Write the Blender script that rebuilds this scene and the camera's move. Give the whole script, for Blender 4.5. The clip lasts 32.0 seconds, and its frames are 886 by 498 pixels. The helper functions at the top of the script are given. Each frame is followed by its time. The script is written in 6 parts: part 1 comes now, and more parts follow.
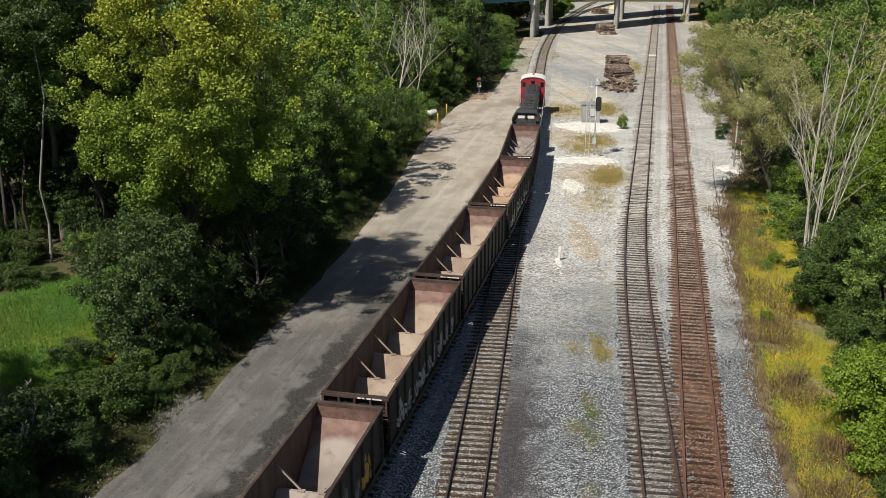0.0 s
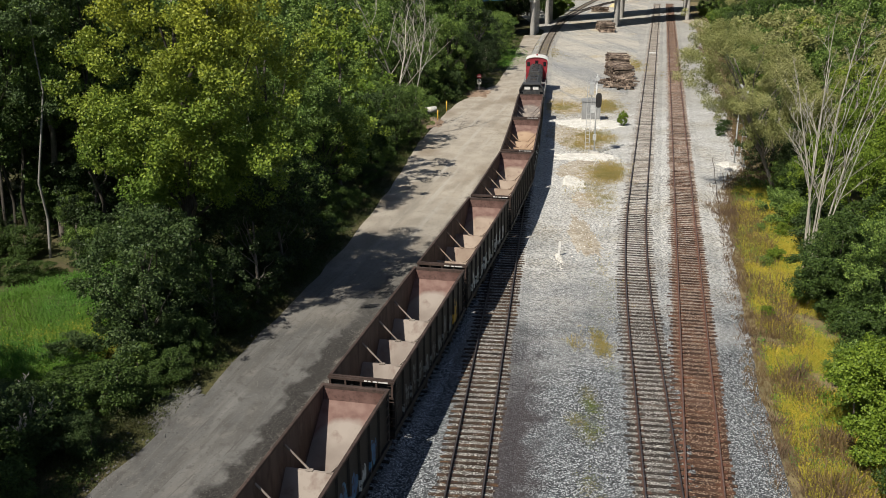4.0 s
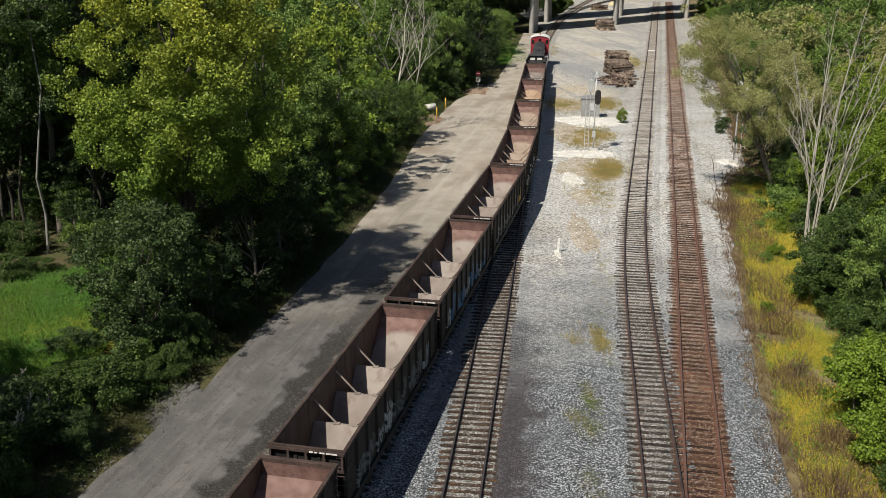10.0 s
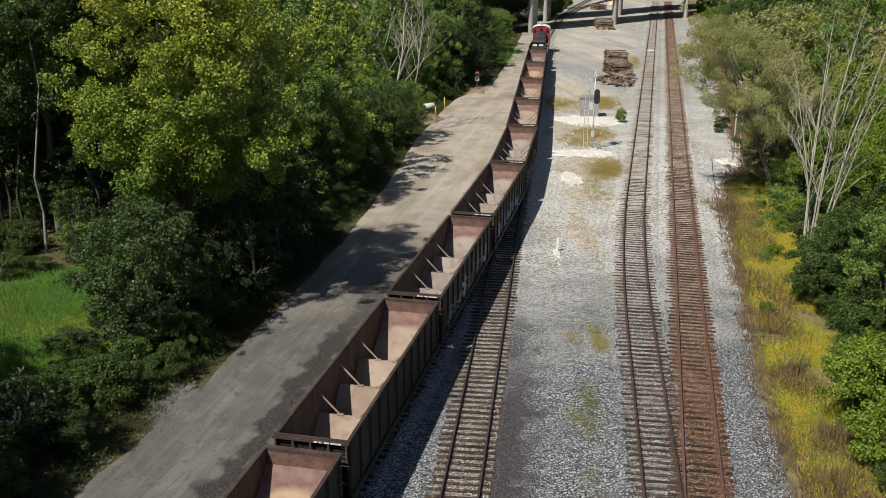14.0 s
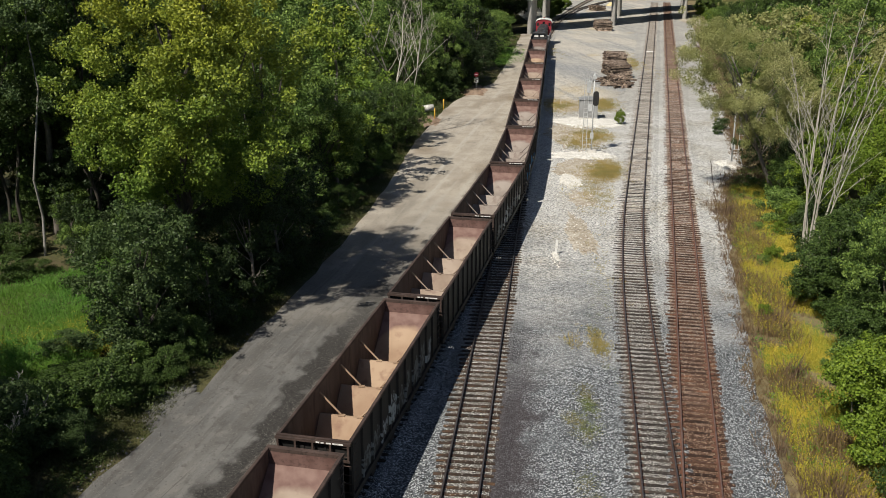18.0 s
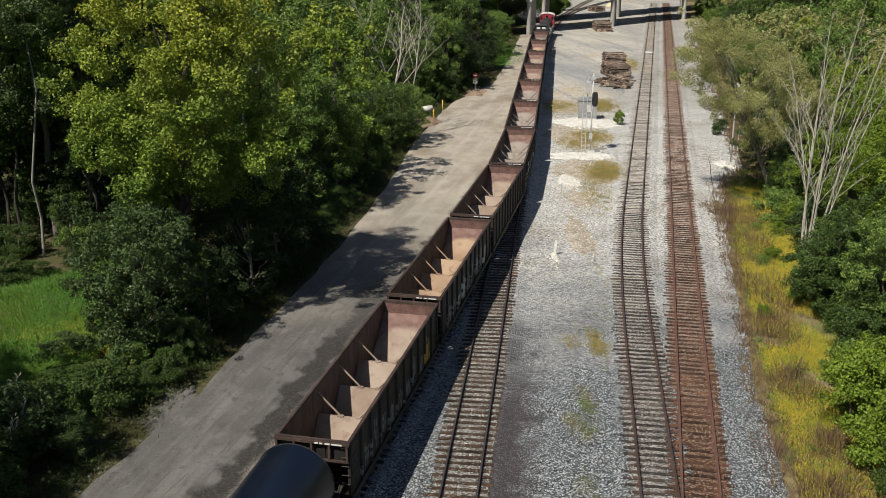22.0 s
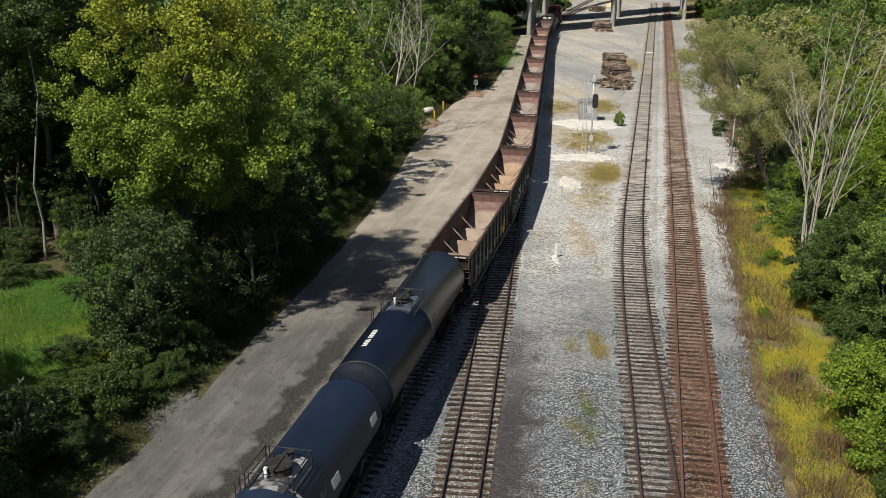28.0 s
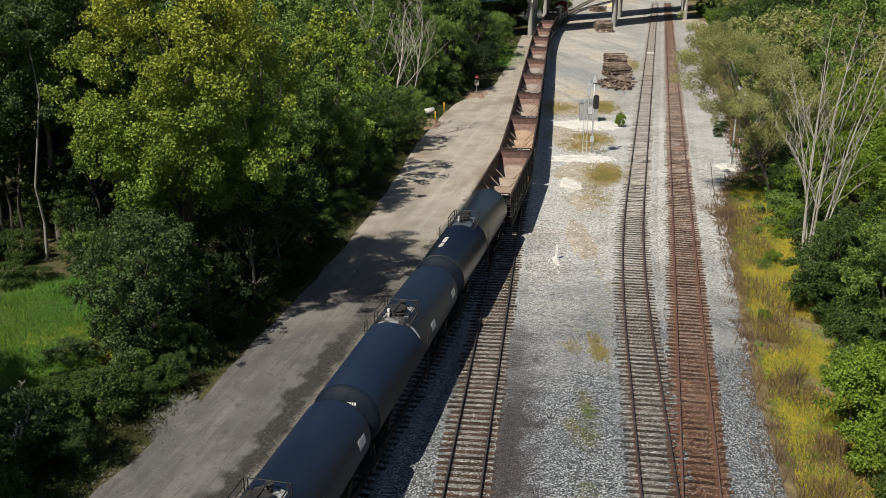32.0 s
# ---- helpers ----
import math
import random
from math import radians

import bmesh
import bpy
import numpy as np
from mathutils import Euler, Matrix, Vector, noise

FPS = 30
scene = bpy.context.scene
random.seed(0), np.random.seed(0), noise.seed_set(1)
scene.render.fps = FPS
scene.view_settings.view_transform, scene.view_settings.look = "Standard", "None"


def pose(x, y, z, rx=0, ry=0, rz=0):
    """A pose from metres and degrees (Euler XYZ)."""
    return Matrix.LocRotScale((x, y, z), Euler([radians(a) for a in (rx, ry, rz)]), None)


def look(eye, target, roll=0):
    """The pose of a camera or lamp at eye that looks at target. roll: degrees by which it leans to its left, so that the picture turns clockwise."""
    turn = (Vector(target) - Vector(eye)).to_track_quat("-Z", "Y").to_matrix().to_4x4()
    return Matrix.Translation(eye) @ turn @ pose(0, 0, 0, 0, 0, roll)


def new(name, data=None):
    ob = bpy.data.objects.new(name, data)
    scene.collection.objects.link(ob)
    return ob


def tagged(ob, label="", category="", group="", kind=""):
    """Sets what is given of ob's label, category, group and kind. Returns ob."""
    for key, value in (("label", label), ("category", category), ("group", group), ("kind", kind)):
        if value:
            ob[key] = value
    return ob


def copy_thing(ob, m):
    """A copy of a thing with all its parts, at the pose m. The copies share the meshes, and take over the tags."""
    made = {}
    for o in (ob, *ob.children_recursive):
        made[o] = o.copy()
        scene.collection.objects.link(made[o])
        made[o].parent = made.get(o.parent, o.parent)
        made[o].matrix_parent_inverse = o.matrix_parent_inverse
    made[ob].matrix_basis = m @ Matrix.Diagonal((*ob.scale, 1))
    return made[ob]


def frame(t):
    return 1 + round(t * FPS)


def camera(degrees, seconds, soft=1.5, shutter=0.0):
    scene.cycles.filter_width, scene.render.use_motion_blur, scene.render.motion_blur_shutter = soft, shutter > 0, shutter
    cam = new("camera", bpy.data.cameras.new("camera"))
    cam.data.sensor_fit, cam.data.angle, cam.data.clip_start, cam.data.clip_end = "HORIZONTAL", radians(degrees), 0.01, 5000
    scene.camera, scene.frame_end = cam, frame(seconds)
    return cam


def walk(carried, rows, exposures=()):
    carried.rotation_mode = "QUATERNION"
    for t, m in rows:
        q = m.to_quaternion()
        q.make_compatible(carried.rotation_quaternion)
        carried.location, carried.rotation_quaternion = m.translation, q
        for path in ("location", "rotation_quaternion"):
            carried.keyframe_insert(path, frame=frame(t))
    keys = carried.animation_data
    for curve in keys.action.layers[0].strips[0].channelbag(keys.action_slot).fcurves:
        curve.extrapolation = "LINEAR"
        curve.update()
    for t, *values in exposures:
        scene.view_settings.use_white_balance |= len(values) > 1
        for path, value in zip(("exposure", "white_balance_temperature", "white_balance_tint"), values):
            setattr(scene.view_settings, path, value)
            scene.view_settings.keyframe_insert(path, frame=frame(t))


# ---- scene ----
cam = camera(48.93, 32.0, soft=0.55)


def eye(x, y, z, tilt, turn, lean):
    return pose(x, y, z, tilt, 0, turn) @ pose(0, 0, 0, 0, 0, lean)


# seconds, place, tilt, turn, lean: a hovering drone that sinks and rises by half a metre
PATH = [
    (0.0, -0.013, -0.262, 22.044, 72.111, 0.128, -0.1),
    (1.0, -0.009, -0.235, 21.982, 72.114, 0.129, -0.095),
    (2.0, 0.006, -0.198, 21.874, 72.113, 0.135, -0.096),
    (3.0, -0.008, -0.196, 21.787, 72.097, 0.13, -0.09),
    (6.0, 0.002, -0.118, 21.598, 72.049, 0.113, -0.06),
    (7.0, -0.008, -0.115, 21.577, 72.039, 0.085, -0.048),
    (8.0, -0.014, -0.113, 21.546, 72.03, 0.064, -0.033),
    (9.0, -0.02, -0.101, 21.521, 72.021, 0.054, -0.018),
    (10.0, -0.017, -0.091, 21.497, 72.005, 0.052, -0.012),
    (11.0, 0.0, -0.072, 21.464, 71.986, 0.05, -0.008),
    (12.0, -0.0, -0.058, 21.427, 71.988, 0.021, 0.004),
    (13.0, 0.004, -0.023, 21.414, 71.991, 0.004, 0.007),
    (14.0, 0.008, -0.012, 21.441, 71.983, -0.006, 0.033),
    (17.0, 0.015, 0.01, 21.561, 72.003, -0.043, 0.018),
    (18.0, 0.008, 0.012, 21.593, 72.011, -0.061, 0.037),
    (19.0, -0.008, 0.015, 21.599, 72.03, -0.094, 0.044),
    (20.0, 0.027, 0.023, 21.588, 72.034, -0.09, 0.023),
    (21.0, 0.069, 0.034, 21.572, 72.042, -0.077, -0.015),
    (22.0, 0.086, 0.048, 21.591, 72.063, -0.068, -0.049),
    (23.0, 0.077, 0.041, 21.655, 72.071, -0.079, -0.044),
    (24.0, 0.066, 0.013, 21.701, 72.08, -0.094, -0.051),
    (25.0, 0.067, 0.008, 21.716, 72.084, -0.074, -0.088),
    (28.0, 0.071, -0.014, 21.854, 72.031, -0.029, -0.14),
    (29.0, 0.045, -0.011, 21.902, 72.025, -0.015, -0.135),
    (30.0, 0.089, -0.052, 21.965, 72.007, -0.007, -0.122),
    (31.0, 0.129, -0.044, 21.996, 72.009, 0.019, -0.144),
    (32.0, 0.102, -0.041, 22.015, 72.003, 0.045, -0.166),
]
walk(cam, [(r[0], eye(*r[1:])) for r in PATH], exposures=[(0.0, 0.12), (6.0, 0.07), (14.0, 0.04), (32.0, 0.03)])

# ---- light ----
SUN_EL, SUN_X, SUN_Y = radians(52), 0.62, 0.785
world = bpy.data.worlds.new("sky")
scene.world = world
world.use_nodes = True
wn = world.node_tree.nodes
sky = wn.new("ShaderNodeTexSky")
sky.sky_type, sky.sun_disc = "NISHITA", False
sky.sun_elevation, sky.sun_rotation = SUN_EL, math.atan2(-SUN_X, -SUN_Y) % (2 * math.pi)
wn["Background"].inputs["Strength"].default_value = 0.05
world.node_tree.links.new(sky.outputs[0], wn["Background"].inputs[0])
sun = new("sun", bpy.data.lights.new("sun", "SUN"))
sun.data.energy, sun.data.angle, sun.data.color = 5.0, radians(0.6), (1.0, 0.94, 0.82)
sun.matrix_world = look((-SUN_X * 100, -SUN_Y * 100, math.tan(SUN_EL) * 100), (0, 0, 0))


# ---- materials ----
def ramp_mix(nt, fac, a, b):
    m = nt.nodes.new("ShaderNodeMix")
    m.data_type = "RGBA"
    for s, v in ((6, a), (7, b)):
        if isinstance(v, tuple):
            m.inputs[s].default_value = (*v, 1)
        else:
            nt.links.new(v, m.inputs[s])
    if isinstance(fac, float):
        m.inputs[0].default_value = fac
    else:
        nt.links.new(fac, m.inputs[0])
    return m.outputs[2]


def coords(nt):
    """Object space, or the world's for pieces that share one mesh."""
    if nt.get("world_space"):
        return nt.nodes.new("ShaderNodeNewGeometry").outputs["Position"]
    return nt.nodes.new("ShaderNodeTexCoord").outputs["Object"]


def beside(nt, slope, x0, near, far, ragged, scale=0.7):
    """1 up to near metres left of the line x = slope * y + x0, 0 past far, with a ragged edge."""
    sep = nt.nodes.new("ShaderNodeSeparateXYZ")
    nt.links.new(coords(nt), sep.inputs[0])
    off = nt.nodes.new("ShaderNodeMath")
    off.operation = "MULTIPLY_ADD"
    off.inputs[1].default_value = slope
    nt.links.new(sep.outputs[1], off.inputs[0])
    less = nt.nodes.new("ShaderNodeMath")
    less.operation = "SUBTRACT"
    less.inputs[0].default_value = x0
    nt.links.new(sep.outputs[0], less.inputs[1])
    nt.links.new(less.outputs[0], off.inputs[2])
    rag = nt.nodes.new("ShaderNodeMath")
    rag.operation = "MULTIPLY_ADD"
    rag.inputs[1].default_value = ragged
    nt.links.new(grain(nt, scale, 0.2, 0.8, 8.0), rag.inputs[0])
    nt.links.new(off.outputs[0], rag.inputs[2])
    r = nt.nodes.new("ShaderNodeMapRange")
    r.inputs[1].default_value, r.inputs[2].default_value = far + ragged / 2, near + ragged / 2
    nt.links.new(rag.outputs[0], r.inputs[0])
    return r.outputs[0]


def grain(nt, scale, lo=0.35, hi=0.65, detail=4.0, kind="noise", stretch=None):
    """A mask from 0 to 1 with a real-world grain of 1/scale metres."""
    co = coords(nt)
    if stretch:
        mp = nt.nodes.new("ShaderNodeMapping")
        mp.inputs["Scale"].default_value = stretch
        nt.links.new(co, mp.inputs[0])
        co = mp.outputs[0]
    if kind == "noise":
        t = nt.nodes.new("ShaderNodeTexNoise")
        t.inputs["Scale"].default_value, t.inputs["Detail"].default_value = scale, detail
        out = t.outputs[0]
    else:
        t = nt.nodes.new("ShaderNodeTexVoronoi")
        t.inputs["Scale"].default_value = scale
        sep = nt.nodes.new("ShaderNodeSeparateColor")
        nt.links.new(t.outputs["Color"], sep.inputs[0])
        out = sep.outputs[0] if kind == "cell" else t.outputs["Distance"]
    nt.links.new(co, t.inputs["Vector"])
    r = nt.nodes.new("ShaderNodeMapRange")
    r.inputs[1].default_value, r.inputs[2].default_value = lo, hi
    nt.links.new(out, r.inputs[0])
    return r.outputs[0]


def streaks(nt, angle, width, length, lo, hi):
    """A mask of long marks along a direction, angle degrees off the y axis."""
    co = nt.nodes.new("ShaderNodeTexCoord").outputs["Object"]
    for what, v in (("Rotation", (0, 0, radians(angle))), ("Scale", (1 / width, 1 / length, 1))):
        mp = nt.nodes.new("ShaderNodeMapping")
        mp.inputs[what].default_value = v
        nt.links.new(co, mp.inputs[0])
        co = mp.outputs[0]
    t = nt.nodes.new("ShaderNodeTexNoise")
    t.inputs["Scale"].default_value, t.inputs["Detail"].default_value = 1.0, 7.0
    nt.links.new(co, t.inputs["Vector"])
    r = nt.nodes.new("ShaderNodeMapRange")
    r.inputs[1].default_value, r.inputs[2].default_value = lo, hi
    nt.links.new(t.outputs[0], r.inputs[0])
    return r.outputs[0]


def zone(nt, y0, y1, wobble=10.0):
    """0 before y0, 1 beyond y1, along the tracks, with a ragged edge."""
    co = nt.nodes.new("ShaderNodeTexCoord").outputs["Object"]
    sep = nt.nodes.new("ShaderNodeSeparateXYZ")
    nt.links.new(co, sep.inputs[0])
    add = nt.nodes.new("ShaderNodeMath")
    add.operation = "MULTIPLY_ADD"
    add.inputs[1].default_value = wobble
    nt.links.new(grain(nt, 0.18, 0.3, 0.7, 6.0), add.inputs[0])
    nt.links.new(sep.outputs[1], add.inputs[2])
    r = nt.nodes.new("ShaderNodeMapRange")
    r.inputs[1].default_value, r.inputs[2].default_value = y0 + wobble / 2, y1 + wobble / 2
    nt.links.new(add.outputs[0], r.inputs[0])
    return r.outputs[0]


def arch(nt, near, far):
    """0 up to near metres along the car, 1 past far, sooner towards the walls: the rim of the last load."""
    sep = nt.nodes.new("ShaderNodeSeparateXYZ")
    nt.links.new(nt.nodes.new("ShaderNodeTexCoord").outputs["Object"], sep.inputs[0])

    def op(kind, a, b):
        n = nt.nodes.new("ShaderNodeMath")
        n.operation = kind
        for i, v in enumerate((a, b)):
            if isinstance(v, float):
                n.inputs[i].default_value = v
            else:
                nt.links.new(v, n.inputs[i])
        return n.outputs[0]
    wide = op("MULTIPLY", op("POWER", op("ABSOLUTE", sep.outputs[0], 0.0), 2.5), 0.34)
    along = op("ADD", op("ABSOLUTE", sep.outputs[1], 0.0), wide)
    along = op("ADD", along, op("MULTIPLY", grain(nt, 1.8, 0.2, 0.8), 0.25))
    r = nt.nodes.new("ShaderNodeMapRange")
    r.inputs[1].default_value, r.inputs[2].default_value = near, far
    nt.links.new(along, r.inputs[0])
    return r.outputs[0]


def surface(name, a, b, scale=2.0, c=None, fine=20.0, rough=0.8, metal=0.0, bump=0.3, dist=0.02, cfac=(0.5, 0.75), stretch=None, spec=0.3, beyond=None, marks=(), vary=0.0, speck=None, rim=None, late=(), sides=(), world=False):
    """Two tones at one scale, a third tone (stains, wear) at another, and a fine relief."""
    m = bpy.data.materials.new(name)
    m.use_nodes = True
    nt = m.node_tree
    nt["world_space"] = world
    bs = nt.nodes["Principled BSDF"]
    col = ramp_mix(nt, grain(nt, scale, stretch=stretch), a, b)
    if c:
        col = ramp_mix(nt, grain(nt, fine, *cfac, stretch=stretch), col, c)
    for angle, width, length, lo, hi, tint in marks:
        col = ramp_mix(nt, streaks(nt, angle, width, length, lo, hi), col, tint)
    # far tone paler than the near one, which carries cloud shade in its colour
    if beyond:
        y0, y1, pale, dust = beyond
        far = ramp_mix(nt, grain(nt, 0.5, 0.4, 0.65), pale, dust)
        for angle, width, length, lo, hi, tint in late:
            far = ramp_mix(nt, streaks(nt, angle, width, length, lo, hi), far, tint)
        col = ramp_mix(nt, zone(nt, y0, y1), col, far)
    for near, far, ragged, until, patchy, dark, light in sides:
        stony = ramp_mix(nt, grain(nt, 19.0, 0.1, 0.9, kind="cell"), dark, light)
        mask = beside(nt, 0.2255, -12.24, near, far, ragged)
        if patchy:
            both = nt.nodes.new("ShaderNodeMath")
            both.operation = "MULTIPLY"
            nt.links.new(mask, both.inputs[0]), nt.links.new(grain(nt, 0.42, *patchy, detail=7.0), both.inputs[1])
            mask = both.outputs[0]
        col = ramp_mix(nt, zone(nt, until - 8, until + 8, 8.0), ramp_mix(nt, mask, col, stony), col)
    if speck:
        size, dark, light, share = speck
        col = ramp_mix(nt, grain(nt, size, 1 - share, 1 - share * 0.6, kind="cell"), col, ramp_mix(nt, 0.65, col, dark))
        col = ramp_mix(nt, grain(nt, size * 1.6, 1 - share * 0.8, 1 - share * 0.5, kind="cell"), col, ramp_mix(nt, 0.7, col, light))
    if rim:
        col = ramp_mix(nt, arch(nt, rim[0], rim[1]), col, ramp_mix(nt, grain(nt, 2.0), rim[2], rim[3]))
    nt.links.new(col, bs.inputs["Base Color"])
    if vary:
        info = nt.nodes.new("ShaderNodeObjectInfo")
        hsv = nt.nodes.new("ShaderNodeHueSaturation")
        rg = nt.nodes.new("ShaderNodeMapRange")
        rg.inputs[3].default_value, rg.inputs[4].default_value = 1 - vary, 1 + vary
        nt.links.new(info.outputs["Random"], rg.inputs[0])
        nt.links.new(rg.outputs[0], hsv.inputs["Value"])
        nt.links.new(col, hsv.inputs["Color"])
        nt.links.new(hsv.outputs[0], bs.inputs["Base Color"])
    bs.inputs["Roughness"].default_value, bs.inputs["Metallic"].default_value = rough, metal
    bs.inputs["Specular IOR Level"].default_value = spec
    if bump:
        bp = nt.nodes.new("ShaderNodeBump")
        bp.inputs["Strength"].default_value, bp.inputs["Distance"].default_value = bump, dist
        nt.links.new(grain(nt, fine, 0.2, 0.8), bp.inputs["Height"])
        nt.links.new(bp.outputs[0], bs.inputs["Normal"])
    return m


def foliage(name, a, b, c, tone=0.25, crown=None):
    """Leaves: island by island between a and b, drifting to c over metres; light passes through."""
    m = bpy.data.materials.new(name)
    m.use_nodes = True
    nt = m.node_tree
    bs = nt.nodes["Principled BSDF"]
    geo = nt.nodes.new("ShaderNodeNewGeometry")
    col = ramp_mix(nt, geo.outputs["Random Per Island"], a, b)
    col = ramp_mix(nt, grain(nt, tone, 0.42, 0.62), col, c)
    # paler, yellower leaves mixed in with height, from a ragged start
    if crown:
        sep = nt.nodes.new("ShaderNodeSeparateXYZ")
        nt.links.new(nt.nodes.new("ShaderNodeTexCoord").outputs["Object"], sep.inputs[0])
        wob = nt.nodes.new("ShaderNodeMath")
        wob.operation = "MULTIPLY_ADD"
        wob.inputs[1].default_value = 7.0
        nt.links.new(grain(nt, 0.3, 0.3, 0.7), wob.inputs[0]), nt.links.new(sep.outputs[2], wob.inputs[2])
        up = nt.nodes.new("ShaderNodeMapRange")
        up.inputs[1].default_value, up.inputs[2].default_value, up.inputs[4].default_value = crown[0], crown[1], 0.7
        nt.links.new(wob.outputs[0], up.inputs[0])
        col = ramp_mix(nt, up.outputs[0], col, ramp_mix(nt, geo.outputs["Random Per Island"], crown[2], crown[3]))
    nt.links.new(col, bs.inputs["Base Color"])
    bs.inputs["Roughness"].default_value = 0.5
    bs.inputs["Specular IOR Level"].default_value = 0.25
    tr = nt.nodes.new("ShaderNodeBsdfTranslucent")
    nt.links.new(col, tr.inputs[0])
    mx = nt.nodes.new("ShaderNodeMixShader")
    mx.inputs[0].default_value = 0.17
    nt.links.new(bs.outputs[0], mx.inputs[1])
    nt.links.new(tr.outputs[0], mx.inputs[2])
    nt.links.new(mx.outputs[0], nt.nodes["Material Output"].inputs[0])
    return m


def stones(name, dark, mid, light, size=14.0, patch=None, patch_scale=0.25, patch_range=(0.5, 0.62), bump=0.8, beyond=None, last=None, stain=None):
    """Crushed stone: cells of three greys, with patches of dust or fines."""
    m = bpy.data.materials.new(name)
    m.use_nodes = True
    nt = m.node_tree
    bs = nt.nodes["Principled BSDF"]
    col = ramp_mix(nt, grain(nt, size, 0.0, 1.0, kind="cell"), dark, mid)
    col = ramp_mix(nt, grain(nt, size * 1.7, 0.72, 0.8, kind="cell"), col, light)
    col = ramp_mix(nt, grain(nt, 0.5, 0.5, 0.95), col, mid)
    if patch:
        col = ramp_mix(nt, grain(nt, patch_scale, *patch_range, detail=6.0), col, patch)
    # paler far stone; the near stone's colour holds the dimming under cloud
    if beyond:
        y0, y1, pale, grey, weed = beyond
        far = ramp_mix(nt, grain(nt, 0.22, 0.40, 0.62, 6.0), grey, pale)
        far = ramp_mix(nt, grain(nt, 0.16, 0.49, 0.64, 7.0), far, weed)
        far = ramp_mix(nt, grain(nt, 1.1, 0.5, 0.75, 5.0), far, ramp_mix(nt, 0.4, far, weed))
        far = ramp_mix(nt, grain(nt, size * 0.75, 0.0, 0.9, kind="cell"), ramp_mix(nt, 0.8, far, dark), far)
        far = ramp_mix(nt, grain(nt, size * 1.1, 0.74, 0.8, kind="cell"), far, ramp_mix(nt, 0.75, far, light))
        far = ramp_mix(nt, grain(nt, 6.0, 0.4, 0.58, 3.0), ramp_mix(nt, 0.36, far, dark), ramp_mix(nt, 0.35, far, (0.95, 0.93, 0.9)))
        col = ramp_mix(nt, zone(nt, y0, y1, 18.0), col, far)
    if stain:
        slope, x0, d0, d1, ymax, tint = stain
        sep = nt.nodes.new("ShaderNodeSeparateXYZ")
        nt.links.new(nt.nodes.new("ShaderNodeTexCoord").outputs["Object"], sep.inputs[0])
        off = nt.nodes.new("ShaderNodeMath")
        off.operation = "MULTIPLY_ADD"
        off.inputs[1].default_value = -slope
        nt.links.new(sep.outputs[1], off.inputs[0]), nt.links.new(sep.outputs[0], off.inputs[2])
        rag = nt.nodes.new("ShaderNodeMath")
        rag.operation = "MULTIPLY_ADD"
        rag.inputs[1].default_value = 1.6
        nt.links.new(grain(nt, 0.9, 0.25, 0.75, 6.0), rag.inputs[0]), nt.links.new(off.outputs[0], rag.inputs[2])
        side = nt.nodes.new("ShaderNodeMapRange")
        for i, v in ((1, x0 + d1 + 0.8), (2, x0 + d0 + 0.8), (3, 0.0), (4, 0.85)):
            side.inputs[i].default_value = v
        nt.links.new(rag.outputs[0], side.inputs[0])
        inner = nt.nodes.new("ShaderNodeMapRange")
        inner.inputs[1].default_value, inner.inputs[2].default_value = x0 + 0.2, x0 + 1.2
        nt.links.new(off.outputs[0], inner.inputs[0])
        both = nt.nodes.new("ShaderNodeMath")
        both.operation = "MULTIPLY"
        nt.links.new(side.outputs[0], both.inputs[0]), nt.links.new(inner.outputs[0], both.inputs[1])
        col = ramp_mix(nt, zone(nt, ymax - 10, ymax, 8.0), ramp_mix(nt, both.outputs[0], col, tint), col)
    if last:
        y0, y1, a, b = last
        far = ramp_mix(nt, grain(nt, 0.12, 0.35, 0.65, 6.0), a, b)
        col = ramp_mix(nt, zone(nt, y0, y1, 22.0), col, ramp_mix(nt, grain(nt, size * 0.4, 0.0, 1.0, kind="cell"), ramp_mix(nt, 0.45, far, dark), far))
    nt.links.new(col, bs.inputs["Base Color"])
    bs.inputs["Roughness"].default_value = 0.9
    bs.inputs["Specular IOR Level"].default_value = 0.2
    bp = nt.nodes.new("ShaderNodeBump")
    bp.inputs["Strength"].default_value, bp.inputs["Distance"].default_value = bump, 0.05
    nt.links.new(grain(nt, size, 0.0, 0.7, kind="dist"), bp.inputs["Height"])
    nt.links.new(bp.outputs[0], bs.inputs["Normal"])
    return m


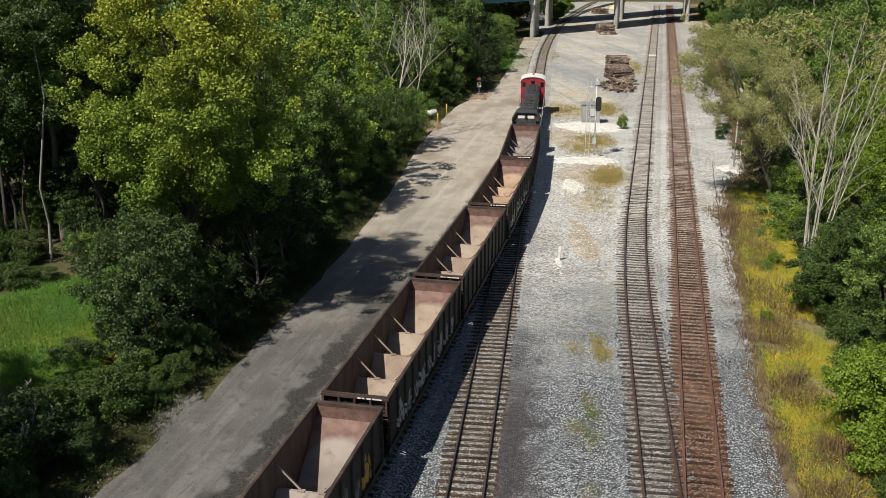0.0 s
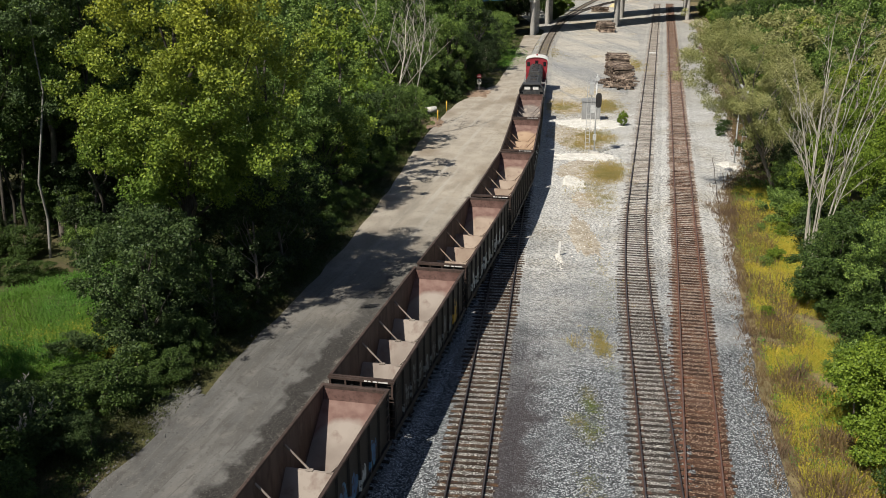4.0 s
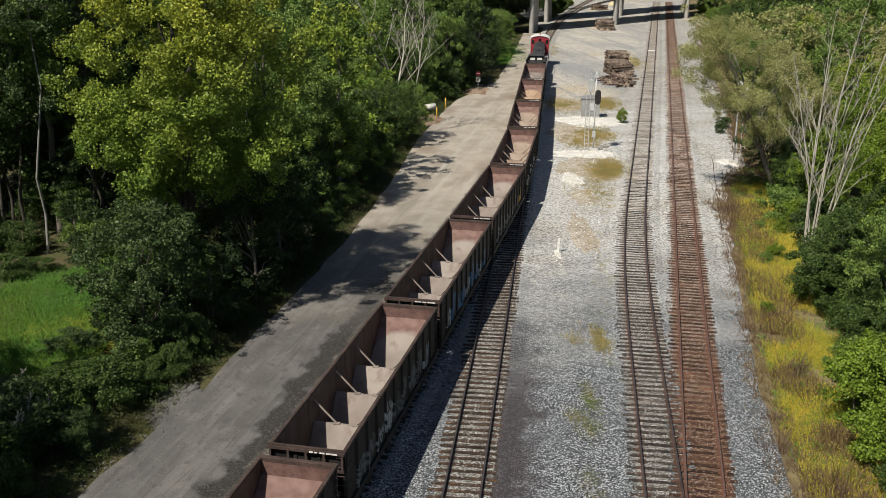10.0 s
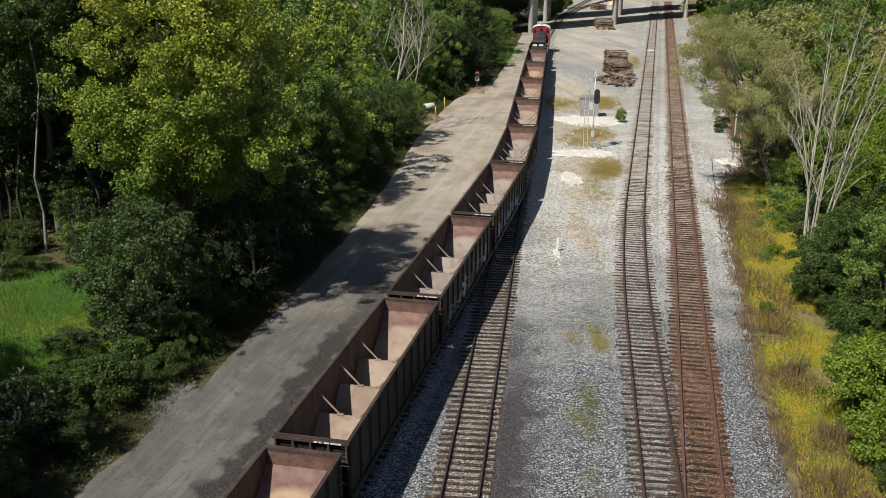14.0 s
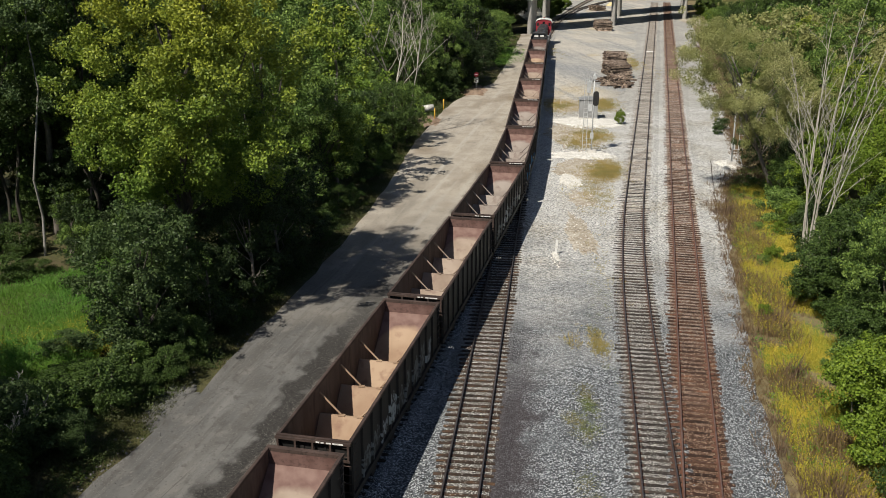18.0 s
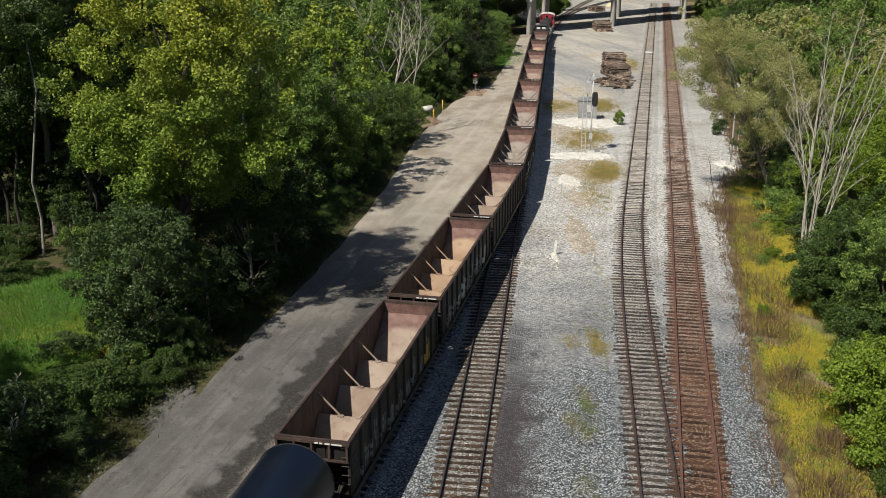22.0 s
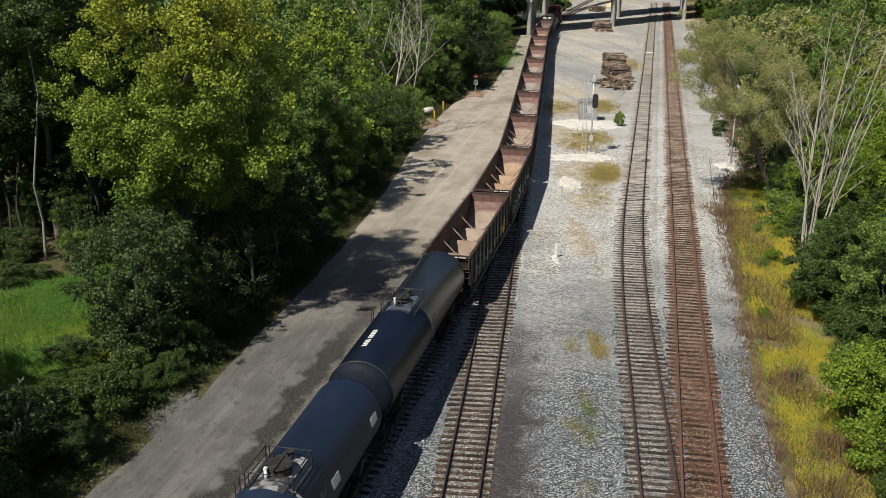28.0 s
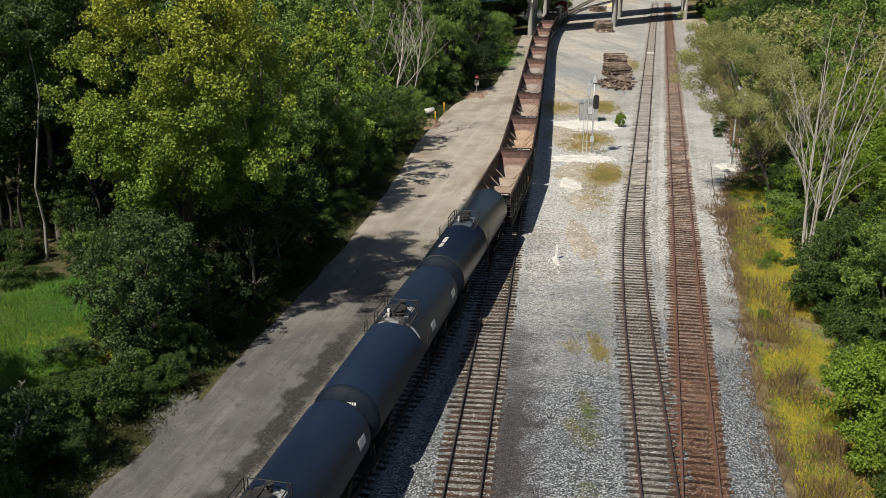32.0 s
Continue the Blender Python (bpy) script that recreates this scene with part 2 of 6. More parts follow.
M = dict(
    soil=surface("soil", (0.05, 0.06, 0.02), (0.09, 0.075, 0.04), 0.4, (0.12, 0.11, 0.04), 6, bump=0.6, dist=0.1),
    # grey near, pale beige far: part of this step is cloud shade painted in
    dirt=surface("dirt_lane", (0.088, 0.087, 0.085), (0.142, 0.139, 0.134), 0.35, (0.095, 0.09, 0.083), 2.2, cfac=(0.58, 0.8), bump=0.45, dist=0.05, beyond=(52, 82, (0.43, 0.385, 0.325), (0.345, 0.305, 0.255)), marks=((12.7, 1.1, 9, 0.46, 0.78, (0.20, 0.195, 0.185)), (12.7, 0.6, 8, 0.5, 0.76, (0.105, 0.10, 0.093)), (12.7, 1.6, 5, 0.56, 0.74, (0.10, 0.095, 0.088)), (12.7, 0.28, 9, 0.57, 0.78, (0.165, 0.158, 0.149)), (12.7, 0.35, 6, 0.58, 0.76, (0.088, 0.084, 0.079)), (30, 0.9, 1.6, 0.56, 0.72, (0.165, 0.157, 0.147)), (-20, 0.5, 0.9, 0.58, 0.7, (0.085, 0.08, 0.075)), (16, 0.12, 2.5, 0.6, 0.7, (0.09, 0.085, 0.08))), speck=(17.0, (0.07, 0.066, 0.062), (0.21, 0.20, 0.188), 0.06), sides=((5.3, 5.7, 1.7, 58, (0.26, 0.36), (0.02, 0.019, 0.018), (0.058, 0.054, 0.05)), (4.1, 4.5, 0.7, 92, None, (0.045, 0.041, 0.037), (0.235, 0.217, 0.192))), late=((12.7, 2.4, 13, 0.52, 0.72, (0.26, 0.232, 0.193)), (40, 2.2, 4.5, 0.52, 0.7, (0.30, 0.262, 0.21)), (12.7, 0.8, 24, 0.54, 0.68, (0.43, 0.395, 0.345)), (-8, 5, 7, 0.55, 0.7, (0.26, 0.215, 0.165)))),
    # near gravel darkened in colour for cloud shade, paler from y 46 to 72
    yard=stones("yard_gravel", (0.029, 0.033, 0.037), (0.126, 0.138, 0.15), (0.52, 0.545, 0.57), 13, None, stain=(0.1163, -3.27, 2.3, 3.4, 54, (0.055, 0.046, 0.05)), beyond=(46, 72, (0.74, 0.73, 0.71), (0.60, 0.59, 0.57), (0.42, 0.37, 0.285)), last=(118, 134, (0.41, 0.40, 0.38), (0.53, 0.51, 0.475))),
    lot=surface("lot_gravel", (0.42, 0.392, 0.348), (0.53, 0.492, 0.43), 0.12, (0.26, 0.25, 0.235), 0.6, cfac=(0.55, 0.8), bump=0.4, dist=0.04, marks=((-14, 7, 40, 0.45, 0.66, (0.25, 0.26, 0.27)), (35, 7, 16, 0.54, 0.64, (0.45, 0.385, 0.28)), (-10, 1.6, 30, 0.5, 0.7, (0.24, 0.245, 0.25))), speck=(5.0, (0.15, 0.145, 0.135), (0.62, 0.60, 0.56), 0.25)),
    # ballasts likewise: near shade put into the colour, brighter tones farther off
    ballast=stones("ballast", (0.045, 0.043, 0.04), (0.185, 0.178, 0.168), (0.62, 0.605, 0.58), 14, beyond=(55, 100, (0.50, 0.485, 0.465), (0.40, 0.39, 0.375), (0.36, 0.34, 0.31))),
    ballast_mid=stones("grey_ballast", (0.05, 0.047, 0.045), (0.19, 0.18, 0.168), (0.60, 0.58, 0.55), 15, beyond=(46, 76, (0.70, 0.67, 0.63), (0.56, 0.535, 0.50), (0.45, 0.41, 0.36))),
    ballast_dark=stones("fouled_ballast", (0.05, 0.055, 0.062), (0.19, 0.20, 0.215), (0.62, 0.64, 0.67), 13),
    ballast_rust=stones("rusty_ballast", (0.042, 0.021, 0.013), (0.13, 0.072, 0.046), (0.38, 0.285, 0.22), 14, beyond=(42, 84, (0.46, 0.355, 0.285), (0.36, 0.27, 0.21), (0.48, 0.40, 0.335))),
    tie=surface("weathered_timber", (0.030, 0.023, 0.019), (0.085, 0.068, 0.057), 0.9, (0.025, 0.021, 0.018), 9, stretch=(0.6, 5, 1), bump=0.5, vary=0.5, speck=(11.0, (0.05, 0.05, 0.05), (0.42, 0.41, 0.40), 0.15), world=True),
    # lighter timbers for far ties: the brighter light there is put into the colour
    tie_brown_pale=surface("pale_far_brown_timber", (0.16, 0.135, 0.11), (0.30, 0.26, 0.215), 0.9, (0.10, 0.082, 0.066), 25, stretch=(1, 8, 1), bump=0.5, vary=0.3),
    tie_grey=surface("grey_weathered_far_timber", (0.16, 0.138, 0.12), (0.36, 0.32, 0.28), 0.9, (0.06, 0.05, 0.043), 9, stretch=(0.6, 5, 1), bump=0.5, vary=0.5, speck=(9.0, (0.05, 0.05, 0.05), (0.5, 0.48, 0.45), 0.12), world=True),
    tie_brown=surface("brown_timber", (0.022, 0.015, 0.011), (0.078, 0.05, 0.034), 0.8, (0.13, 0.07, 0.035), 2.5, cfac=(0.56, 0.72), stretch=(0.7, 2, 1), bump=0.5, vary=0.45, speck=(11.0, (0.04, 0.035, 0.03), (0.42, 0.40, 0.37), 0.1), world=True),
    tie_rust=surface("rust_stained_timber", (0.030, 0.015, 0.010), (0.082, 0.043, 0.028), 0.9, (0.14, 0.06, 0.03), 0.8, cfac=(0.55, 0.72), bump=0.5, vary=0.4, speck=(11.0, (0.03, 0.02, 0.015), (0.34, 0.25, 0.19), 0.1), world=True),
    tie_rust_pale=surface("pale_rust_stained_timber", (0.12, 0.072, 0.052), (0.27, 0.18, 0.135), 0.9, (0.06, 0.036, 0.027), 9, bump=0.5, vary=0.4, speck=(9.0, (0.03, 0.02, 0.015), (0.40, 0.31, 0.25), 0.12), world=True),
    rail=surface("rusted_rail", (0.05, 0.032, 0.027), (0.10, 0.062, 0.048), 3, (0.03, 0.024, 0.024), 30, rough=0.55, metal=0.3, bump=0.1),
    rail_brown=surface("brown_rusted_rail", (0.075, 0.043, 0.034), (0.13, 0.076, 0.058), 2, (0.045, 0.032, 0.028), 12, rough=0.6, metal=0.2, bump=0.1),
    rail_rust=surface("red_rusted_rail", (0.12, 0.055, 0.037), (0.19, 0.092, 0.063), 2, (0.08, 0.042, 0.03), 12, rough=0.65, metal=0.1, bump=0.1),
    railtop_rust=surface("brown_rail_head", (0.19, 0.125, 0.105), (0.27, 0.19, 0.165), 1.5, (0.12, 0.07, 0.055), 8, rough=0.4, metal=0.5, bump=0.05),
    railtop=surface("worn_rail_head", (0.16, 0.14, 0.13), (0.26, 0.24, 0.23), 2, (0.10, 0.07, 0.06), 12, rough=0.35, metal=0.8, bump=0.05),
    hopper_in=surface("dusty_steel", (0.24, 0.178, 0.137), (0.355, 0.283, 0.23), 0.7, (0.21, 0.14, 0.115), 2.2, cfac=(0.55, 0.75), bump=0.1, rough=0.75, rim=(6.6, 6.9, (0.15, 0.085, 0.072), (0.22, 0.14, 0.12))),
    hopper_in2=surface("orange_dusty_steel", (0.28, 0.182, 0.12), (0.40, 0.285, 0.197), 0.6, (0.23, 0.135, 0.095), 2.0, cfac=(0.55, 0.75), bump=0.1, rough=0.75, rim=(6.6, 6.9, (0.15, 0.085, 0.072), (0.22, 0.14, 0.12))),
    hopper_in3=surface("grey_dusty_steel", (0.205, 0.17, 0.15), (0.31, 0.268, 0.238), 0.6, (0.19, 0.14, 0.12), 1.8, cfac=(0.55, 0.75), bump=0.1, rough=0.75, rim=(6.6, 6.9, (0.15, 0.085, 0.072), (0.22, 0.14, 0.12))),
    hopper_in4=surface("dark_grey_steel", (0.15, 0.13, 0.118), (0.23, 0.20, 0.185), 0.7, (0.33, 0.28, 0.24), 1.6, cfac=(0.52, 0.7), bump=0.1, rough=0.75, rim=(6.6, 6.9, (0.12, 0.075, 0.065), (0.17, 0.11, 0.095))),
    hopper_out=surface("black_car_paint", (0.014, 0.0135, 0.0135), (0.026, 0.024, 0.023), 1.0, (0.042, 0.03, 0.025), 5, cfac=(0.62, 0.82), rough=0.6, bump=0.1),
    rust_wall=surface("rusty_inner_wall", (0.085, 0.062, 0.052), (0.14, 0.108, 0.092), 0.8, (0.055, 0.038, 0.032), 2.5, rough=0.75, bump=0.1, stretch=(1, 1, 0.4)),
    chord=surface("brown_rusted_steel", (0.05, 0.034, 0.029), (0.09, 0.061, 0.052), 1.2, (0.032, 0.024, 0.021), 8, rough=0.65, bump=0.1),
    band=surface("red_oxide_steel", (0.125, 0.07, 0.06), (0.19, 0.115, 0.10), 1.4, (0.085, 0.05, 0.043), 6, rough=0.7, bump=0.1),
    under=surface("grimy_steel", (0.015, 0.014, 0.013), (0.035, 0.03, 0.027), 2, (0.06, 0.045, 0.035), 7, rough=0.75, bump=0.2),
    tank=surface("black_tank_paint", (0.006, 0.014, 0.034), (0.011, 0.023, 0.052), 0.5, (0.016, 0.022, 0.038), 1.5, cfac=(0.55, 0.85), rough=0.5, bump=0.03, spec=0.4, stretch=(1, 0.35, 1)),
    tank_head=surface("grimy_matt_black", (0.006, 0.010, 0.019), (0.010, 0.015, 0.027), 1.0, (0.014, 0.017, 0.024), 5, rough=0.65, bump=0.05, spec=0.15),
    tank_gloss=surface("glossy_black_tank_paint", (0.004, 0.007, 0.016), (0.006, 0.010, 0.024), 0.8, (0.012, 0.016, 0.026), 1.5, cfac=(0.6, 0.85), rough=0.3, bump=0.02, spec=0.5, stretch=(1, 0.35, 1)),
    dull=surface("dull_black_paint", (0.02, 0.02, 0.022), (0.035, 0.034, 0.035), 2, (0.07, 0.06, 0.055), 6, rough=0.55, bump=0.1),
    white=surface("white_paint", (0.70, 0.69, 0.67), (0.80, 0.79, 0.77), 3, (0.5, 0.48, 0.45), 10, rough=0.5, bump=0.03),
    red=surface("red_paint", (0.25, 0.024, 0.035), (0.33, 0.045, 0.06), 1.5, (0.20, 0.03, 0.035), 6, rough=0.42, bump=0.03),
    loco=surface("charcoal_paint", (0.035, 0.036, 0.04), (0.06, 0.06, 0.062), 1.2, (0.10, 0.095, 0.09), 4, rough=0.55, bump=0.05),
    glass=surface("dark_cab_glass", (0.01, 0.012, 0.014), (0.015, 0.017, 0.02), 2, rough=0.1, bump=0, spec=0.6),
    concrete=surface("concrete", (0.48, 0.465, 0.44), (0.60, 0.58, 0.55), 0.6, (0.27, 0.25, 0.23), 2.5, cfac=(0.55, 0.8), bump=0.2),
    concrete_old=surface("stained_concrete", (0.36, 0.35, 0.33), (0.48, 0.465, 0.44), 0.6, (0.22, 0.205, 0.19), 2.5, cfac=(0.5, 0.75), bump=0.2, stretch=(1, 1, 0.3)),
    pad=surface("pale_limestone", (0.60, 0.58, 0.54), (0.76, 0.74, 0.70), 1.2, (0.42, 0.40, 0.36), 5, bump=0.6, dist=0.05, speck=(7.0, (0.42, 0.40, 0.37), (0.82, 0.81, 0.78), 0.3)),
    teal=surface("blue_girder_paint", (0.055, 0.16, 0.22), (0.08, 0.21, 0.28), 0.5, (0.05, 0.10, 0.13), 2, rough=0.5, bump=0.05),
    steel=surface("galvanised_steel", (0.50, 0.51, 0.52), (0.62, 0.63, 0.64), 2, (0.40, 0.41, 0.42), 8, rough=0.45, metal=0.15, bump=0.05),
    sheet_steel=surface("weathered_sheet_steel", (0.27, 0.275, 0.28), (0.36, 0.365, 0.37), 1.5, (0.22, 0.22, 0.225), 6, rough=0.5, metal=0.2, bump=0.05, stretch=(1, 1, 0.3)),
    earth=surface("bare_tan_earth", (0.36, 0.315, 0.25), (0.47, 0.425, 0.36), 0.5, (0.26, 0.205, 0.14), 2.0, cfac=(0.5, 0.7), bump=0.5, dist=0.04, speck=(7.0, (0.16, 0.13, 0.1), (0.62, 0.58, 0.52), 0.25)),
    birch=surface("pale_grey_bark", (0.22, 0.215, 0.20), (0.32, 0.31, 0.29), 2, (0.11, 0.105, 0.10), 8, cfac=(0.55, 0.75), bump=0.4, stretch=(2, 2, 0.7)),
    bark=surface("grey_bark", (0.16, 0.14, 0.12), (0.26, 0.235, 0.205), 3, (0.09, 0.075, 0.065), 14, bump=0.7, stretch=(3, 3, 0.6)),
    bark_dark=surface("dark_bark", (0.045, 0.04, 0.033), (0.085, 0.075, 0.062), 3, (0.03, 0.026, 0.022), 14, bump=0.7, stretch=(3, 3, 0.6)),
    deadwood=surface("bleached_wood", (0.36, 0.33, 0.285), (0.54, 0.51, 0.45), 2, (0.22, 0.19, 0.16), 10, bump=0.5, stretch=(3, 3, 0.5)),
    log=surface("old_tie_wood", (0.12, 0.085, 0.065), (0.36, 0.285, 0.225), 0.9, (0.05, 0.035, 0.03), 4, cfac=(0.48, 0.62), bump=0.5, vary=0.6, world=True),
    yellow=surface("yellow_paint", (0.60, 0.36, 0.04), (0.68, 0.43, 0.06), 2, rough=0.55, bump=0.05),
    red_earth=surface("reddish_earth", (0.24, 0.155, 0.105), (0.34, 0.245, 0.18), 0.8, (0.15, 0.10, 0.065), 2.5, cfac=(0.5, 0.7), bump=0.5, dist=0.04, speck=(7.0, (0.1, 0.07, 0.05), (0.45, 0.38, 0.3), 0.2)),
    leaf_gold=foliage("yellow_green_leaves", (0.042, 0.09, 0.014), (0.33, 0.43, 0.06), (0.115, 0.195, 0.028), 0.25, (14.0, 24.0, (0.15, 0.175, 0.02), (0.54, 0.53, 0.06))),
    leaf_green=foliage("green_leaves", (0.028, 0.066, 0.016), (0.30, 0.42, 0.095), (0.085, 0.15, 0.032)),
    leaf_deep=foliage("deep_green_leaves", (0.018, 0.042, 0.012), (0.115, 0.18, 0.042), (0.05, 0.085, 0.018)),
    # leaf colour lowered to stand for deep shade between the trees
    leaf_shade=foliage("shade_dark_leaves", (0.015, 0.03, 0.011), (0.06, 0.095, 0.03), (0.025, 0.042, 0.013)),
    leaf_grey=foliage("grey_green_leaves", (0.02, 0.043, 0.015), (0.12, 0.175, 0.06), (0.05, 0.085, 0.024)),
    leaf_olive=foliage("olive_leaves", (0.11, 0.118, 0.04), (0.54, 0.53, 0.235), (0.25, 0.265, 0.09)),
    leaf_bright=foliage("bright_leaves", (0.06, 0.115, 0.013), (0.27, 0.36, 0.045), (0.125, 0.195, 0.02)),
    weed=foliage("meadow_weeds", (0.05, 0.14, 0.022), (0.15, 0.32, 0.05), (0.12, 0.23, 0.028), 0.16),
    edge_grass=foliage("lane_edge_grass", (0.025, 0.05, 0.012), (0.085, 0.12, 0.028), (0.07, 0.07, 0.026), 0.3),
    weed_dull=foliage("dull_green_weeds", (0.07, 0.10, 0.02), (0.19, 0.23, 0.06), (0.20, 0.17, 0.06), 0.6),
    golden=foliage("goldenrod", (0.27, 0.26, 0.03), (0.70, 0.53, 0.07), (0.41, 0.38, 0.05), 0.5),
    dry=foliage("dry_weeds", (0.31, 0.24, 0.085), (0.52, 0.41, 0.16), (0.30, 0.27, 0.10), 0.35),
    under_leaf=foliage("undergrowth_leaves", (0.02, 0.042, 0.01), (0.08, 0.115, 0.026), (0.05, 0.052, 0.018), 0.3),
    brown=foliage("brown_weeds", (0.10, 0.065, 0.05), (0.24, 0.165, 0.105), (0.22, 0.155, 0.075), 0.45),
    grass=surface("yellowing_grass", (0.17, 0.14, 0.075), (0.25, 0.20, 0.10), 0.5, (0.12, 0.085, 0.06), 1.3, cfac=(0.5, 0.68), bump=0.8, dist=0.15),
    meadow=surface("meadow_grass", (0.07, 0.12, 0.02), (0.12, 0.17, 0.03), 0.6, (0.17, 0.18, 0.03), 1.1, bump=0.8, dist=0.15),
)


glow = surface("headlight_lens", (0.9, 0.85, 0.75), (0.95, 0.9, 0.8), 4, rough=0.3, bump=0)
glow.node_tree.nodes["Principled BSDF"].inputs["Emission Color"].default_value = (1.0, 0.86, 0.66, 1)
glow.node_tree.nodes["Principled BSDF"].inputs["Emission Strength"].default_value = 7.0
M["headlight"] = glow


# ---- mesh helpers ----
def part(name, bm, material, parent=None, label=""):
    me = bpy.data.meshes.new(name)
    bm.normal_update()
    bm.to_mesh(me)
    bm.free()
    me.materials.append(M[material])
    ob = new(name, me)
    ob.parent = parent
    return tagged(ob, label)


def shared(name, me, parent, m):
    ob = new(name, me)
    ob.parent, ob.matrix_basis = parent, m
    return ob


def box(bm, x0, x1, y0, y1, z0, z1, m=None, taper=0.0):
    vs = [bm.verts.new((x, y, z)) for z, k in ((z0, 0), (z1, taper)) for x, y in ((x0 + k, y0 + k), (x1 - k, y0 + k), (x1 - k, y1 - k), (x0 + k, y1 - k))]
    for f in ((3, 2, 1, 0), (4, 5, 6, 7), (0, 1, 5, 4), (1, 2, 6, 5), (2, 3, 7, 6), (3, 0, 4, 7)):
        bm.faces.new([vs[i] for i in f])
    if m:
        bmesh.ops.transform(bm, matrix=m, verts=vs)
    return vs


def prism(bm, profile, y0, y1, m=None, axis="y"):
    """A closed profile of (x, z) drawn out along y, or of (y, z) along x."""
    def at(p, d):
        return (p[0], d, p[1]) if axis == "y" else (d, p[0], p[1])
    a, b = [bm.verts.new(at(p, y0)) for p in profile], [bm.verts.new(at(p, y1)) for p in profile]
    n = len(profile)
    bm.faces.new(a), bm.faces.new(b[::-1])
    for i in range(n):
        bm.faces.new((a[i], b[i], b[(i + 1) % n], a[(i + 1) % n]))
    bmesh.ops.recalc_face_normals(bm, faces=list({f for v in a + b for f in v.link_faces}))
    if m:
        bmesh.ops.transform(bm, matrix=m, verts=a + b)


def tube(bm, p, q, r, r2=None, n=6, caps=True):
    p, q = Vector(p), Vector(q)
    r2 = r if r2 is None else r2
    t = (q - p).to_track_quat("Z", "Y").to_matrix()
    rings = []
    for c, k in ((p, r), (q, r2)):
        rings.append([bm.verts.new(c + t @ Vector((k * math.cos(a), k * math.sin(a), 0))) for a in (2 * math.pi * i / n for i in range(n))])
    for i in range(n):
        f = bm.faces.new((rings[0][i], rings[0][(i + 1) % n], rings[1][(i + 1) % n], rings[1][i]))
        f.smooth = n > 6
    if caps:
        bm.faces.new(rings[0][::-1]), bm.faces.new(rings[1])


def pipe(bm, points, r, n=5):
    for a, b in zip(points, points[1:]):
        tube(bm, a, b, r, n=n)


def lathe(bm, rows, n=32, axis="y"):
    """Rings of (place along the axis, radius), round the axis."""
    rings = []
    for y, r in rows:
        rings.append([bm.verts.new((r * math.cos(a), y, r * math.sin(a)) if axis == "y" else (r * math.cos(a), r * math.sin(a), y)) for a in (2 * math.pi * i / n for i in range(n))])
    for a, b in zip(rings, rings[1:]):
        for i in range(n):
            bm.faces.new((a[i], a[(i + 1) % n], b[(i + 1) % n], b[i])).smooth = True
    bm.faces.new(rings[0]), bm.faces.new(rings[-1][::-1])
    bmesh.ops.recalc_face_normals(bm, faces=bm.faces)


def quads(name, v, material, parent=None):
    """One mesh of loose quads from an array of n x 4 x 3."""
    v = np.asarray(v, dtype=np.float32)
    n = len(v)
    me = bpy.data.meshes.new(name)
    me.vertices.add(4 * n), me.loops.add(4 * n), me.polygons.add(n)
    me.vertices.foreach_set("co", v.reshape(-1))
    me.loops.foreach_set("vertex_index", np.arange(4 * n, dtype=np.int32))
    me.polygons.foreach_set("loop_start", np.arange(0, 4 * n, 4, dtype=np.int32))
    me.update(calc_edges=True)
    me.materials.append(M[material])
    ob = new(name, me)
    ob.parent = parent
    return ob


def leaf_quads(c, nrm, size, rng, slim=0.6):
    """Rhombic leaves at c that face nrm, turned at random in their own plane."""
    n = len(c)
    nrm = nrm / (np.linalg.norm(nrm, axis=1, keepdims=True) + 1e-9)
    a = np.cross(nrm, rng.normal(size=(n, 3)))
    a /= np.linalg.norm(a, axis=1, keepdims=True) + 1e-9
    b = np.cross(nrm, a)
    s = (size * rng.uniform(0.6, 1.25, n))[:, None]
    return np.stack([c - a * s, c - b * s * slim, c + a * s, c + b * s * slim], axis=1)


# ---- the plan: centre lines of the tracks, x over y ----
def line_a(y):
    return 0.1163 * y - 3.27 + (0.00052 * (y - 178) ** 2 if y > 178 else 0)


def line_train(y):
    if y > 95.1:
        return line_a(y)
    t = 0.2255 * y - 12.24
    return t if y < 69.1 else t - 0.1092 * (y - 69.1) ** 2 / 52


def line_c(y):
    return 0.2145 * y + 3.21


def line_b(y):
    if y < 50:
        return line_c(y) - 1.7 - 0.073 * (y - 34.7)
    d = min(y, 82) - 50
    return line_c(y) - 2.82 - 0.073 * d + 0.073 * d * d / 64


def rise(y):
    """The yard climbs gently away from the eye: height of the ground over the level plan."""
    k = min(max(y - 45, 0.0), 290.0)
    return 0.0053 * (k * k / 40 if k < 20 else k - 10)


def on_grade(x, y, z=0.0):
    """A point of the level plan, set on the climbing ground."""
    k = 1 - rise(y) / 21.6
    return Vector((x * k, y * k, z + rise(y)))


def lane_edge(y):
    """The dirt lane's edge under the trees."""
    ys = (0, 34.3, 43.4, 50.5, 57.9, 67.3, 83.8, 106.6, 125, 132, 150, 183, 221, 260, 340)
    xs = (-25, -14.9, -12.3, -10.9, -9.4, -7.5, -5.2, -2.8, 0.2, 1.5, 8.0, 12.7, 17.5, 22, 38)
    return float(np.interp(y, ys, xs))


def verge_edge(y):
    """Where the ballast ends and the weeds begin on the side of the brown trees."""
    ys = (0, 34, 43, 55, 66, 76, 86, 95, 110, 128, 150, 180, 230, 340)
    xs = (8.5, 14.2, 15.6, 18.2, 20.6, 23.0, 25.6, 30.0, 33.0, 37.2, 41.8, 48.0, 58.5, 82)
    return float(np.interp(y, ys, xs))


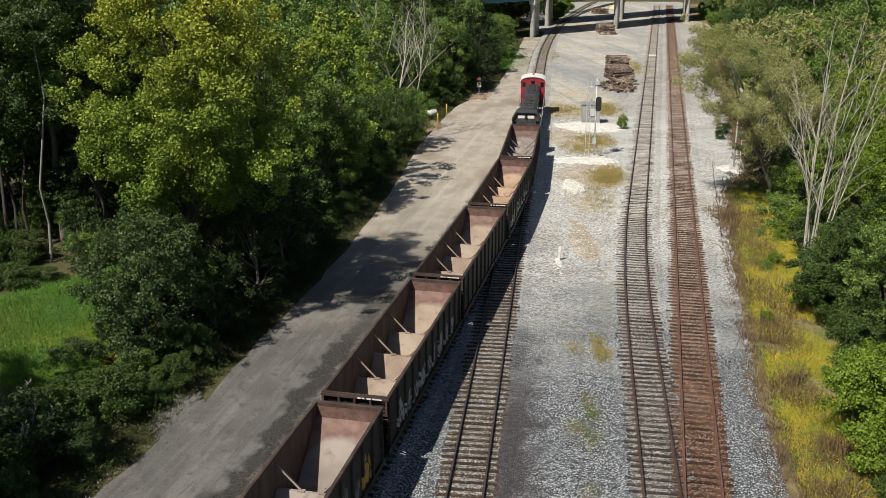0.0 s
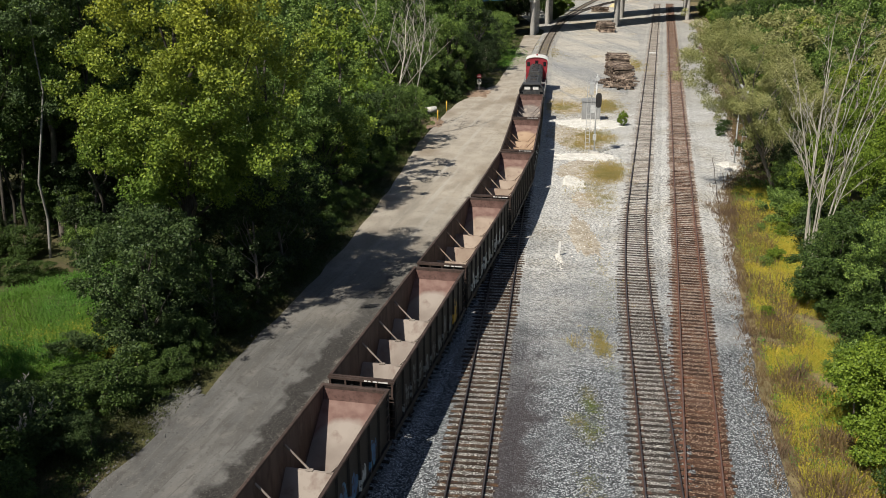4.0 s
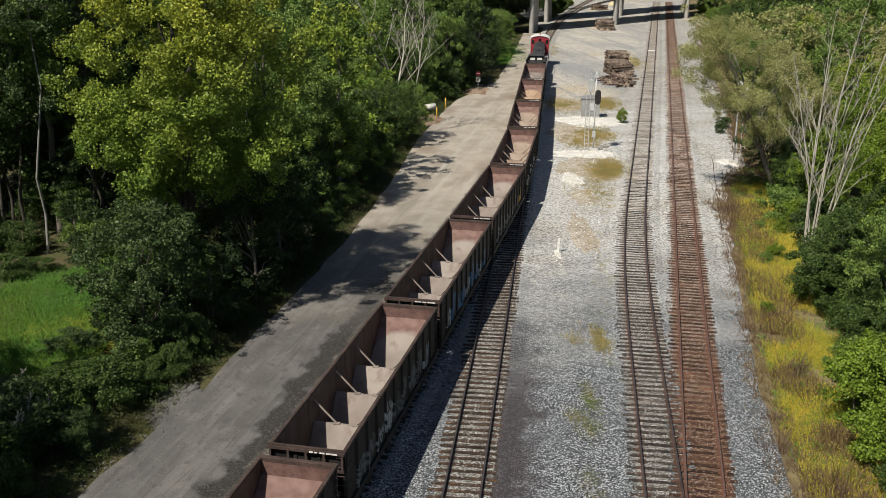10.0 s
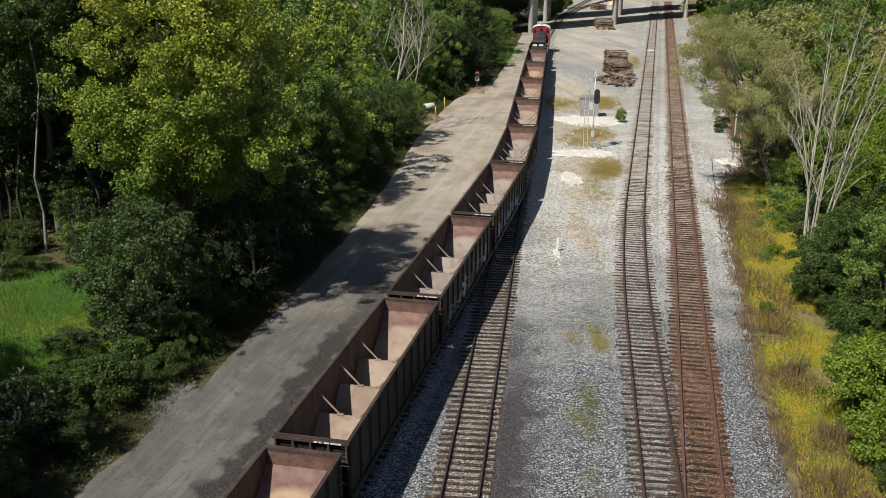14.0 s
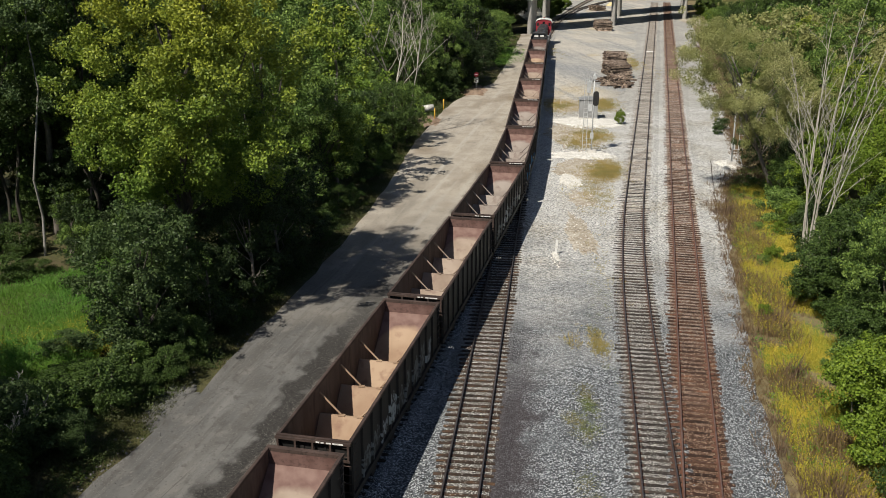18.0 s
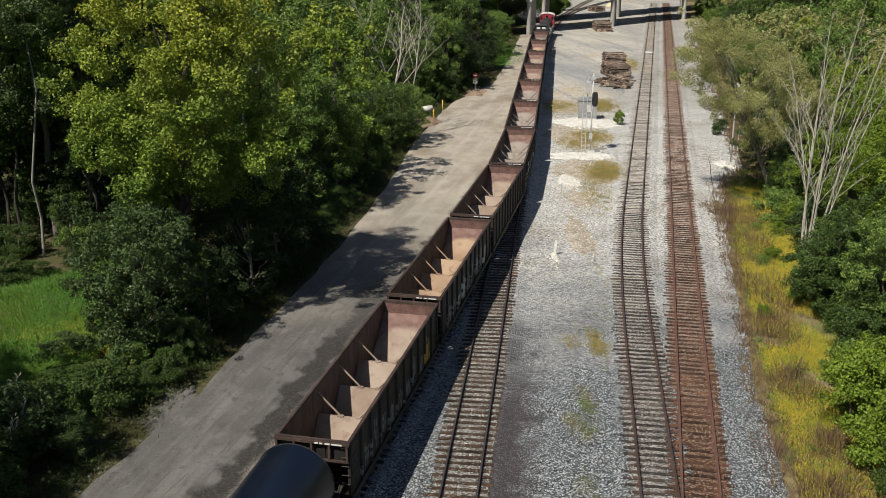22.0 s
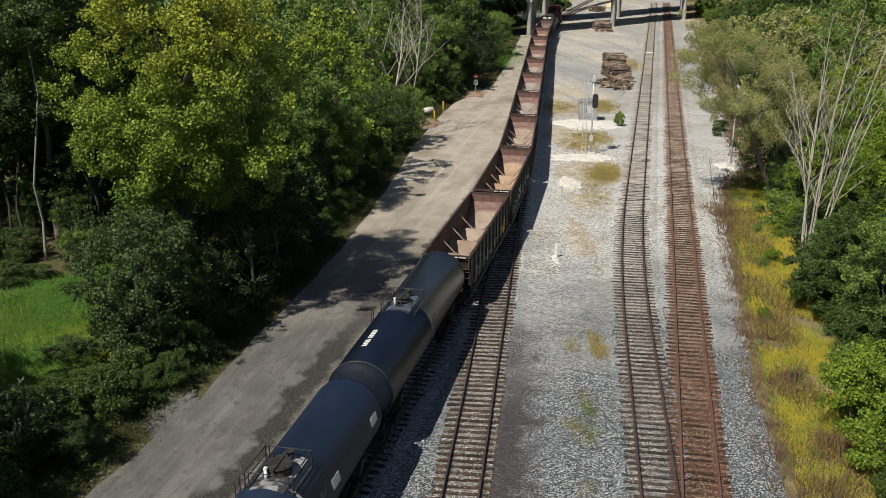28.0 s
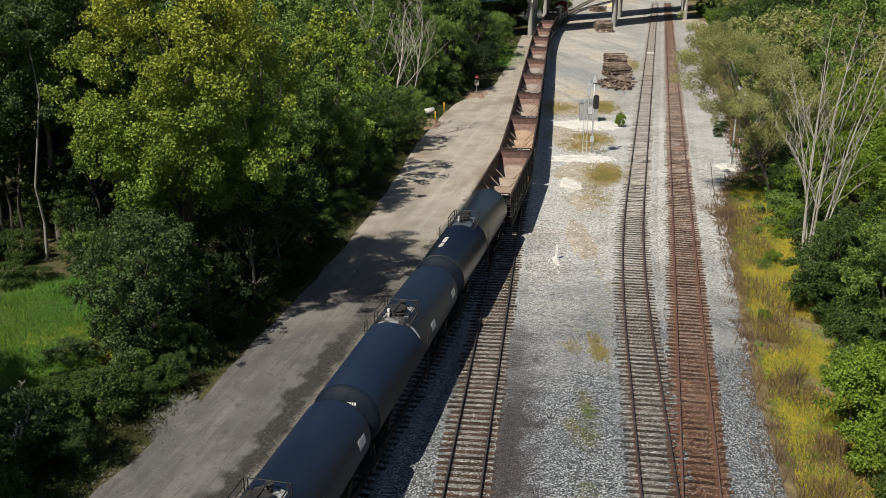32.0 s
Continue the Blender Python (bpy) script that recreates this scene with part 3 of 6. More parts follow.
# ---- ground ----
def sheet(name, left, right, ys, z, material, label, cols=8, bumpy=0.0, kind="structure"):
    bm = bmesh.new()
    rows = []
    for y in ys:
        a, b = left(y), right(y)
        rows.append([bm.verts.new((a + (b - a) * i / cols, y, z + (bumpy * noise.noise(Vector((a + (b - a) * i / cols, y, 3)) * 0.35) if 0 < i < cols else 0))) for i in range(cols + 1)])
    for r, s in zip(rows, rows[1:]):
        for i in range(cols):
            bm.faces.new((r[i], r[i + 1], s[i + 1], s[i])).smooth = True
    ob = part(name, bm, material, None, label)
    return tagged(ob, kind=kind)


def ground():
    bm = bmesh.new()
    xs = [-2500, -800, -300, -160] + list(np.arange(-100, 140, 4.0)) + [180, 320, 800, 2500]
    ys = [-800, -300, -100] + list(np.arange(-40, 380, 4.0)) + [450, 700, 1500, 3000]
    g = []
    for y in ys:
        row = []
        for x in xs:
            away = max(0.0, min(1.0, max(lane_edge(y) - 4 - x, x - verge_edge(y) - 5) / 12))
            row.append(bm.verts.new((x, y, -0.42 + away * (0.5 * noise.noise(Vector((x, y, 0)) * 0.06) + 0.3))))
        g.append(row)
    for r, s in zip(g, g[1:]):
        for i in range(len(xs) - 1):
            bm.faces.new((r[i], r[i + 1], s[i + 1], s[i])).smooth = True
    tagged(part("ground", bm, "soil", None, "dark soil with grass and leaf litter under trees"), kind="structure")


ground()
STEP = list(np.arange(-30, 352, 2.0))
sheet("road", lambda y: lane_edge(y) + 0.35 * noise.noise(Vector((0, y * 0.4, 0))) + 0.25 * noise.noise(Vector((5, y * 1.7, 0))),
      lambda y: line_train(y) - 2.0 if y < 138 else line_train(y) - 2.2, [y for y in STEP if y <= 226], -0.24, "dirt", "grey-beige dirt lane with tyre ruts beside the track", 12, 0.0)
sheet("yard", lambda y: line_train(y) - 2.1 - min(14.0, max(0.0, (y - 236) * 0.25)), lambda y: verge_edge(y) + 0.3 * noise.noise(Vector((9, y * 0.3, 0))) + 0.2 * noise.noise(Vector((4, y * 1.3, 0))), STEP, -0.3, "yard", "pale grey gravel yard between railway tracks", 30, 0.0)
def lot_right(y):
    a, b = line_a(y) + 2.4, max(line_b(y) - 3.0, line_a(y) + 2.6)
    k = min(1.0, max(0.0, (y - 124) / 16))
    return a + (b - a) * k * k * (3 - 2 * k) + 0.9 * noise.noise(Vector((3, y * 0.25, 0))) * k


sheet("gravel_lot", lambda y: line_a(y) + 2.0 + 0.5 * noise.noise(Vector((8, y * 0.3, 0))), lot_right, list(np.arange(124, 352, 1.0)), -0.293, "lot", "packed pale gravel lot leading under the bridge", 12, 0.0)
sheet("verge", lambda y: verge_edge(y) - 1.2, lambda y: verge_edge(y) + (6 if y < 90 else 14), [y for y in STEP if 10 <= y <= 340], -0.335, "grass", "yellowing grass strip beside the ballast", 8, 0.03)
sheet("clearing", lambda y: -48, lambda y: -18.5, [y for y in STEP if 42 <= y <= 58], -0.05, "meadow", "sunlit grassy clearing in the woods", 12, 0.2)


# ---- tracks ----
def track(label, line, y0, y1, gauge=1.51, tie="tie", bed="ballast", step=0.53, half=1.3, near=(24, 160), shoulder="ballast", tie_far=None, fade=(45, 85), iron="rail", head="railtop"):
    top = tagged(new("railway_track"), label, "railway track", kind="structure")

    def at(y, dx, z):
        s = (line(y + 0.5) - line(y - 0.5))
        k = 1 / math.hypot(1, s)
        return Vector((line(y) + dx * k, y - dx * s * k, z))
    bm = bmesh.new()
    rows = []
    across = (-2.3, -1.42, -1.15, -0.9, -0.6, -0.3, 0, 0.3, 0.6, 0.9, 1.15, 1.42, 2.3)
    wide = len(across) - 1
    for y in list(np.arange(y0, 24, 2.0)) + list(np.arange(max(y0, 24), min(y1, 110), 0.4)) + list(np.arange(max(y0, 110), y1 + 0.1, 2.0)):
        cover = 0.028 * min(1.0, max(0.0, (y - 48) / 25))
        calm = 1.0 if y < 108 else 0.0
        heap = [(cover if 1.1 < abs(dx) < 2 else 0.0) + calm * 0.035 * noise.noise(Vector((line(y) + dx, y, 1)) * 1.7) + calm * 0.03 * noise.noise(Vector((line(y) + dx, y, 8)) * 0.35) for dx in across]
        rows.append([bm.verts.new(at(y, dx, -0.36 if abs(dx) > 2 else -0.2 + h)) for dx, h in zip(across, heap)])
    for r, s in zip(rows, rows[1:]):
        for i in range(wide):
            bm.faces.new((r[i], r[i + 1], s[i + 1], s[i]))
    bedding = part("ballast_bed", bm, bed, top, "crushed stone ballast bed")
    bedding.data.materials.append(M[shoulder])
    for i, p in enumerate(bedding.data.polygons):
        p.material_index = 1 if i % wide in (0, 1, wide - 2, wide - 1) else 0
    prof = ((-0.07, -0.17), (0.07, -0.17), (0.07, -0.15), (0.012, -0.12), (0.012, -0.045), (0.036, -0.035), (0.036, -0.004), (0.028, 0.0), (-0.028, 0.0), (-0.036, -0.004), (-0.036, -0.035), (-0.012, -0.045), (-0.012, -0.12), (-0.07, -0.15))
    for side in (-1, 1):
        bm = bmesh.new()
        rows = [[bm.verts.new(at(y, side * gauge / 2 + px, pz)) for px, pz in prof] for y in np.arange(y0, y1 + 0.1, 2.0)]
        for r, s in zip(rows, rows[1:]):
            for i in range(len(prof)):
                bm.faces.new((r[i], s[i], s[(i + 1) % len(prof)], r[(i + 1) % len(prof)]))
        rail = part("rail", bm, iron, top)
        rail.data.materials.append(M[head])
        for i, p in enumerate(rail.data.polygons):
            if i % len(prof) == 7:
                p.material_index = 1
    meshes = []
    rng = random.Random(5)
    for v in range(4):
        bm = bmesh.new()
        e = 0.02 * v
        box(bm, -half - e - (0.0, 0.03, 0.0, 0.08)[v], half - 0.03 * (v % 2) - (0.0, 0.0, 0.06, 0.0)[v], -0.115 + 0.01 * (v == 2), 0.115, -0.33, -0.165, taper=0.012)
        bm.normal_update()
        me = bpy.data.meshes.new("tie")
        bm.to_mesh(me), bm.free()
        me.materials.append(M[tie])
        meshes.append(me)
    # lighter copies for far ties, so the near ones look dimmed by cloud
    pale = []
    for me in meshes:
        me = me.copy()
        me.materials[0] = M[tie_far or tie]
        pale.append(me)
    far, plates = [], []
    count = 0
    y = y0
    while y < y1:
        s = line(y + 0.5) - line(y - 0.5)
        m = Matrix.Translation(at(y, rng.uniform(-0.07, 0.07), rng.uniform(-0.014, 0.006))) @ Matrix.Rotation(-math.atan(s) + rng.uniform(-0.02, 0.02), 4, "Z")
        if near[0] <= y <= near[1] and count < 290:
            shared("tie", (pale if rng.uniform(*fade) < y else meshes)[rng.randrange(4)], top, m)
            count += 1
        else:
            far.append(m)
        if 24 < y < 80:
            plates.append(m)
        y += step * rng.uniform(0.95, 1.05)
    if plates:
        bm = bmesh.new()
        for m in plates:
            for sx in (-1, 1):
                box(bm, sx * gauge / 2 - 0.19, sx * gauge / 2 + 0.19, -0.1, 0.1, -0.164, -0.145, m)
                for dx in (-0.12, 0.12):
                    box(bm, sx * gauge / 2 + dx - 0.02, sx * gauge / 2 + dx + 0.02, -0.05, -0.01, -0.146, -0.115, m)
        tagged(part("tie_plates", bm, iron, top, "rusty tie plates with spikes under the rails"), kind="stuff")
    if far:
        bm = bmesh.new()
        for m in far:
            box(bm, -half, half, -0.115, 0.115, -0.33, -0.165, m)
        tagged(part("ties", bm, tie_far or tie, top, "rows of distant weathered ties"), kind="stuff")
    return top


track("railway siding with dark weathered ties and worn rails", line_train, -60, 68, bed="ballast_dark", near=(24, 68), shoulder="ballast_dark")
track("railway lead track with dark ties curving under the bridge", line_a, -20, 350, tie="tie_brown", tie_far="tie_brown_pale", fade=(105, 150), bed="ballast", shoulder="yard")
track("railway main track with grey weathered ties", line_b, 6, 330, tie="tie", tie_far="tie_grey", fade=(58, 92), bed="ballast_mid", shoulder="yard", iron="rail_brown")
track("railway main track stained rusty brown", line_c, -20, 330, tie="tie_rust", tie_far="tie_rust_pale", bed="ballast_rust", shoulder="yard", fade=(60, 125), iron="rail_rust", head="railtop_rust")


track("railway spur branching off beyond the bridge", lambda y: line_a(y) + 0.0011 * (y - 256) ** 2, 262, 350, near=(0, 1))


# ---- train ----
def train_at(s, cache={}):
    """Place on the train's track at s metres of way."""
    if not cache:
        pts = np.array([on_grade(line_train(y), y) for y in np.linspace(-200, 420, 3101)])
        d = np.concatenate([[0], np.cumsum(np.hypot(np.diff(pts[:, 0]), np.diff(pts[:, 1])))])
        cache["t"] = (d - np.interp(0, pts[:, 1], d), pts)
    d, pts = cache["t"]
    return Vector([np.interp(s, d, pts[:, i]) for i in range(3)])


def way(t):
    """The way of the first hopper car's front at t seconds."""
    return 100.592 + 4.2550 * t - 0.0084138 * t * t + 0.00002583 * t ** 3 - 0.33 * math.exp(-((t - 7) / 4) ** 2)


CARS = []  # (thing, metres behind the first hopper's front to its middle, half the distance of its trucks)


def truck(car, y0, wheel=0.457):
    bm = bmesh.new()
    for sx in (-1, 1):
        prism(bm, [(-1.35, 0.42), (-0.9, 0.36), (-0.5, 0.22), (0.5, 0.22), (0.9, 0.36), (1.35, 0.42), (1.35, 0.6), (0.6, 0.72), (-0.6, 0.72), (-1.35, 0.6)], sx * 1.0 - 0.07, sx * 1.0 + 0.07, Matrix.Translation((0, y0, 0)), axis="x")
        for k in (-0.2, 0, 0.2):
            tube(bm, (sx * 1.0, y0 + k, 0.3), (sx * 1.0, y0 + k, 0.66), 0.07, n=8)
    box(bm, -1.15, 1.15, y0 - 0.2, y0 + 0.2, 0.55, 0.8)
    part("truck_frame", bm, "under", car, "grimy cast truck side frames")
    for dy in (-0.88, 0.88):
        bm = bmesh.new()
        tube(bm, (-0.95, 0, 0), (0.95, 0, 0), 0.08, n=8)
        for sx in (-1, 1):
            tube(bm, (sx * 0.69, 0, 0), (sx * 0.82, 0, 0), wheel, n=20)
            tube(bm, (sx * 0.64, 0, 0), (sx * 0.69, 0, 0), wheel + 0.025, n=20)
            tube(bm, (sx * 0.82, 0, 0), (sx * 0.9, 0, 0), 0.13, n=8)
        ws = part("wheelset", bm, "under", car)
        ws.location = (0, y0 + dy, wheel)


def coupler(car, y, s):
    bm = bmesh.new()
    box(bm, -0.07, 0.07, min(y, y + s * 0.55), max(y, y + s * 0.55), 0.78, 0.93)
    box(bm, -0.16, 0.16, min(y + s * 0.5, y + s * 0.75), max(y + s * 0.5, y + s * 0.75), 0.72, 1.0, taper=0.03)
    part("coupler", bm, "under", car)


def hopper_car(inside, paint=0, label="", lettering=True):
    """An open four-bay hopper car, empty: slope sheets, three ridges, struts, ribbed sides."""
    car = tagged(new("hopper_car"), label, "railway car", group="open hopper cars of the train")
    hl, hw, top = 7.32, 1.41, 3.45
    for sx in (-1, 1):
        bm = bmesh.new()
        box(bm, min(sx * hw, sx * (hw + 0.02)), max(sx * hw, sx * (hw + 0.02)), -hl, hl, 0.62, top - 0.08)
        part("side_sheet", bm, "hopper_out", car)
        bm = bmesh.new()
        box(bm, min(sx * (hw - 0.02), sx * (hw - 0.012)), max(sx * (hw - 0.02), sx * (hw - 0.012)), -hl + 0.02, hl - 0.02, 0.9, top - 0.1)
        part("inner_sheet", bm, "rust_wall", car, "rust-brown inner side wall")
        bm = bmesh.new()
        prism(bm, [(sx * (hw - 0.05), top - 0.12), (sx * (hw + 0.09), top - 0.12), (sx * (hw + 0.09), top - 0.015), (sx * (hw + 0.07), top), (sx * (hw - 0.03), top), (sx * (hw - 0.05), top - 0.015)], -hl - 0.06, hl + 0.06)
        part("top_chord", bm, "chord", car, "brown rusted top chord")
        bm = bmesh.new()
        box(bm, min(sx * hw, sx * (hw + 0.12)), max(sx * hw, sx * (hw + 0.12)), -hl - 0.3, hl + 0.3, 0.88, 1.1)
        part("side_sill", bm, "hopper_out", car)
        me = None
        for i in range(12):
            y = -hl + 0.06 + i * (2 * hl - 0.12) / 11
            if me is None:
                bm = bmesh.new()
                prism(bm, [(sx * (hw + 0.021), -0.09), (sx * (hw + 0.021), 0.09), (sx * (hw + 0.11), 0.05), (sx * (hw + 0.11), -0.05)], 1.1, top - 0.12)
                bmesh.ops.transform(bm, matrix=Matrix(((1, 0, 0, 0), (0, 0, 1, 0), (0, 1, 0, 0), (0, 0, 0, 1))), verts=bm.verts)
                bmesh.ops.recalc_face_normals(bm, faces=bm.faces)
                rib = part("side_rib", bm, "hopper_out", car)
                me = rib.data
                rib.location.y = y
            else:
                shared("side_rib", me, car, Matrix.Translation((0, y, 0)))
    for s in (-1, 1):
        bm = bmesh.new()
        box(bm, -hw, hw, min(s * (hl - 0.03), s * hl), max(s * (hl - 0.03), s * hl), 2.72, top - 0.08)
        part("end_sheet", bm, "band", car, "red oxide end sheet above the slope")
        bm = bmesh.new()
        box(bm, -hw, hw, min(s * (hl + 0.004), s * (hl + 0.012)), max(s * (hl + 0.004), s * (hl + 0.012)), 2.6, top - 0.13)
        prism(bm, [(s * (hl + 0.002), 2.62), (s * (hl + 0.012), 2.6), (s * 4.52, 0.5), (s * 4.5, 0.56)], -hw + 0.03, hw - 0.03, axis="x")
        part("outer_end_sheet", bm, "hopper_out", car)
        bm = bmesh.new()
        prism(bm, [(s * (hl - 0.04), 2.78), (s * (hl - 0.01), 2.72), (s * 4.5, 0.62), (s * 4.42, 0.66)], -hw + 0.021, hw - 0.021, axis="x")
        part("slope_sheet", bm, inside, car, "dusty sloping floor sheet")
        bm = bmesh.new()
        box(bm, -hw - 0.09, hw + 0.09, min(s * (hl - 0.04), s * (hl + 0.08)), max(s * (hl - 0.04), s * (hl + 0.08)), top - 0.13, top + 0.004)
        part("end_chord", bm, "chord", car)
        bm = bmesh.new()
        for x in (-hw - 0.02, hw + 0.02):
            box(bm, x - 0.06, x + 0.06, min(s * (hl - 0.04), s * (hl + 0.06)), max(s * (hl - 0.04), s * (hl + 0.06)), 0.95, top - 0.13)
        for x in (-0.45, 0.45):
            box(bm, x - 0.05, x + 0.05, min(s * (hl - 0.0), s * (hl + 0.05)), max(s * hl, s * (hl + 0.05)), 1.0, top - 0.13)
        box(bm, -hw - 0.1, hw + 0.1, min(s * (hl - 0.1), s * (hl + 0.25)), max(s * (hl - 0.1), s * (hl + 0.25)), 0.86, 1.1)
        part("end_frame", bm, "hopper_out", car)
        bm = bmesh.new()
        y = s * (hl + 0.17)
        box(bm, -hw - 0.09, hw + 0.09, y - 0.05, y + 0.05, top - 0.12, top - 0.02)
        box(bm, -hw - 0.05, hw + 0.05, y - 0.04, y + 0.04, 2.62, 2.7)
        part("end_rail", bm, "chord", car)
        me = None
        for x in (-1.4, -0.7, 0.0, 0.7, 1.4):
            if me is None:
                bm = bmesh.new()
                box(bm, -0.04, 0.04, y - 0.04, y + 0.04, 2.7, top - 0.12)
                box(bm, -0.03, 0.03, min(y, s * hl), max(y, s * hl), 2.64, 2.69)
                stay = part("end_post", bm, "chord", car)
                me, stay.location.x = stay.data, x
            else:
                shared("end_post", me, car, Matrix.Translation((x, 0, 0)))
        for i, z in enumerate(np.arange(1.3, 3.3, 0.38)):
            if i == 0:
                bm = bmesh.new()
                tube(bm, (hw + 0.13, s * (hl - 0.55), 0), (hw + 0.13, s * (hl - 0.1), 0), 0.018, n=5)
                g1 = part("grab_iron", bm, "chord", car)
                bm = bmesh.new()
                tube(bm, (hw - 0.25, s * (hl + 0.12), 0), (hw + 0.05, s * (hl + 0.12), 0), 0.018, n=5)
                g2 = part("grab_iron", bm, "chord", car)
                g1.location.z = g2.location.z = z
            else:
                shared("grab_iron", g1.data, car, Matrix.Translation((0, 0, z)))
                shared("grab_iron", g2.data, car, Matrix.Translation((0, 0, z)))
        coupler(car, s * hl, s)
        truck(car, s * 5.35)
    for y in (-2.85, 0, 2.85):
        bm = bmesh.new()
        prism(bm, [(y - 0.06, 2.02), (y + 0.06, 2.02), (y + 1.28, 0.62), (y + 1.2, 0.6), (y, 1.9), (y - 1.2, 0.6), (y - 1.28, 0.62)], -hw + 0.021, hw - 0.021, axis="x")
        part("ridge", bm, inside, car, "dusty cross ridge between bays")
        for sx in (-1, 1):
            bm = bmesh.new()
            tube(bm, (sx * 1.38, y, 3.02), (sx * 0.42, y, 2.04), 0.045, n=6)
            box(bm, sx * 0.42 - 0.14, sx * 0.42 + 0.14, y - 0.09, y + 0.09, 2.02, 2.06)
            part("strut", bm, inside, car, "pale diagonal brace")
    for y in (-4.28, -1.43, 1.43, 4.28):
        bm = bmesh.new()
        prism(bm, [(-0.5, 0.74), (0.5, 0.74), (0.22, 0.3), (-0.22, 0.3)], -1.4, 1.4, Matrix.Translation((0, y, 0)), axis="x")
        part("bay_door", bm, "under", car)
    bm = bmesh.new()
    box(bm, -0.2, 0.2, -hl - 0.1, hl + 0.1, 0.78, 0.98)
    part("centre_sill", bm, "under", car)
    if lettering:
        bm = bmesh.new()
        for x0, w in ((0.15, 0.14), (0.34, 0.12), (0.55, 0.2), (0.8, 0.42)):
            box(bm, x0, x0 + w, -hl - 0.227, -hl - 0.221, top - 0.1, top - 0.04)
        part("lettering", bm, "white", car, "white reporting mark reduced to bars")
    rng = random.Random(paint)
    if paint:
        hues = {1: ("graf_pale", "graf_pale"), 2: ("graf_blue", "graf_pale"), 3: ("graf_yellow", "graf_pale"), 4: ("graf_grey", "graf_pale")}[paint]
        pitch = (2 * hl - 0.12) / 11
        lo0, hi0 = 1.15, 2.1
        for k in range(1, 10):
            hue = hues[0] if rng.random() < 0.7 else hues[1]
            if paint == 3:
                hue = "graf_yellow" if k > 8 else "graf_grey"
            h0, h1 = lo0 + rng.uniform(-0.05, 0.25), hi0 + rng.uniform(-0.45, 0.35)
            y = -hl + 0.06 + (k + 0.5) * pitch
            for piece in range(3):
                bm = bmesh.new()
                yc, zc = y + rng.uniform(-0.3, 0.3), rng.uniform(h0 + 0.3, h1 - 0.2)
                lean, wide, tall = rng.uniform(-0.4, 0.4), rng.uniform(0.12, 0.34), rng.uniform(0.35, 0.75)
                vs = []
                for j in range(10):
                    a = 2 * math.pi * j / 10
                    g = rng.uniform(0.75, 1.1)
                    u, v = wide * g * math.cos(a), tall * g * math.sin(a)
                    vs.append(bm.verts.new((hw + 0.024 + 0.002 * piece, yc + u + lean * v, min(3.2, max(1.12, zc + v)))))
                bm.faces.new(vs)
                part("painted_patch", bm, hue, car, "spray-painted patch on the side")
            bm = bmesh.new()
            yr = -hl + 0.06 + k * pitch
            prism(bm, [(hw + 0.022, -0.097), (hw + 0.022, 0.097), (hw + 0.115, 0.055), (hw + 0.115, -0.055)], h0, h1 - rng.uniform(0, 0.5))
            bmesh.ops.transform(bm, matrix=Matrix(((1, 0, 0, 0), (0, 0, 1, yr), (0, 1, 0, 0), (0, 0, 0, 1))), verts=bm.verts)
            bmesh.ops.recalc_face_normals(bm, faces=bm.faces)
            part("painted_patch", bm, hue, car, "spray-painted patch on a rib")
    return car


M["worn"] = surface("peeling_pale_paint", (0.20, 0.205, 0.215), (0.38, 0.385, 0.39), 2.0, (0.05, 0.05, 0.055), 1.3, cfac=(0.5, 0.56), rough=0.6, bump=0.05)
M["worn_blue"] = surface("scuffed_blue_grey_paint", (0.07, 0.09, 0.115), (0.12, 0.145, 0.175), 2.5, (0.02, 0.024, 0.032), 1.5, cfac=(0.46, 0.58), rough=0.55, bump=0.05)
M["graf_pale"] = surface("pale_spray_paint", (0.48, 0.51, 0.52), (0.28, 0.32, 0.34), 3.0, (0.03, 0.03, 0.03), 4, cfac=(0.52, 0.57), rough=0.5, bump=0)
M["graf_grey"] = surface("grey_spray_paint", (0.19, 0.21, 0.22), (0.10, 0.12, 0.125), 3.0, (0.025, 0.025, 0.025), 4, cfac=(0.48, 0.55), rough=0.5, bump=0)
M["graf_blue"] = surface("blue_spray_paint", (0.025, 0.085, 0.22), (0.05, 0.20, 0.36), 2.0, (0.02, 0.03, 0.06), 3, cfac=(0.55, 0.6), rough=0.5, bump=0)
M["graf_yellow"] = surface("yellow_spray_paint", (0.55, 0.36, 0.05), (0.45, 0.25, 0.03), 2.0, (0.02, 0.02, 0.02), 3, cfac=(0.55, 0.6), rough=0.5, bump=0)
SPACE = 15.72
INSIDES = ("hopper_in4", "hopper_in2", "hopper_in", "hopper_in", "hopper_in3", "hopper_in3", "hopper_in3", "hopper_in", "hopper_in2", "hopper_in")
WORDS = {"hopper_in4": "empty black hopper car, dark grey bare steel inside", "hopper_in": "empty black hopper car, dusty pinkish-brown inside", "hopper_in2": "empty black hopper car, orange dusty rust inside", "hopper_in3": "empty black hopper car, pale grey dust inside"}
PAINT = (0, 1, 0, 1, 3, 2, 4, 0, 4, 3)
SPRAY = {0: "", 1: ", pale graffiti", 2: ", blue graffiti", 3: ", yellow graffiti", 4: ", grey graffiti"}
for i in range(10):
    CARS.append((hopper_car(INSIDES[i], PAINT[i], WORDS[INSIDES[i]] + SPRAY[PAINT[i]]), SPACE * (i + 0.5), 5.35))


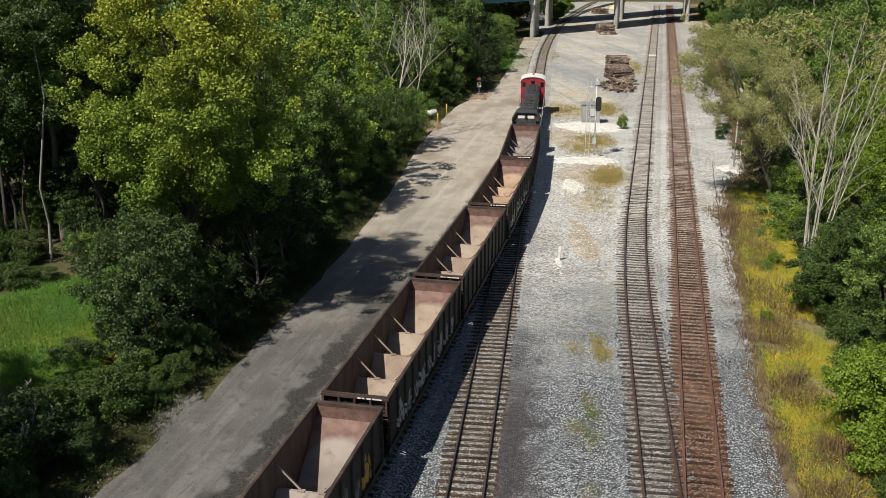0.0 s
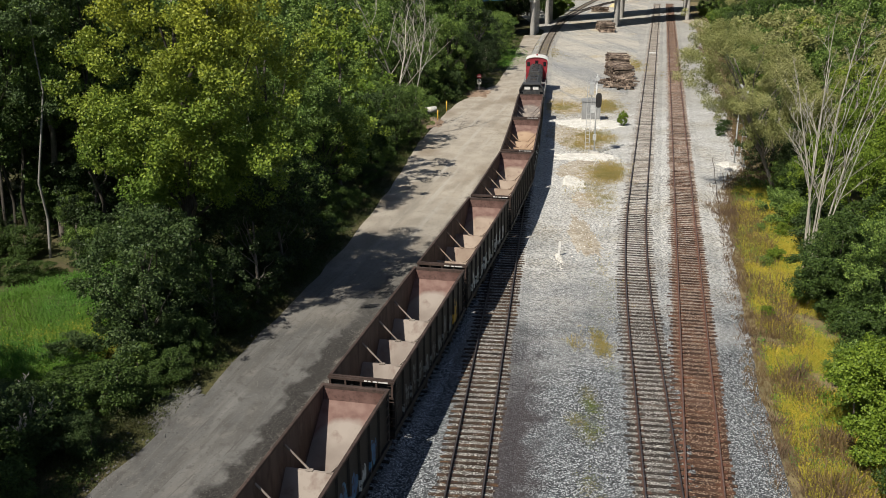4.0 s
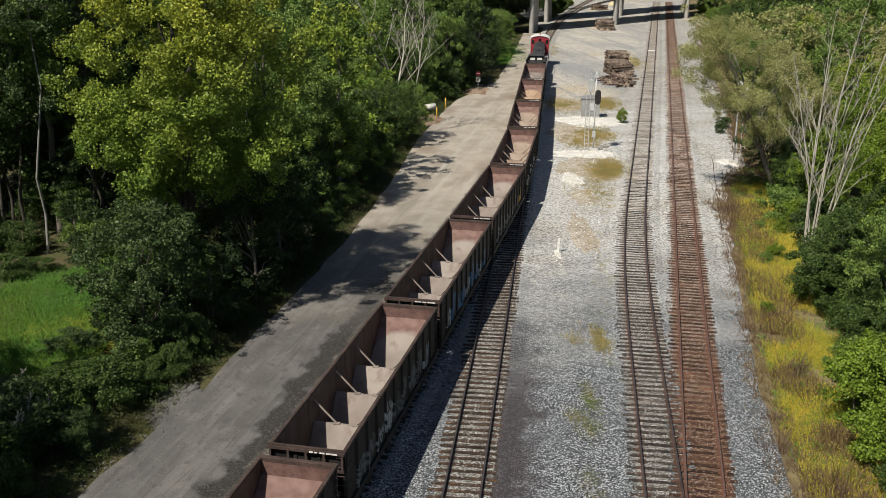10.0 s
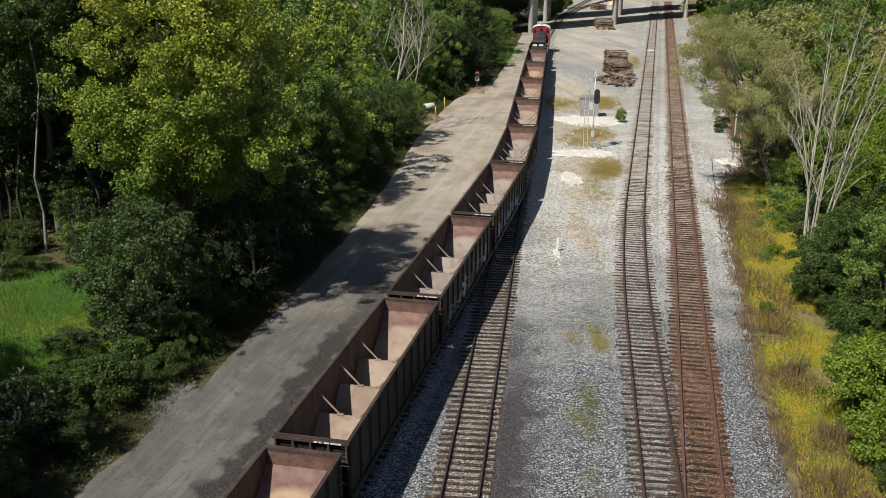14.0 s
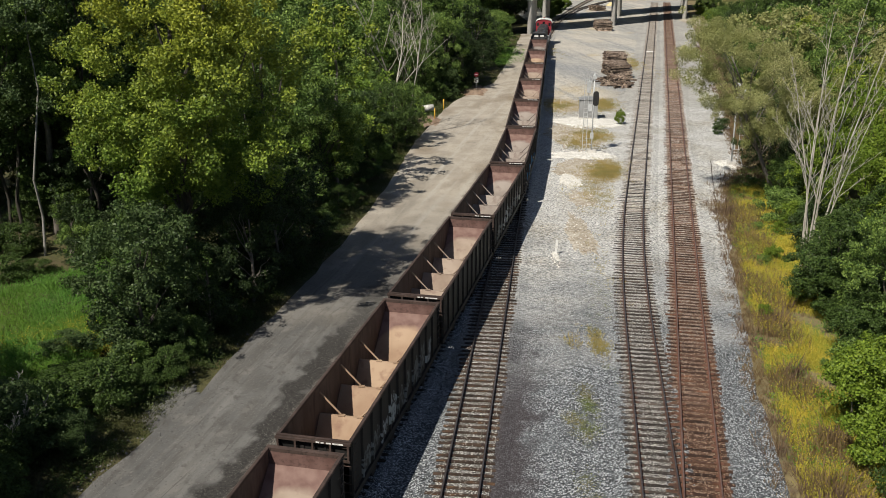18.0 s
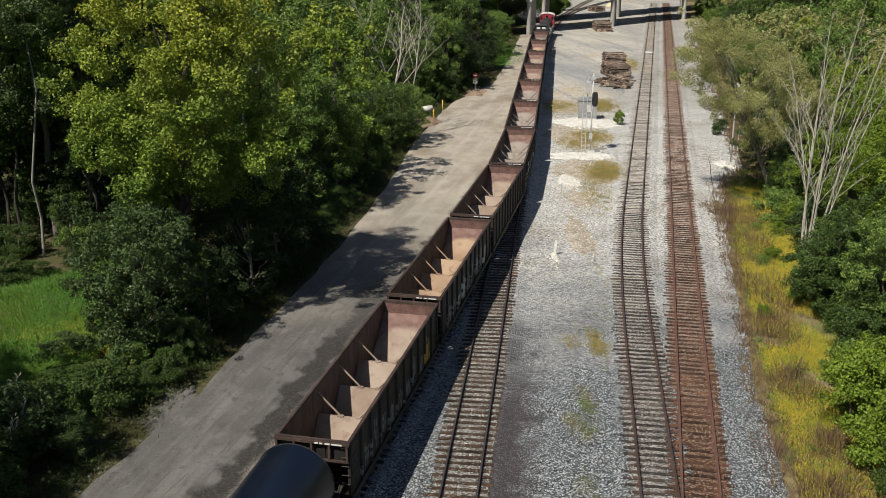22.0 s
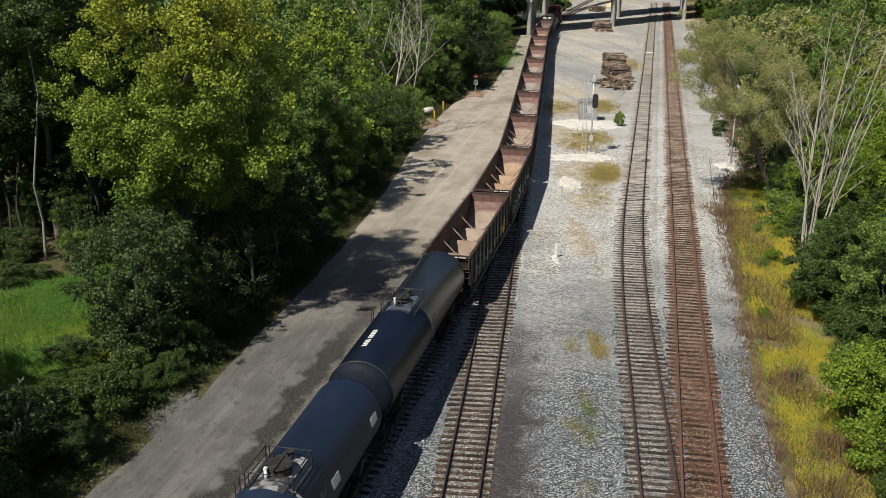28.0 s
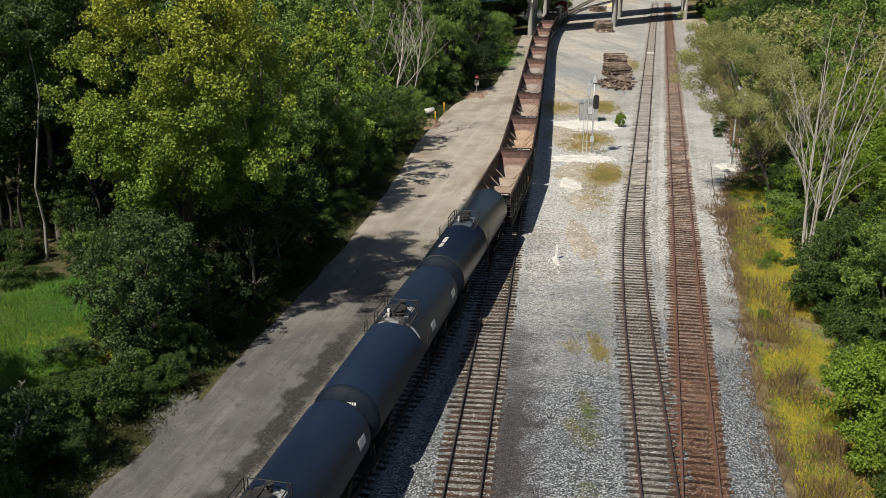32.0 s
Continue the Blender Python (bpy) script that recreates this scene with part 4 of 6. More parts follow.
def tank_car(label, half=7.75, r=1.5, z=2.75, patch=False, hatch=0.0):
    """A black tank car with a domed top platform, ladders and railings."""
    car = tagged(new("tank_car"), label, "railway car", group="tank cars of the train")
    bm = bmesh.new()
    rows = [(-half - 0.6 * math.cos(a), (r - 0.012) * math.sin(a)) for a in (math.pi / 2 * k / 12 for k in range(1, 13))]
    full = rows[-1:] + [(-0.5, r - 0.012), (-0.47, r + 0.006), (-0.4, r + 0.006), (-0.37, r - 0.012)] + [(-y, k) for y, k in rows[-1:]]
    lathe(bm, full, 48)
    bmesh.ops.delete(bm, geom=[f for f in bm.faces if len(f.verts) > 4], context="FACES")
    bmesh.ops.translate(bm, vec=(0, 0, z), verts=bm.verts)
    part("tank_shell", bm, "tank" if patch else "tank_gloss", car, "dull black cylindrical tank" if patch else "glossy black cylindrical tank")
    for s in (-1, 1):
        bm = bmesh.new()
        lathe(bm, [(-s * y, k) for y, k in rows], 48)
        bmesh.ops.delete(bm, geom=[f for f in bm.faces if len(f.verts) > 4 and abs(f.calc_center_median().y) < half + 0.1], context="FACES")
        bmesh.ops.translate(bm, vec=(0, 0, z), verts=bm.verts)
        part("tank_head", bm, "tank_head", car, "grimy matt black domed head")
        if patch:
            continue
        bm = bmesh.new()
        lathe(bm, [(s * (half - 0.02), r - 0.002), (s * (half + 0.0), r + 0.008), (s * (half + 0.04), r + 0.008), (s * (half + 0.06), r - 0.03)], 48)
        bmesh.ops.translate(bm, vec=(0, 0, z), verts=bm.verts)
        bmesh.ops.delete(bm, geom=[f for f in bm.faces if len(f.verts) > 4], context="FACES")
        part("head_seam", bm, "dull", car)
    bm = bmesh.new()
    big = 0.46 if patch else 0.33
    tube(bm, (0, 0, z + r - 0.12), (0, 0, z + r + 0.26), big, n=24)
    tube(bm, (0, 0, z + r + 0.26), (0, 0, z + r + 0.32), big + 0.05, n=24)
    for k in range(8):
        a = k * math.pi / 4
        tube(bm, (big * math.cos(a), big * math.sin(a), z + r + 0.32), (big * math.cos(a), big * math.sin(a), z + r + 0.38), 0.03, n=5)
    box(bm, -0.06, 0.06, -big - 0.2, big + 0.2, z + r + 0.32, z + r + 0.37)
    part("manway", bm, "dull", car)
    bm = bmesh.new()
    tube(bm, (0.1, 0.85, z + r - 0.05), (0.1, 0.85, z + r + 0.3), 0.12, n=10)
    tube(bm, (0.1, 0.85, z + r + 0.3), (0.1, 0.85, z + r + 0.36), 0.17, n=10)
    part("relief_valve", bm, "dull", car)
    bm = bmesh.new()
    tube(bm, (-0.25, -0.55, z + r - 0.05), (-0.25, -0.55, z + r + 0.32), 0.06, n=8)
    box(bm, -0.31, -0.19, -0.61, -0.49, z + r + 0.32, z + r + 0.42)
    part("vent_fitting", bm, "white" if patch else "steel", car)
    bm = bmesh.new()
    n = 14
    arc = [radians(90 + 24 - 48 * i / n) for i in range(n + 1)]
    prism(bm, [((r + 0.012) * math.cos(a), z + (r + 0.012) * math.sin(a)) for a in arc] + [((r - 0.05) * math.cos(a), z + (r - 0.05) * math.sin(a)) for a in arc[::-1]], -1.15, 1.15)
    part("saddle_plate", bm, "worn" if patch else "worn_blue", car, "worn pale plate round the manway" if patch else "scuffed pale blue plate round the manway")
    for sx in (-1, 1):
        bm = bmesh.new()
        box(bm, min(sx * 0.7, sx * 0.88), max(sx * 0.7, sx * 0.88), -0.95, 0.95, z + 1.2, z + 1.26)
        part("platform", bm, "dull", car)
        bm = bmesh.new()
        zt = z + 1.2
        for y in (-0.92, 0.92):
            tube(bm, (sx * 0.86, y, zt), (sx * 0.86, y, zt + 0.68), 0.026, n=6)
            tube(bm, (sx * 0.72, y, zt), (sx * 0.72, y, zt + 0.68), 0.022, n=6)
        pipe(bm, [(sx * 0.86, -0.92, zt + 0.68), (sx * 0.86, 0.92, zt + 0.68)], 0.026)
        pipe(bm, [(sx * 0.86, -0.92, zt + 0.36), (sx * 0.86, 0.92, zt + 0.36)], 0.02)
        part("railing", bm, "dull", car)
        bm = bmesh.new()
        for x in (-0.2, 0.2):
            tube(bm, (sx * 1.6, x, 0.9), (sx * 1.6, x, z + 1.0), 0.022, n=5)
        for k in range(9):
            tube(bm, (sx * 1.6, -0.2, 1.05 + k * 0.3), (sx * 1.6, 0.2, 1.05 + k * 0.3), 0.016, n=5)
        part("ladder", bm, "dull", car)
    for y in (-0.92, 0.92):
        bm = bmesh.new()
        tube(bm, (-0.86, y, z + 1.88), (0.86, y, z + 1.88), 0.018, n=6)
        part("crossbar", bm, "dull", car)
    for ob in car.children:
        if not ob.name.startswith(("tank_shell", "tank_head", "head_seam")):
            ob.location.y += hatch
    bm = bmesh.new()
    box(bm, -0.3, 0.3, -half - 0.7, half + 0.7, 0.85, 1.15)
    for s in (-1, 1):
        box(bm, -1.45, 1.45, min(s * (half + 0.2), s * (half + 0.75)), max(s * (half + 0.2), s * (half + 0.75)), 0.95, 1.12)
        prism(bm, [(-1.2, 1.15), (1.2, 1.15), (1.35, 1.95), (1.05, 1.7), (-1.05, 1.7), (-1.35, 1.95)], s * 5.6 - 0.25, s * 5.6 + 0.25)
    part("underframe", bm, "under", car)
    for s in (-1, 1):
        bm = bmesh.new()
        pipe(bm, [(-1.4, s * (half + 0.7), 1.12), (-1.4, s * (half + 0.7), 2.0), (1.4, s * (half + 0.7), 2.0), (1.4, s * (half + 0.7), 1.12)], 0.024)
        part("end_handrail", bm, "dull", car)
    for s in (-1, 1):
        coupler(car, s * (half + 0.6), s)
        truck(car, s * 6.1)
    return car


def tank_bars(car, spots, r=1.5, z=2.75):
    """White stencil bars on the shell: (place along, angle from the top, length along, height round)."""
    bm = bmesh.new()
    for y, a, ly, la in spots:
        quad = []
        for yy, aa in ((y, a), (y + ly, a), (y + ly, a + la), (y, a + la)):
            t = radians(90 - aa)
            quad.append(bm.verts.new(((r + 0.004) * math.cos(t), yy, z + (r + 0.004) * math.sin(t))))
        bm.faces.new(quad)
    part("lettering", bm, "white", car, "white reporting mark reduced to bars")


def head_bars(car, half, spots, z=2.75):
    """White stencil bars on the near head: (across, height from the middle, width, height)."""
    bm = bmesh.new()
    for x, h, w, k in spots:
        quad = []
        for a, b in ((x, h), (x + w, h), (x + w, h + k), (x, h + k)):
            bulge = 0.6 * math.sqrt(1 - (a * a + b * b) / 2.21)
            quad.append(bm.verts.new((a, -half - bulge - 0.012, z + b)))
        bm.faces.new(quad)
    part("lettering", bm, "white", car, "white reporting mark reduced to bars")


TANK = 17.35
for i, (half, patch, words) in enumerate(((7.75, False, "glossy black tank car with a scuffed top plate"), (7.75, True, "dull black tank car with a peeling white top plate"), (7.75, True, "black tank car with a worn pale top plate"))):
    car = tank_car(words, half, patch=patch, hatch=(-0.5, 0.3, 0.0)[i])
    CARS.append((car, 10 * SPACE + TANK * (i + 0.5) + (0.5, 0.5, 0.1)[i], 6.1))
    if i == 0:
        tank_bars(car, [(-6.1 + k * 0.2 + (0.14 if k > 3 else 0), -17, 0.15, 10) for k in range(9)])
    else:
        for y in (half - 1.4, 1.6):
            bm = bmesh.new()
            n = 4
            arc = [radians(90 - 70 - 15 * k / n) for k in range(n + 1)]
            prism(bm, [(1.508 * math.cos(a), 2.75 + 1.508 * math.sin(a)) for a in arc] + [(1.496 * math.cos(a), 2.75 + 1.496 * math.sin(a)) for a in arc[::-1]], y, y + 0.75)
            part("placard", bm, "white", car, "white placard on the tank's flank")
        bm = bmesh.new()
        arc = [radians(90 - 26 - 40 * k / 8) for k in range(9)]
        prism(bm, [(1.53 * math.cos(a), 2.75 + 1.53 * math.sin(a)) for a in arc] + [(1.49 * math.cos(a), 2.75 + 1.49 * math.sin(a)) for a in arc[::-1]], -0.55, -0.45)
        part("strap", bm, "worn", car, "pale worn strap down the flank")
        head_bars(car, half, [(-0.35 + k * 0.1 + (0.06 if k > 3 else 0), 0.8, 0.065, 0.12) for k in range(9)] + [(-0.33 + k * 0.24, 0.7, 0.18, 0.04) for k in range(4)] + [(-0.05 + k * 0.24, 0.6, 0.18, 0.04) for k in range(3)] + [(0.25, 0.5, 0.14, 0.04)])


def hood_unit(label, hood_z, cab, half=6.9):
    """A short hood locomotive; with cab, its cab stands at the front end."""
    car = tagged(new("locomotive"), label, "locomotive")
    bm = bmesh.new()
    box(bm, -1.5, 1.5, -half, half, 1.05, 1.5)
    part("frame", bm, "loco", car)
    y1 = half - 4.2 if cab else half - 1.3
    w = 0.88
    bm = bmesh.new()
    prism(bm, [(-w, 1.5), (w, 1.5), (w, hood_z - 0.3), (w - 0.28, hood_z), (-w + 0.28, hood_z), (-w, hood_z - 0.3)], -half + 1.3, y1)
    part("hood", bm, "loco", car, "charcoal engine hood with chamfered roof")
    for k, y in enumerate(np.linspace(-half + 2.6, y1 - 1.4, 4)):
        bm = bmesh.new()
        if k % 2:
            tube(bm, (0, y, hood_z - 0.02), (0, y, hood_z + 0.12), 0.5, n=18)
        else:
            box(bm, -0.4, 0.4, y - 0.6, y + 0.6, hood_z - 0.02, hood_z + 0.2, taper=0.06)
        part("roof_fan" if k % 2 else "exhaust", bm, "dull", car)
    for sx in (-1, 1):
        for y in np.arange(-half + 1.7, y1 - 1, 1.25):
            bm = bmesh.new()
            box(bm, min(sx * w, sx * (w + 0.025)), max(sx * w, sx * (w + 0.025)), y, y + 1.05, 1.7, hood_z - 0.45)
            part("hood_door", bm, "loco", car)
        bm = bmesh.new()
        ys = np.arange(-half + 0.1, half, 1.7)
        for y in ys:
            tube(bm, (sx * 1.46, y, 1.5), (sx * 1.46, y, 2.5), 0.018, n=5)
        tube(bm, (sx * 1.46, ys[0], 2.5), (sx * 1.46, ys[-1], 2.5), 0.018, n=5)
        part("handrail", bm, "sheet_steel", car, "grey handrail")
    for s in (-1, 1):
        bm = bmesh.new()
        box(bm, -1.5, 1.5, min(s * half, s * (half + 0.12)), max(s * half, s * (half + 0.12)), 0.35, 1.5)
        part("pilot", bm, "loco", car)
        for x in (-0.78, 0.78):
            bm = bmesh.new()
            box(bm, x - 0.55, x + 0.55, min(s * (half + 0.12), s * (half + 0.16)), max(s * (half + 0.12), s * (half + 0.16)), 1.15, 1.52)
            box(bm, x - 0.55, x + 0.55, min(s * (half - 0.3), s * (half + 0.1)), max(s * (half - 0.3), s * (half + 0.1)), 1.5, 1.53)
            part("step_plate", bm, "white", car, "white end plate")
        bm = bmesh.new()
        box(bm, -0.16, 0.16, min(s * half, s * (half + 0.18)), max(s * half, s * (half + 0.18)), 1.2, 1.56)
        part("coupler_lift", bm, "under", car, "dark centre plate")
        bm = bmesh.new()
        pipe(bm, [(-1.46, s * (half + 0.05), 1.5), (-1.46, s * (half + 0.05), 2.5), (-0.3, s * (half + 0.05), 2.5), (-0.3, s * (half + 0.05), 1.5)], 0.022)
        pipe(bm, [(1.46, s * (half + 0.05), 1.5), (1.46, s * (half + 0.05), 2.5), (0.3, s * (half + 0.05), 2.5), (0.3, s * (half + 0.05), 1.5)], 0.022)
        part("end_handrail", bm, "white", car)
        for sx in (-1, 1):
            bm = bmesh.new()
            for k in range(3):
                box(bm, min(sx * 1.2, sx * 1.52), max(sx * 1.2, sx * 1.52), min(s * (half - 0.6), s * half), max(s * (half - 0.6), s * half), 0.4 + 0.33 * k, 0.44 + 0.33 * k)
            part("steps", bm, "loco", car)
        coupler(car, s * half, s)
        truck(car, s * 4.1, 0.508)
    if not cab:
        bm = bmesh.new()
        prism(bm, [(-1.45, 1.5), (1.45, 1.5), (1.45, 3.5), (1.0, 4.22), (-1.0, 4.22), (-1.45, 3.5)], -half + 1.25, -half + 2.6)
        part("end_cowl", bm, "loco", car, "charcoal end cowl wider than the hood")
        bm = bmesh.new()
        prism(bm, [(-1.5, 3.5), (-1.42, 3.5), (-0.98, 4.2), (0.98, 4.2), (1.42, 3.5), (1.5, 3.5), (1.05, 4.28), (-1.05, 4.28)], -half + 1.0, -half + 2.7)
        part("cowl_roof", bm, "loco", car)
        for x in (-0.5, 0.5):
            bm = bmesh.new()
            box(bm, x - 0.34, x + 0.34, -half + 1.2, -half + 1.246, 3.62, 3.98)
            part("number_board", bm, "white", car, "white number board reduced to a bar")
        bm = bmesh.new()
        box(bm, -0.12, 0.12, -half + 1.16, -half + 1.246, 3.6, 4.05)
        part("headlight", bm, "headlight" if s < 0 else "dull", car, "lit warm white headlight" if s < 0 else "dark headlight")
        for x in (-1.2, 1.2):
            bm = bmesh.new()
            box(bm, x - 0.18, x + 0.18, -half + 1.2, -half + 1.246, 2.7, 3.35)
            part("grille", bm, "glass", car)
    bm = bmesh.new()
    prism(bm, [(-1.25, 0.45), (1.25, 0.45), (1.4, 0.6), (1.4, 1.05), (-1.4, 1.05), (-1.4, 0.6)], -2, 2)
    part("fuel_tank", bm, "under", car)
    if cab:
        c0, c1 = y1, y1 + 2.9
        n = 12
        arch = [(1.5 * math.cos(math.pi * i / n), 4.1 + 0.5 * math.sin(math.pi * i / n)) for i in range(n + 1)]
        bm = bmesh.new()
        prism(bm, [(-1.5, 1.5), (1.5, 1.5)] + arch, c0, c1)
        part("cab", bm, "red", car, "red cab with arched roof")
        bm = bmesh.new()
        outer = [(1.62 * math.cos(math.pi * i / n), 4.1 + 0.58 * math.sin(math.pi * i / n)) for i in range(n + 1)]
        prism(bm, outer + [(x * 1.0, zz + 0.005) for x, zz in arch[::-1]], c0 - 0.12, c1 + 0.12)
        part("roof_edge", bm, "white", car, "white roof visor")
        for x in (-1.15, 0, 1.15):
            bm = bmesh.new()
            box(bm, x - (0.2 if x else 0.22), x + (0.2 if x else 0.22), c0 - 0.03, c0 - 0.003, 3.35 + (0.3 if not x else 0), 3.95 + (0.2 if not x else 0))
            part("window", bm, "glass", car, "dark cab window")
        for sx in (-1, 1):
            for y in (c0 + 0.4, c0 + 1.6):
                bm = bmesh.new()
                box(bm, min(sx * 1.503, sx * 1.53), max(sx * 1.503, sx * 1.53), y, y + 0.85, 3.1, 3.9)
                part("side_window", bm, "glass", car)
            bm = bmesh.new()
            box(bm, min(sx * 1.46, sx * 1.5), max(sx * 1.46, sx * 1.5), -half + 0.2, half - 0.2, 1.1, 1.28)
            part("stripe", bm, "white", car)
        bm = bmesh.new()
        box(bm, -0.8, 0.8, c1, half - 0.9, 1.5, 2.7, taper=0.08)
        part("short_hood", bm, "red", car, "red short nose")
        bm = bmesh.new()
        tube(bm, (0, c0 + 1.6, 4.6), (0, c0 + 1.6, 4.85), 0.12, n=10)
        part("beacon", bm, "red", car)
    return car


CARS.append((hood_unit("dark grey hood locomotive with white end plates", 3.8, False), -7.5, 4.1))
CARS.append((hood_unit("charcoal switcher with red cab and white roof visor", 3.7, True), -22.1, 4.1))
# ---- trees ----
def limb(bm, p, q, r0, r1, rng, bend=0.15, n=6, steps=4):
    """A tapered, slightly crooked limb; returns its points."""
    p, q = Vector(p), Vector(q)
    d = (q - p).length
    pts = [p]
    for i in range(1, steps + 1):
        k = i / steps
        off = Vector((rng.uniform(-1, 1), rng.uniform(-1, 1), rng.uniform(-0.5, 0.5))) * d * bend * (0.5 if i < steps else 0.15)
        pts.append(p.lerp(q, k) + off)
    for i in range(steps):
        a, b = r0 + (r1 - r0) * i / steps, r0 + (r1 - r0) * (i + 1) / steps
        tube(bm, pts[i], pts[i + 1], a, b, n, caps=i == steps - 1)
    return pts


def crown_points(clumps, per_area, rng, flat=0.8):
    """Leaf places and facings over a list of clumps (x, y, z, radius), denser within, ragged outside."""
    cs, ns = [], []
    for x, y, z, r in clumps:
        n = max(20, int(per_area * r * r))
        d = rng.normal(size=(n, 3))
        d /= np.linalg.norm(d, axis=1, keepdims=True)
        k = r * (0.35 + 0.65 * rng.random(n) ** 0.7 + np.maximum(0, rng.normal(0, 0.16, n)))[:, None]
        turn = rng.uniform(0, 6.28)
        st = np.array([1 + 0.35 * math.cos(turn), 1 + 0.35 * math.sin(turn), flat])
        cs.append(np.array([x, y, z]) + d * k * st)
        ns.append(d * 0.55 + np.array([-0.12, -0.16, 0.34]) + rng.normal(size=(n, 3)) * 0.85)
    return np.concatenate(cs), np.concatenate(ns)


def tree(name, label, h, base, rad, leaf, seed, size=0.16, per_area=260, clumps=70, lean=(0, 0), trunk=0.28, bark="bark", lump=(0.2, 0.34), category="tree", stems=1, limbs=True):
    """Trunk, limbs and a crown of many leaf clumps with gaps between them."""
    rng, rn = np.random.default_rng(seed), random.Random(seed)
    top = tagged(new(name), label, category)
    cl = []
    mid, hz = (h + base) / 2, (h - base) / 2
    lobes = [(rn.uniform(0, 2 * math.pi), rn.uniform(0.75, 1.15)) for _ in range(7)]
    boughs = []
    while len(boughs) < max(6, clumps // 10):
        a, u = rn.uniform(0, 2 * math.pi), rn.uniform(-0.85, 0.9)
        k = math.sqrt(1 - u * u) * rn.uniform(0.55, 0.86)
        boughs.append((lean[0] * (0.5 + u / 2) + rad * k * math.cos(a), lean[1] * (0.5 + u / 2) + rad * k * math.sin(a), mid + hz * u * 0.95))
    while len(cl) < clumps * 0.5:
        b = rn.choice(boughs)
        g = rad * 0.17
        cl.append((b[0] + rn.gauss(0, g), b[1] + rn.gauss(0, g), b[2] + rn.gauss(0, g * 0.62), rad * rn.uniform(*lump)))
    while len(cl) < clumps:
        a, u = rn.uniform(0, 2 * math.pi), rn.uniform(-0.95, 0.95)
        k = math.sqrt(1 - u * u) if u > -0.2 else math.sqrt(max(0.0, 1 - u * u)) * 0.9
        wob = sum(g * max(0, math.cos(a - b)) ** 2 for b, g in lobes) / 2.1
        q = rn.uniform(0.45, 0.95) * (0.72 + 0.35 * wob)
        cl.append((lean[0] * (0.5 + u / 2) + rad * k * q * math.cos(a), lean[1] * (0.5 + u / 2) + rad * k * q * math.sin(a), mid + hz * u * rn.uniform(0.8, 1.0), rad * rn.uniform(*lump)))
    if base < 0.5:
        cl = [(x, y, max(z, r * 0.55), r) for x, y, z, r in cl]
    for s in range(stems):
        bm = bmesh.new()
        x0, y0 = (rn.uniform(-0.5, 0.5), rn.uniform(-0.5, 0.5)) if stems > 1 else (0, 0)
        pts = limb(bm, (x0, y0, -0.4), (lean[0] * 0.8 + x0 * 3, lean[1] * 0.8 + y0 * 3, base + (h - base) * 0.7), trunk, trunk * 0.3, rn, 0.05, 8, 6)
        part("trunk", bm, bark, top)
    order = sorted(cl, key=lambda c: -c[3])[:12 if h > 5 else 4]
    for x, y, z, r in order if limbs else ():
        i = min(5, max(2, int(6 * (z / h) * 0.8)))
        bm = bmesh.new()
        limb(bm, pts[i], (x, y, z), trunk * 0.35, trunk * 0.08, rn, 0.12, 5, 4)
        part("limb", bm, bark, top)
    c, n = crown_points(cl, per_area, rng)
    quads("crown", leaf_quads(c, n, size, rng), leaf, top)
    return top


def place(ob, x, y, s=1.0, turn=0.0, z=-0.35, sz=None):
    ob.matrix_basis = Matrix.Translation((x, y, z)) @ Matrix.Rotation(turn, 4, "Z") @ Matrix.Diagonal((s, s, sz or s, 1))
    return ob


def plant(ob, x, y, s=1.0, turn=0.0, z=-0.35, sz=None):
    m = Matrix.Translation((x, y, z)) @ Matrix.Rotation(turn, 4, "Z") @ Matrix.Diagonal((s, s, sz or s, 1))
    k = copy_thing(ob, Matrix.Identity(4))
    k.matrix_basis = m
    return k


def dead_tree(label, h, seed, stems=5, out=0.5, r=0.07, spread=0.7, reach=0.6, stray=0.08, lean=0.0):
    """Bare stems that rise and bend outward, with side branches and twigs along them."""
    rn = random.Random(seed)
    top = tagged(new("dead_tree"), label, "tree")

    def shoot(bm, p, d, length, rad, depth):
        n = (3, 4, 5, 9)[depth]
        bend = Vector((rn.uniform(-1, 1), rn.uniform(-1, 1), rn.uniform(-0.1, 0.5))) * (stray * 0.6 if depth == 3 else 0.15)
        for i in range(n):
            q = p + d * length / n
            a, b = rad * (1 - 0.75 * i / n), rad * (1 - 0.75 * (i + 1) / n)
            tube(bm, p, q, a, b, 5 if depth > 1 else 4, False)
            if depth and i >= (2 if depth == 3 else 1):
                for _ in range(rn.choice((1, 1, 2))):
                    side = Vector((rn.uniform(-1, 1), rn.uniform(-1, 1), rn.uniform(0.1, 0.9))).normalized()
                    shoot(bm, q, (d * 0.8 + side * spread).normalized(), length * (1.05 - i / n) * rn.uniform(0.5 * reach, reach), max(0.012, b * 0.62), depth - 1)
            p = q
            d = (d + bend + Vector((rn.uniform(-1, 1), rn.uniform(-1, 1), rn.uniform(-0.3, 0.5))) * (stray * 1.6)).normalized()
    for s in range(stems):
        bm = bmesh.new()
        a = 6.283 * s / stems + rn.uniform(-0.4, 0.4)
        k = out * rn.uniform(0.25, 1.0)
        d = Vector((math.cos(a) * k + lean, math.sin(a) * k, 1)).normalized()
        shoot(bm, Vector((math.cos(a) * 0.3, math.sin(a) * 0.3, -0.3)), d, h * rn.uniform(0.7, 1.0), r * rn.uniform(0.8, 1.2), 3)
        part("stem", bm, "deadwood", top)
    return top


